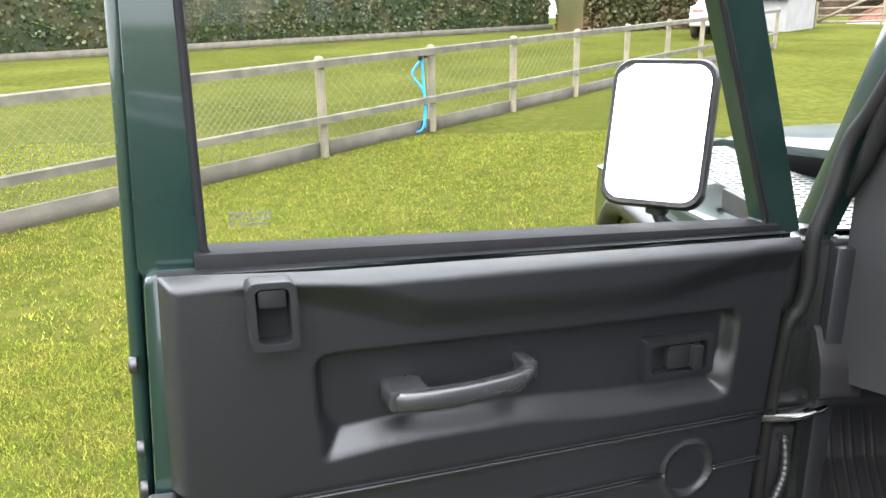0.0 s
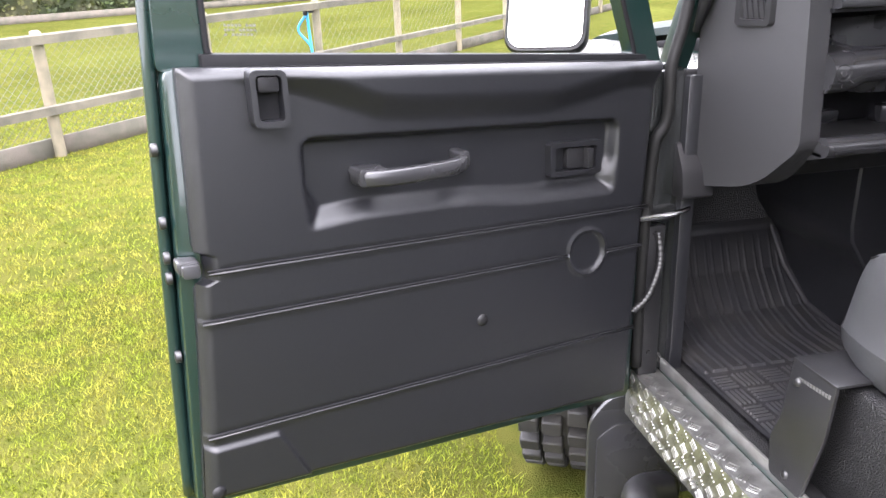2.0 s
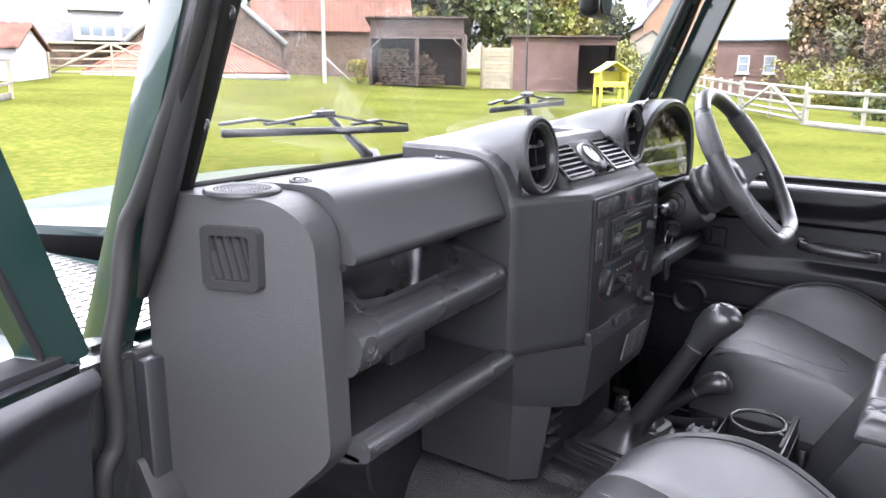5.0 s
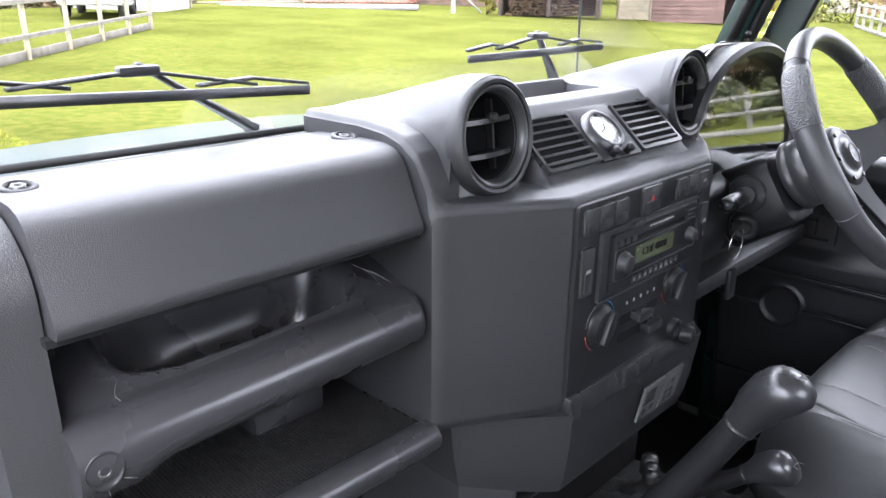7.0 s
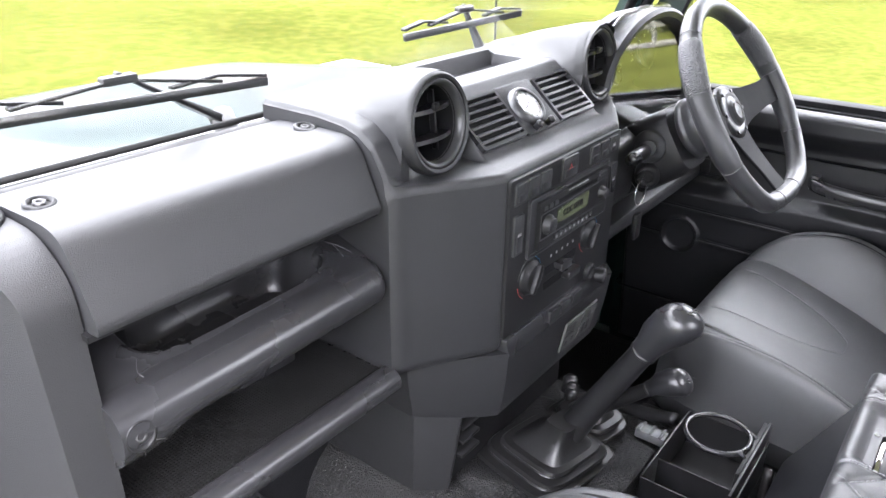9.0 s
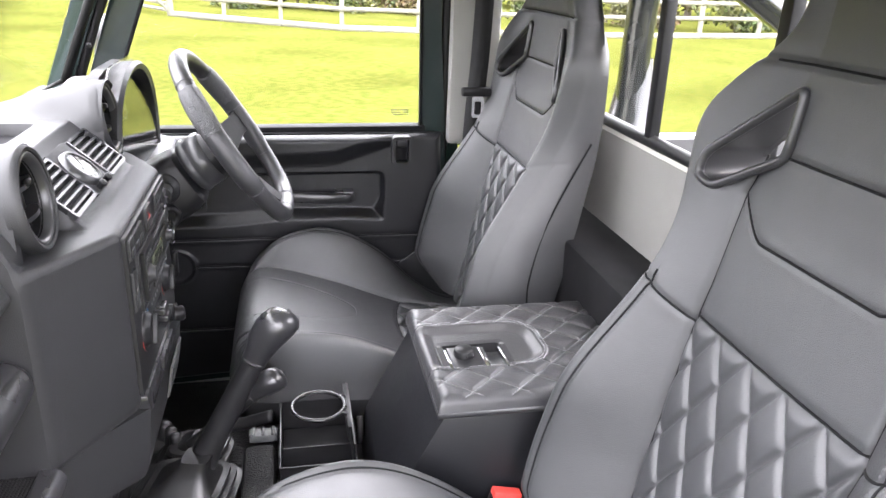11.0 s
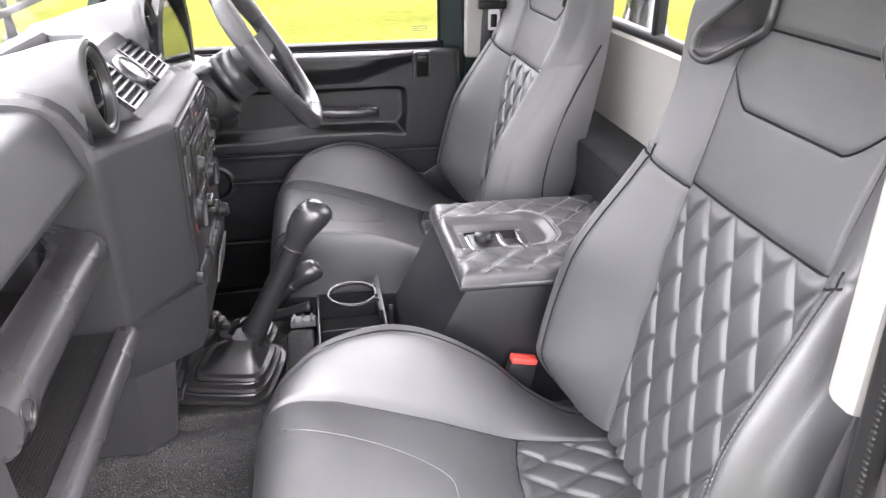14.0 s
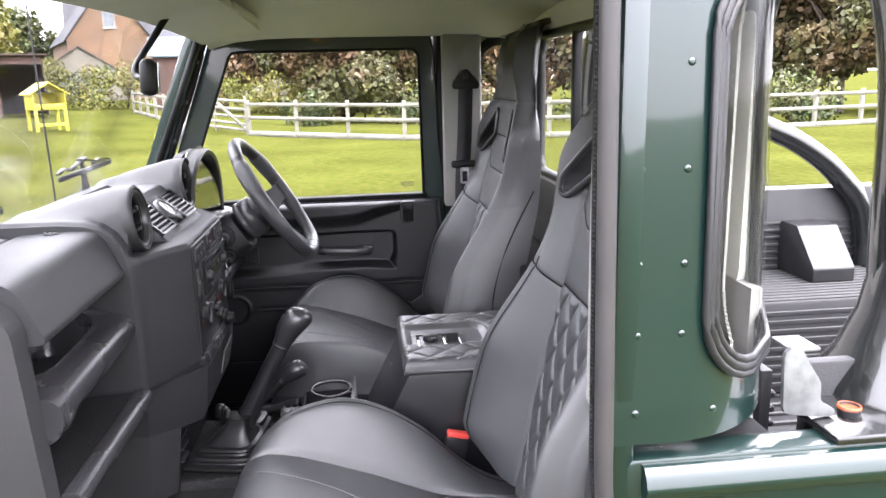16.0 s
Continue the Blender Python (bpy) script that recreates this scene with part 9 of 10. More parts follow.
def window(t, fn, z0, ww, hh):
    b = bmesh.new()
    o = [(-ww / 2, z0), (ww / 2, z0), (ww / 2, z0 + hh), (-ww / 2, z0 + hh)]
    i_ = [(-ww / 2 + 0.08, z0 + 0.08), (ww / 2 - 0.08, z0 + 0.08), (ww / 2 - 0.08, z0 + hh - 0.08), (-ww / 2 + 0.08, z0 + hh - 0.08)]
    frame_prism(b, o, i_, fn, -0.02, 0.05)
    k = part("window", b, M_WPAINT, t, "white framed window")
    b = bmesh.new()
    nx = max(1, round(ww / 0.45))
    for j in range(1, nx):
        x = -ww / 2 + ww * j / nx
        prism(b, [(x - 0.025, z0), (x + 0.025, z0), (x + 0.025, z0 + hh), (x - 0.025, z0 + hh)], fn, 0.0, 0.04)
    z = z0 + hh / 2
    prism(b, [(-ww / 2, z - 0.025), (ww / 2, z - 0.025), (ww / 2, z + 0.025), (-ww / 2, z + 0.025)], fn, 0.0, 0.042)
    part("glazing_bar", b, M_WPAINT, k)
    b = bmesh.new()
    prism(b, [(-ww / 2 + 0.05, z0 + 0.05), (ww / 2 - 0.05, z0 + 0.05), (ww / 2 - 0.05, z0 + hh - 0.05), (-ww / 2 + 0.05, z0 + hh - 0.05)], fn, 0.005, 0.015)
    part("pane", b, M_PANE, k)
    b = bmesh.new()
    prism(b, [(-ww / 2 - 0.06, z0 - 0.1), (ww / 2 + 0.06, z0 - 0.1), (ww / 2 + 0.06, z0), (-ww / 2 - 0.06, z0)], fn, -0.02, 0.12)
    part("sill", b, M_WPAINT, k)


def polar(az, d):
    """Ground place at a compass angle from forward (clockwise) and distance from the cab door."""
    return V((-1.4 + d * math.sin(radians(az)), 0.1 + d * math.cos(radians(az)), 0))


# stone house: gabled front, slate wing and tiled wing
p = polar(38.8, 47)
gable_house("stone_house", (p.x, p.y, 0), -38.8, 7.6, 9.0, 2.9, 6.2, M_STONE, M_SLATE, "brown stone house with a gabled front and white barge boards",
            [("f", 0.15, 2.5, 1.0, 1.9)], base=-0.5)
p = polar(47.6, 47)
gable_house("stone_house", (p.x, p.y, 0), -47.6 + 90, 8.0, 8.6, 3.45, 7.0, M_STONE, M_TILE, "brown stone house wing with orange pantile roof",
            [("r", -2.6, 1.75, 0.62, 1.0), ("r", -0.35, 1.75, 0.62, 1.0), ("r", 1.9, 1.75, 0.62, 1.0), ("r", 2.2, 0.1, 0.7, 0.7)], base=-0.5, tiles=34, barge=False)
p = polar(29.6, 52)
gable_house("stone_house", (p.x, p.y, 0), -30 + 90, 8.0, 9.5, 2.75, 5.6, M_STONE, M_SLATE, "stone house wing with grey slate roof and white dormer", [], base=-0.5, barge=False)
dp = polar(31.7, 47.2)
dt = thing("dormer", (dp.x, dp.y, 2.7), "white dormer window in the slate roof", "dormer")
bm = bmesh.new()
box(bm, (dp.x, dp.y, 3.55), (2.4, 2.4, 1.5), 0.02, Matrix.Translation((dp.x, dp.y, 0)) @ Matrix.Rotation(radians(-31), 4, "Z") @ Matrix.Translation((-dp.x, -dp.y, 0)))
part("dormer_box", bm, M_WPAINT, dt)
rm = Matrix.Translation((dp.x, dp.y, 0)) @ Matrix.Rotation(radians(-31), 4, "Z")
for j in range(3):
    bm = bmesh.new()
    box(bm, (-0.62 + 0.62 * j, -1.21, 3.5), (0.45, 0.04, 0.9), 0.01, rm)
    part("dormer_pane", bm, M_PANE, dt)
bm = bmesh.new()
box(bm, (0, -0.1, 4.38), (2.8, 2.9, 0.14), 0.03, rm)
part("dormer_roof", bm, M_WPAINT, dt)
# chimney
cp = polar(50.2, 49)
bm = bmesh.new()
box(bm, (cp.x, cp.y, 6.9), (0.9, 0.7, 1.6), 0.03)
single("chimney", bm, M_STONE, "stone chimney on the tiled roof", "chimney")

# low outbuilding with a hipped pantile roof, its eaves near the lawn
lb = thing("low_outbuilding", (21, 31.5, 1.0), "low outbuilding with a hipped orange pantile roof and white fascia", "outbuilding")
A, B = polar(30.6, 36.0), polar(44.2, 36.0)
dirx = (B - A).normalized()
diry = V((-dirx.y, dirx.x, 0))
L = (B - A).length
bm = bmesh.new()


def hip(u, v):
    s = L * u
    k = v * 3.2
    inset = k * 0.85
    s2 = inset + (L - 2 * inset) * u
    wave = 0.045 * abs(math.sin(math.pi * u * 40)) + 0.04 * (1 - (v * 12) % 1.0)
    return A + dirx * s2 + diry * k + V((0, 0, 1.20 + 1.55 * v + wave))


surf(bm, hip, 160, 24)
thick(bm, 0.05)
part("roof", bm, M_TILE, lb, "wavy orange pantiles")
bm = bmesh.new()
tube(bm, [hip(0, 0), hip(0, 1), hip(1, 1), hip(1, 0)], 0.10, 8, raw=True)
part("ridge_tile", bm, M_TILE, lb)
bm = bmesh.new()
sweep(bm, [A - dirx * 0.1 - diry * 0.05 + V((0, 0, 1.06)), B + dirx * 0.1 - diry * 0.05 + V((0, 0, 1.06))], [(-0.05, -0.12), (0.05, -0.12), (0.05, 0.12), (-0.05, 0.12)])
part("fascia", bm, M_WPAINT, lb, "white fascia board")
bm = bmesh.new()
c8 = [A + diry * 0.1, B + diry * 0.1, B + diry * 6, A + diry * 6]
loft(bm, [[q + V((0, 0, z)) for q in c8] for z in (0.5, 1.15)])
part("wall", bm, M_STONE, lb)

# white gable end by the drive
p = polar(25.6, 29.5)
gable_house("white_outbuilding", (12.0, 28.9, 0.90), 43, 2.8, 3.2, 1.12, 1.85, M_WPAINT, M_TILE, "white rendered outbuilding with orange tiled roof", [], barge=False, tiles=9)
# parked white car on the drive
def car(c, yaw):
    t = thing("parked_car", c, "white saloon car parked on the drive behind the fence", "car")
    m = Matrix.Translation(c) @ Matrix.Rotation(radians(yaw), 4, "Z")
    b = bmesh.new()
    side = [(-2.1, 0.35), (-2.15, 0.75), (-2.05, 0.95), (-1.35, 1.02), (-0.75, 1.40), (0.35, 1.44), (1.05, 1.02), (1.95, 0.88), (2.15, 0.65), (2.1, 0.32)]
    prism(b, round_poly(side, 0.12, 3), lambda a, c_, d: m @ V((a, d * (1 - 0.16 * max(0, (c_ - 0.9) / 0.5)), c_)), -0.85, 0.85, 0.05)
    part("body", b, M_CARW, t)
    b = bmesh.new()
    prism(b, round_poly([(-1.25, 1.03), (-0.72, 1.36), (0.32, 1.39), (0.92, 1.04)], 0.05, 3), lambda a, c_, d: m @ V((a, d * (1 - 0.15 * max(0, (c_ - 0.9) / 0.5)), c_)), -0.86, 0.86)
    part("side_glass", b, M_PANE, t)
    for s in (-1, 1):
        b = bmesh.new()
        box(b, (-2.08, 0.62 * s, 0.80), (0.10, 0.36, 0.14), 0.02, m)
        part("tail_lamp", b, M_RED, t, "red tail lamp")
    for x in (-1.3, 1.35):
        for s in (-0.78, 0.78):
            b = bmesh.new()
            lathe(b, [(0.2, -0.1), (0.30, -0.1), (0.32, -0.05), (0.32, 0.05), (0.30, 0.1), (0.2, 0.1)], m @ V((x, s, 0.32)), axis=m.to_3x3() @ V((0, 1, 0)), seg=20)
            part("wheel", b, M_TYRE, t)


car((9.2, 25.0, gz(9.2, 25.0)), 60)


# timber gates
def gate(p0, p1, h, label_, material, rails=5):
    p0, p1 = V(p0), V(p1)
    t = thing("gate", (p0 + p1) / 2, label_, "gate", "field gates")
    d = (p1 - p0)
    up = V((0, 0, 1))
    for i in range(rails):
        b = bmesh.new()
        z = 0.15 + (h - 0.2) * (i / (rails - 1)) ** 1.15
        sweep(b, [p0 + up * z, p1 + up * z], [(-0.02, -0.045), (0.02, -0.045), (0.02, 0.045), (-0.02, 0.045)])
        part("bar", b, material, t)
    for a, c in ((0.0, 0.5), (1.0, 0.5)):
        b = bmesh.new()
        sweep(b, [p0 + d * a + up * 0.15, p0 + d * c + up * (h - 0.05)], [(-0.025, -0.05), (0.025, -0.05), (0.025, 0.05), (-0.025, 0.05)])
        part("brace", b, material, t)
    for a in (0.0, 0.5, 1.0):
        b = bmesh.new()
        box(b, p0 + d * a + up * (h / 2), (0.07, 0.07, h + (0.25 if a != 0.5 else 0)), 0.01)
        part("stile", b, material, t)


a_, b_ = polar(28.6, 33), polar(36.2, 34)
gate((a_.x, a_.y, 1.08), (b_.x, b_.y, 1.12), 1.3, "weathered grey timber field gate before the outbuilding", M_TIMBER)
gate((27.0, 6.6, 0.14), (23.3, 4.0, 0.04), 1.12, "pale painted timber field gate in the rail fence", M_WHITEWOOD)

# flagpole
pp = polar(46.9, 34.5)
fp = thing("flagpole", (pp.x, pp.y, 0.9), "tall white flagpole on the lawn", "flagpole")
bm = bmesh.new()
lathe(bm, [(0.09, 0.0), (0.085, 1.0), (0.05, 8.0), (0.06, 8.05), (0.0, 8.1)], (pp.x, pp.y, 0.85), seg=14)
part("pole", bm, M_WPAINT, fp)
bm = bmesh.new()
tube(bm, [(pp.x + 1.0, pp.y - 0.8, 0.85), (pp.x, pp.y, 2.0)], 0.04, 6)
part("stay", bm, M_WPAINT, fp)

# wood store
def boards(t, p0, p1, z0, z1, n, material, name_="board"):
    """Overlapping horizontal boards between two ground places."""
    p0, p1 = V(p0), V(p1)
    out = V(((p1 - p0).y, -(p1 - p0).x, 0)).normalized()
    h = (z1 - z0) / n
    for i in range(n):
        b = bmesh.new()
        z = z0 + h * i
        loft(b, [[q + out * 0.035 + V((0, 0, z)), q + out * 0.015 + V((0, 0, z + h * 1.05)), q - out * 0.01 + V((0, 0, z + h * 1.05)), q - out * 0.01 + V((0, 0, z))] for q in (p0, p1)])
        bmesh.ops.recalc_face_normals(b, faces=b.faces[:])
        part(name_, b, material, t)


sa, sb = polar(50.3, 34.5), polar(57.2, 34.0)
sd = (sb - sa).normalized()
sn = V((-sd.y, sd.x, 0))
ws = thing("wood_store", (sa + sb) / 2, "open-fronted brown timber wood store with stacked logs", "wood store")
G0 = 0.75
boards(ws, sb, sb + sn * 2.2, G0, G0 + 2.3, 12, M_SHED)
boards(ws, sa + sn * 2.2, sa, G0, G0 + 2.3, 12, M_SHED)
boards(ws, sb + sn * 2.2, sa + sn * 2.2, G0, G0 + 2.2, 12, M_SHED)
boards(ws, sa, sb, G0 + 2.05, G0 + 2.85, 5, M_SHED, "fascia_board")
for q in (sa, sb, sa.lerp(sb, 0.5) + sn * 0.05):
    bm = bmesh.new()
    box(bm, q + V((0, 0, G0 + 1.05)), (0.14, 0.14, 2.1), 0.01)
    part("post", bm, M_SHED, ws)
for a, s in ((sa, 1), (sb, -1)):
    bm = bmesh.new()
    sweep(bm, [a + V((0, 0, G0 + 1.6)), a + sd * s * 0.5 + V((0, 0, G0 + 2.08))], [(-0.04, -0.04), (0.04, -0.04), (0.04, 0.04), (-0.04, 0.04)])
    part("brace", bm, M_SHED, ws)
bm = bmesh.new()
r4 = [sa - sd * 0.2 - sn * 0.25 + V((0, 0, G0 + 2.92)), sb + sd * 0.2 - sn * 0.25 + V((0, 0, G0 + 2.92)), sb + sd * 0.2 + sn * 2.4 + V((0, 0, G0 + 2.25)), sa - sd * 0.2 + sn * 2.4 + V((0, 0, G0 + 2.25))]
loft(bm, [r4, [q + V((0, 0, 0.06)) for q in r4]])
bmesh.ops.recalc_face_normals(bm, faces=bm.faces[:])
part("roof", bm, M_SHED, ws)
rng = np.random.default_rng(21)
lg = thing("log_pile", sa.lerp(sb, 0.4) + sn * 0.6 + V((0, 0, G0)), "stacked split firewood logs in the wood store", "log pile")
logmesh = bmesh.new()
lathe(logmesh, [(0.055, -0.16), (0.06, -0.15), (0.06, 0.15), (0.055, 0.16)], (0, 0, 0), axis=(0, 1, 0), seg=6)
first_log = part("log", logmesh, M_LOG, lg)
first_log.matrix_basis = lg.matrix_basis.inverted() @ Matrix.Translation(lg.matrix_basis.translation) if False else Matrix.Identity(4)
yawl = math.atan2(sn.y, sn.x) - math.pi / 2
for col_ in range(24):
    hmax = 13 if col_ < 11 else (12 - abs(col_ - 16)) if col_ < 21 else 4
    for row in range(int(hmax)):
        o = new("log", first_log.data)
        o.parent = lg
        q = sa + sd * (0.35 + 0.125 * col_ + rng.normal(0, 0.015)) + sn * (0.35 + rng.normal(0, 0.05)) + V((0, 0, G0 + 0.08 + 0.125 * row + rng.normal(0, 0.01)))
        o.matrix_parent_inverse = lg.matrix_basis.inverted()
        o.matrix_basis = Matrix.Translation(q) @ Matrix.Rotation(yawl + rng.normal(0, 0.12), 4, "Z") @ Matrix.Rotation(rng.uniform(0, 3), 4, "Y") @ Matrix.Diagonal((rng.uniform(0.8, 1.3), 1, rng.uniform(0.7, 1.1), 1))
q = sa + sd * 0.3 + sn * 0.35 + V((0, 0, G0 + 0.08))
first_log.matrix_basis = Matrix.Translation(q)
# board fence, long brown shed with an open bay, hut with a pale roof
f0, f1 = polar(58.6, 36), polar(60.8, 36)
bf = thing("board_fence", f0, "brown close-board fence panel beside the wood store", "fence")
boards(bf, f0, f1, 0.65, 2.5, 10, M_TIMBER)
for q in (f0, f1):
    bm = bmesh.new()
    box(bm, q + V((0, 0, 1.6)), (0.12, 0.12, 2.0), 0.01)
    part("post", bm, M_TIMBER, bf)
s0, s1, s2 = polar(60.7, 36), polar(65.6, 36), polar(68.3, 36)
bs = thing("long_shed", s0.lerp(s1, 0.5), "long red-brown boarded shed with an open bay", "shed")
sd2 = (s1 - s0).normalized()
sn2 = V((-sd2.y, sd2.x, 0))
boards(bs, s0, s1, 0.55, 2.95, 14, M_SHED_R)
boards(bs, s1 + sn2 * 0.0, s1 + sn2 * 3, 0.55, 2.9, 14, M_SHED_R)
boards(bs, s2 + sn2 * 3, s1 + sn2 * 3, 0.55, 2.9, 14, M_SHED)
boards(bs, s2, s2 + sn2 * 3, 0.55, 2.9, 14, M_SHED)
boards(bs, s1, s2, 2.65, 2.95, 2, M_SHED_R, "fascia_board")
bm = bmesh.new()
r4 = [s0 - sd2 * 0.2 - sn2 * 0.25 + V((0, 0, 3.0)), s2 + sd2 * 0.2 - sn2 * 0.25 + V((0, 0, 3.0)), s2 + sd2 * 0.2 + sn2 * 3.2 + V((0, 0, 2.85)), s0 - sd2 * 0.2 + sn2 * 3.2 + V((0, 0, 2.85))]
loft(bm, [r4, [q + V((0, 0, 0.07)) for q in r4]])
bmesh.ops.recalc_face_normals(bm, faces=bm.faces[:])
part("roof", bm, M_SHED, bs)
hp0, hp1 = polar(75.3, 44), polar(80.2, 44)
ht = thing("garden_hut", hp0, "red-brown garden hut with pale blue roof and two windows", "hut")
hd = (hp1 - hp0).normalized()
hn = V((-hd.y, hd.x, 0))
boards(ht, hp0, hp1, 0.2, 3.3, 14, M_SHED_R)
boards(ht, hp0 + hn * 3, hp0, 0.2, 3.3, 14, M_SHED_R)
boards(ht, hp1, hp1 + hn * 3, 0.2, 3.3, 14, M_SHED_R)
M_PALEROOF = mat("pale_blue_roofing", (0.075, 0.105, 0.118), 0.6, vary=2)
bm = bmesh.new()
r4 = [hp0 - hd * 0.2 - hn * 0.3 + V((0, 0, 3.15)), hp1 + hd * 0.2 - hn * 0.3 + V((0, 0, 3.15)), hp1 + hd * 0.2 + hn * 1.5 + V((0, 0, 4.2)), hp0 - hd * 0.2 + hn * 1.5 + V((0, 0, 4.2))]
loft(bm, [r4, [q + V((0, 0, 0.08)) for q in r4]])
bmesh.ops.recalc_face_normals(bm, faces=bm.faces[:])
part("roof", bm, M_PALEROOF, ht)
for k_ in (0.36, 0.70):
    window(ht, lambda p_, q_, dd, k_=k_: hp0.lerp(hp1, k_) + hd * p_ - hn * (0.04 + dd) + V((0, 0, q_)), 1.5, 0.6, 0.9)
# far cottages and brick gable
for az, dd, w, ev, rd, wall in ((78.0, 88, 12, 6.4, 9.6, M_CREAM), (84.5, 84, 10, 6.2, 9.2, M_CREAM), (72.6, 120, 9, 9.0, 13.0, M_WPAINT), (66.0, 150, 14, 8.0, 12.0, M_WPAINT), (59, 170, 20, 9, 13, M_CREAM)):
    p = polar(az, dd)
    gable_house("cottage", (p.x, p.y, 0), -az + 90, 9, w, ev, rd, wall, M_SLATE, "pale rendered cottage with dark slate roof beyond the garden", [("r", -w * 0.28, ev - 1.7, 1.3, 1.3), ("r", w * 0.22, ev - 1.7, 1.3, 1.3)], barge=False, group="far cottages")
p = polar(72.3, 72)
gable_house("brick_house", (p.x, p.y, 0), -72.3 + 8, 6.4, 11, 5.3, 9.6, mat("buff_brick", (0.15, 0.088, 0.050), 0.85, col2=(0.115, 0.070, 0.042), vary=1.2, coarse=0.3, coarse_scale=9), M_SLATE, "buff brick gabled house with a slate roof", [("f", 0.0, 6.2, 0.9, 1.4)], barge=False)
p = polar(70.8, 66)
gable_house("brick_house", (p.x, p.y, 0), -70, 6.0, 5, 2.6, 4.6, M_CREAM, M_SLATE, "small cream annexe with slate roof", [("f", -1.0, 1.2, 0.8, 1.1), ("f", 1.0, 1.2, 0.8, 1.1)], barge=False)

# yellow play house on legs
yp = polar(68.0, 27.6)
yt = thing("play_house", (yp.x, yp.y, 0.3), "bright yellow wooden play house on stilts", "play house")
ym = Matrix.Translation((yp.x, yp.y, gz(yp.x, yp.y))) @ Matrix.Rotation(radians(-50), 4, "Z")
for sx in (-0.45, 0.45):
    for sy in (-0.35, 0.35):
        bm = bmesh.new()
        box(bm, (sx, sy, 0.42), (0.09, 0.09, 0.86), 0.01, ym)
        part("leg", bm, M_YELLOW, yt)
bm = bmesh.new()
box(bm, (0, 0, 0.72), (1.02, 0.80, 0.06), 0.01, ym)
box(bm, (0, -0.38, 0.22), (0.95, 0.05, 0.10), 0.01, ym)
part("platform", bm, M_YELLOW, yt)
bm = bmesh.new()
for sx in (-0.48, 0.48):
    box(bm, (sx, 0, 0.98), (0.04, 0.80, 0.50), 0.005, ym)
box(bm, (0, 0.38, 0.98), (1.0, 0.04, 0.50), 0.005, ym)
box(bm, (0, -0.38, 0.80), (1.0, 0.04, 0.16), 0.005, ym)
part("cabin", bm, M_YELLOW, yt)
for s in (-1, 1):
    bm = bmesh.new()
    box(bm, (0.30 * s, 0, 1.36), (0.72, 1.0, 0.035), 0.005, ym @ Matrix.Translation((0.30 * s, 0, 1.36)) @ Matrix.Rotation(radians(32 * s), 4, "Y") @ Matrix.Translation((-0.30 * s, 0, -1.36)))
    part("roof", bm, M_YELLOW, yt)


# pale rail fence on the far side
def rail_fence(pts, step, name_, label_):
    pts = [V((x, y, gz(x, y))) for x, y in pts]
    t = thing("rail_fence", pts[0], label_, "fence", "rail fences")
    run = []
    for p, q in zip(pts, pts[1:]):
        n = max(1, round((q - p).length / step))
        run += [p.lerp(q, i / n) for i in range(n)]
    run.append(pts[-1])
    for p in run:
        b = bmesh.new()
        box(b, p + V((0, 0, 0.50)), (0.11, 0.11, 1.22), 0.01)
        part("post", b, M_WHITEWOOD, t)
    for p, q in zip(run, run[1:]):
        for h in (0.98, 0.56):
            b = bmesh.new()
            sweep(b, [p + V((-0.07, 0, h)), q + V((-0.07, 0, h))], [(-0.02, -0.055), (0.02, -0.055), (0.02, 0.055), (-0.02, 0.055)])
            part("rail", b, M_WHITEWOOD, t)
        b = bmesh.new()
        sweep(b, [p + V((-0.05, 0, 0.06)), q + V((-0.05, 0, 0.06))], [(-0.02, -0.09), (0.02, -0.09), (0.02, 0.09), (-0.02, 0.09)])
        part("kick_board", b, M_WHITEWOOD, t)


rail_fence([(23.2, 3.9), (19.7, -0.9), (18.9, -7.0), (20.0, -13.5), (24, -30), (28, -44)], 1.9, "a", "pale post and rail fence along the far edge of the lawn")
rail_fence([(38.0, 11.6), (27.1, 6.7)], 2.1, "b", "pale post and rail fence beyond the play house")

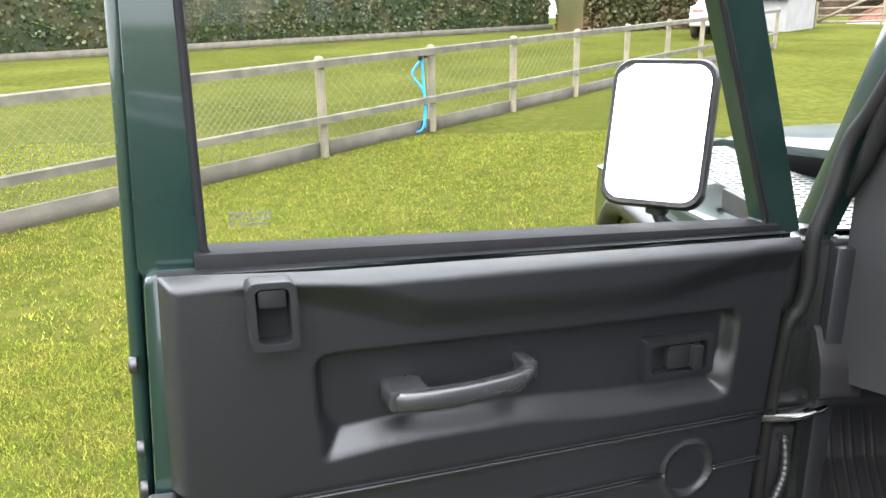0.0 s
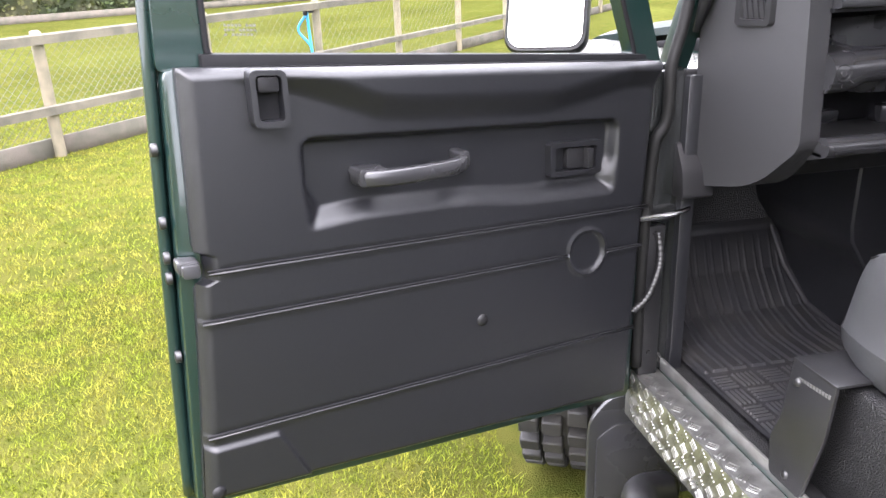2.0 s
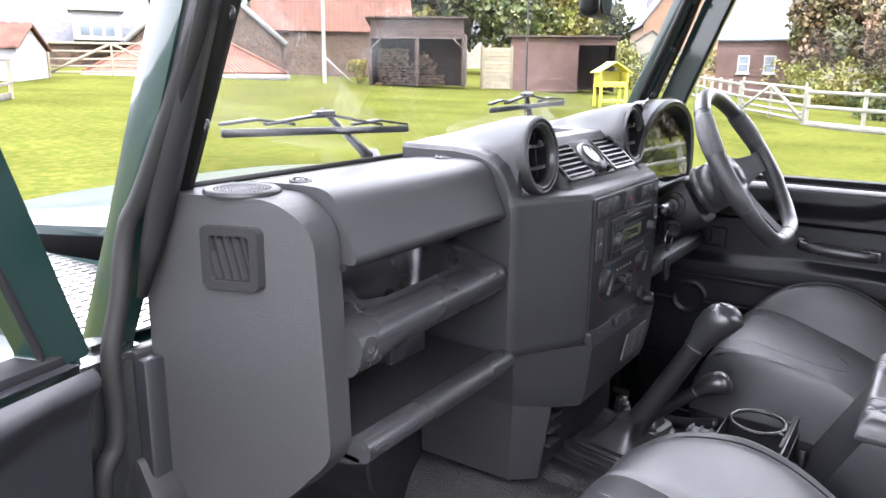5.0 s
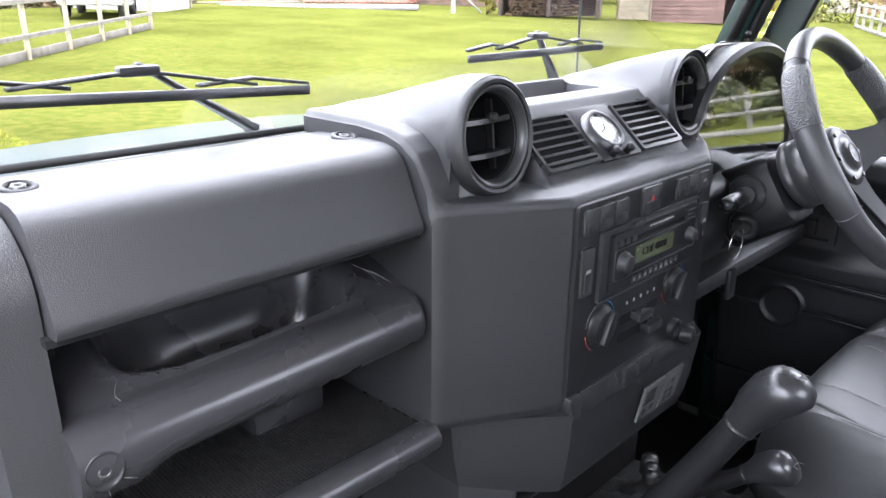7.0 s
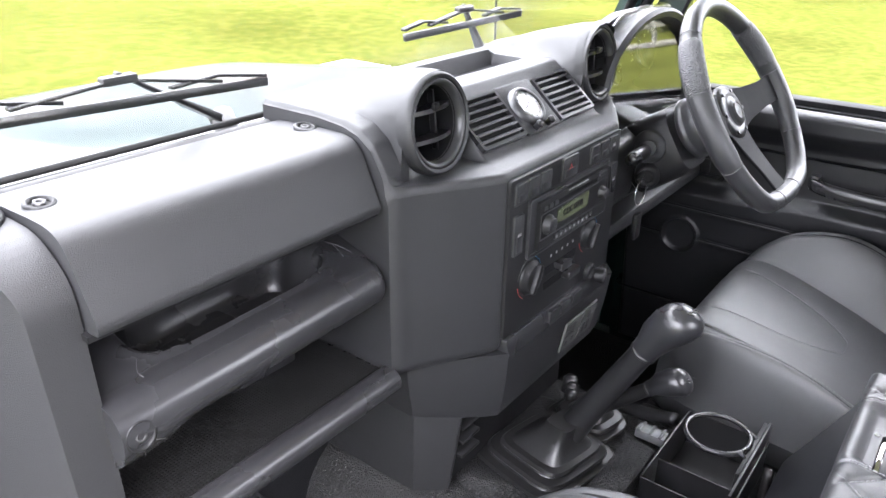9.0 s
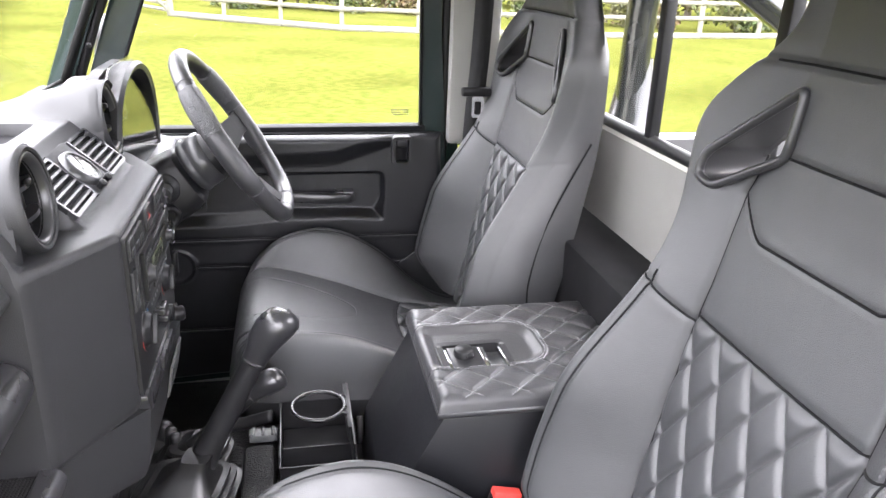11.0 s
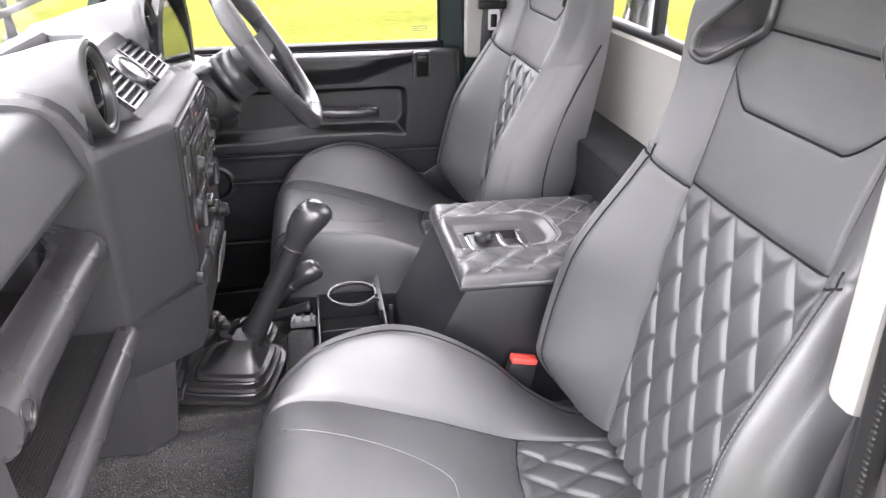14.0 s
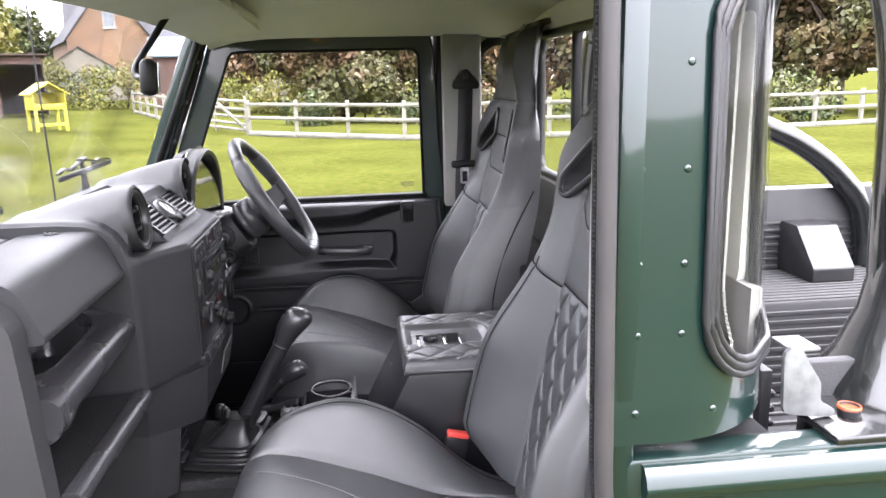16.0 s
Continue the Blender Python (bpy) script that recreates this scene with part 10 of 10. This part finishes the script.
# trees and shrubs beyond the fences
T_B, T_G, T_Y = "brown-green garden tree in spring leaf", "dark green garden tree", "yellow-green tree in young leaf"
for i, (az, dd, h, r, mm, lab) in enumerate((
        (83, 44, 5.4, 3.0, M_LEAF_B, T_B), (88, 40, 5.2, 3.4, M_LEAF_B, T_B), (93, 39, 5.4, 3.3, M_LEAF_B, T_B), (98, 38, 5.2, 3.2, M_LEAF_B, T_B), (104, 38, 5.4, 3.4, M_LEAF_B, T_B),
        (111, 37, 5.8, 3.4, M_LEAF_B, T_B), (118, 36, 6.4, 3.6, M_LEAF_B, T_B), (124, 34, 6.6, 3.6, M_LEAF_B, T_B), (131, 34, 6.0, 3.5, M_LEAF, T_G), (90, 31, 2.2, 1.8, M_LEAF_B, T_B),
        (53.0, 62, 6.5, 3.6, M_LEAF_Y, T_Y), (56.5, 60, 8.5, 4.2, M_LEAF, T_G), (60.5, 58, 8.0, 4.0, M_LEAF, T_G), (64, 62, 7.0, 4.0, M_LEAF_Y, T_Y), (51.2, 75, 7.5, 4.0, M_LEAF, T_G),
        (26.5, 60, 7.0, 3.8, M_LEAF, T_G), (22, 58, 6.5, 3.6, M_LEAF, T_G), (16, 60, 6.5, 4.0, M_LEAF, T_G), (8, 62, 6, 4.2, M_LEAF, T_G), (87.5, 62, 7.5, 3.6, M_LEAF, T_G),
        (68, 85, 7, 4.5, M_LEAF, T_G), (64.5, 95, 9, 5, M_LEAF_Y, T_Y), (32, 66, 8.5, 4.5, M_LEAF, T_G), (36, 70, 9.0, 4.5, M_LEAF_B, T_B), (24.5, 68, 9.0, 4.6, M_LEAF_B, T_B), (44, 72, 8.0, 4.2, M_LEAF, T_G))):
    p = polar(az, dd)
    tree(p.x, p.y, h, r, 100 + i, mm, lab, 15000 if dd < 50 else 8000, 0.14 if dd < 50 else 0.22)
for i, (az, dd, h, r, mm) in enumerate(((69.5, 45, 2.6, 1.8, M_LEAF_Y), (71.5, 47, 2.4, 2.0, M_LEAF), (73.4, 46, 2.8, 1.8, M_LEAF_Y), (81.6, 42, 2.4, 1.9, M_LEAF_Y), (84, 40, 2.2, 1.8, M_LEAF_Y), (86, 30, 1.3, 1.2, M_LEAF), (95, 30, 1.5, 1.5, M_LEAF), (100, 29, 1.3, 1.4, M_LEAF_B), (108, 28, 1.5, 1.6, M_LEAF), (115, 28, 1.4, 1.5, M_LEAF_B), (121, 27, 1.6, 1.6, M_LEAF), (49.3, 35, 1.3, 0.5, M_LEAF_Y), (66, 60, 3.4, 2.4, M_LEAF), (62, 60, 3.5, 2.4, M_LEAF_Y))):
    p = polar(az, dd)
    shrub(p.x, p.y, h, r, 300 + i, mm, "loose garden shrub behind the fence" if mm is M_LEAF else "yellow-green garden shrub behind the fence")
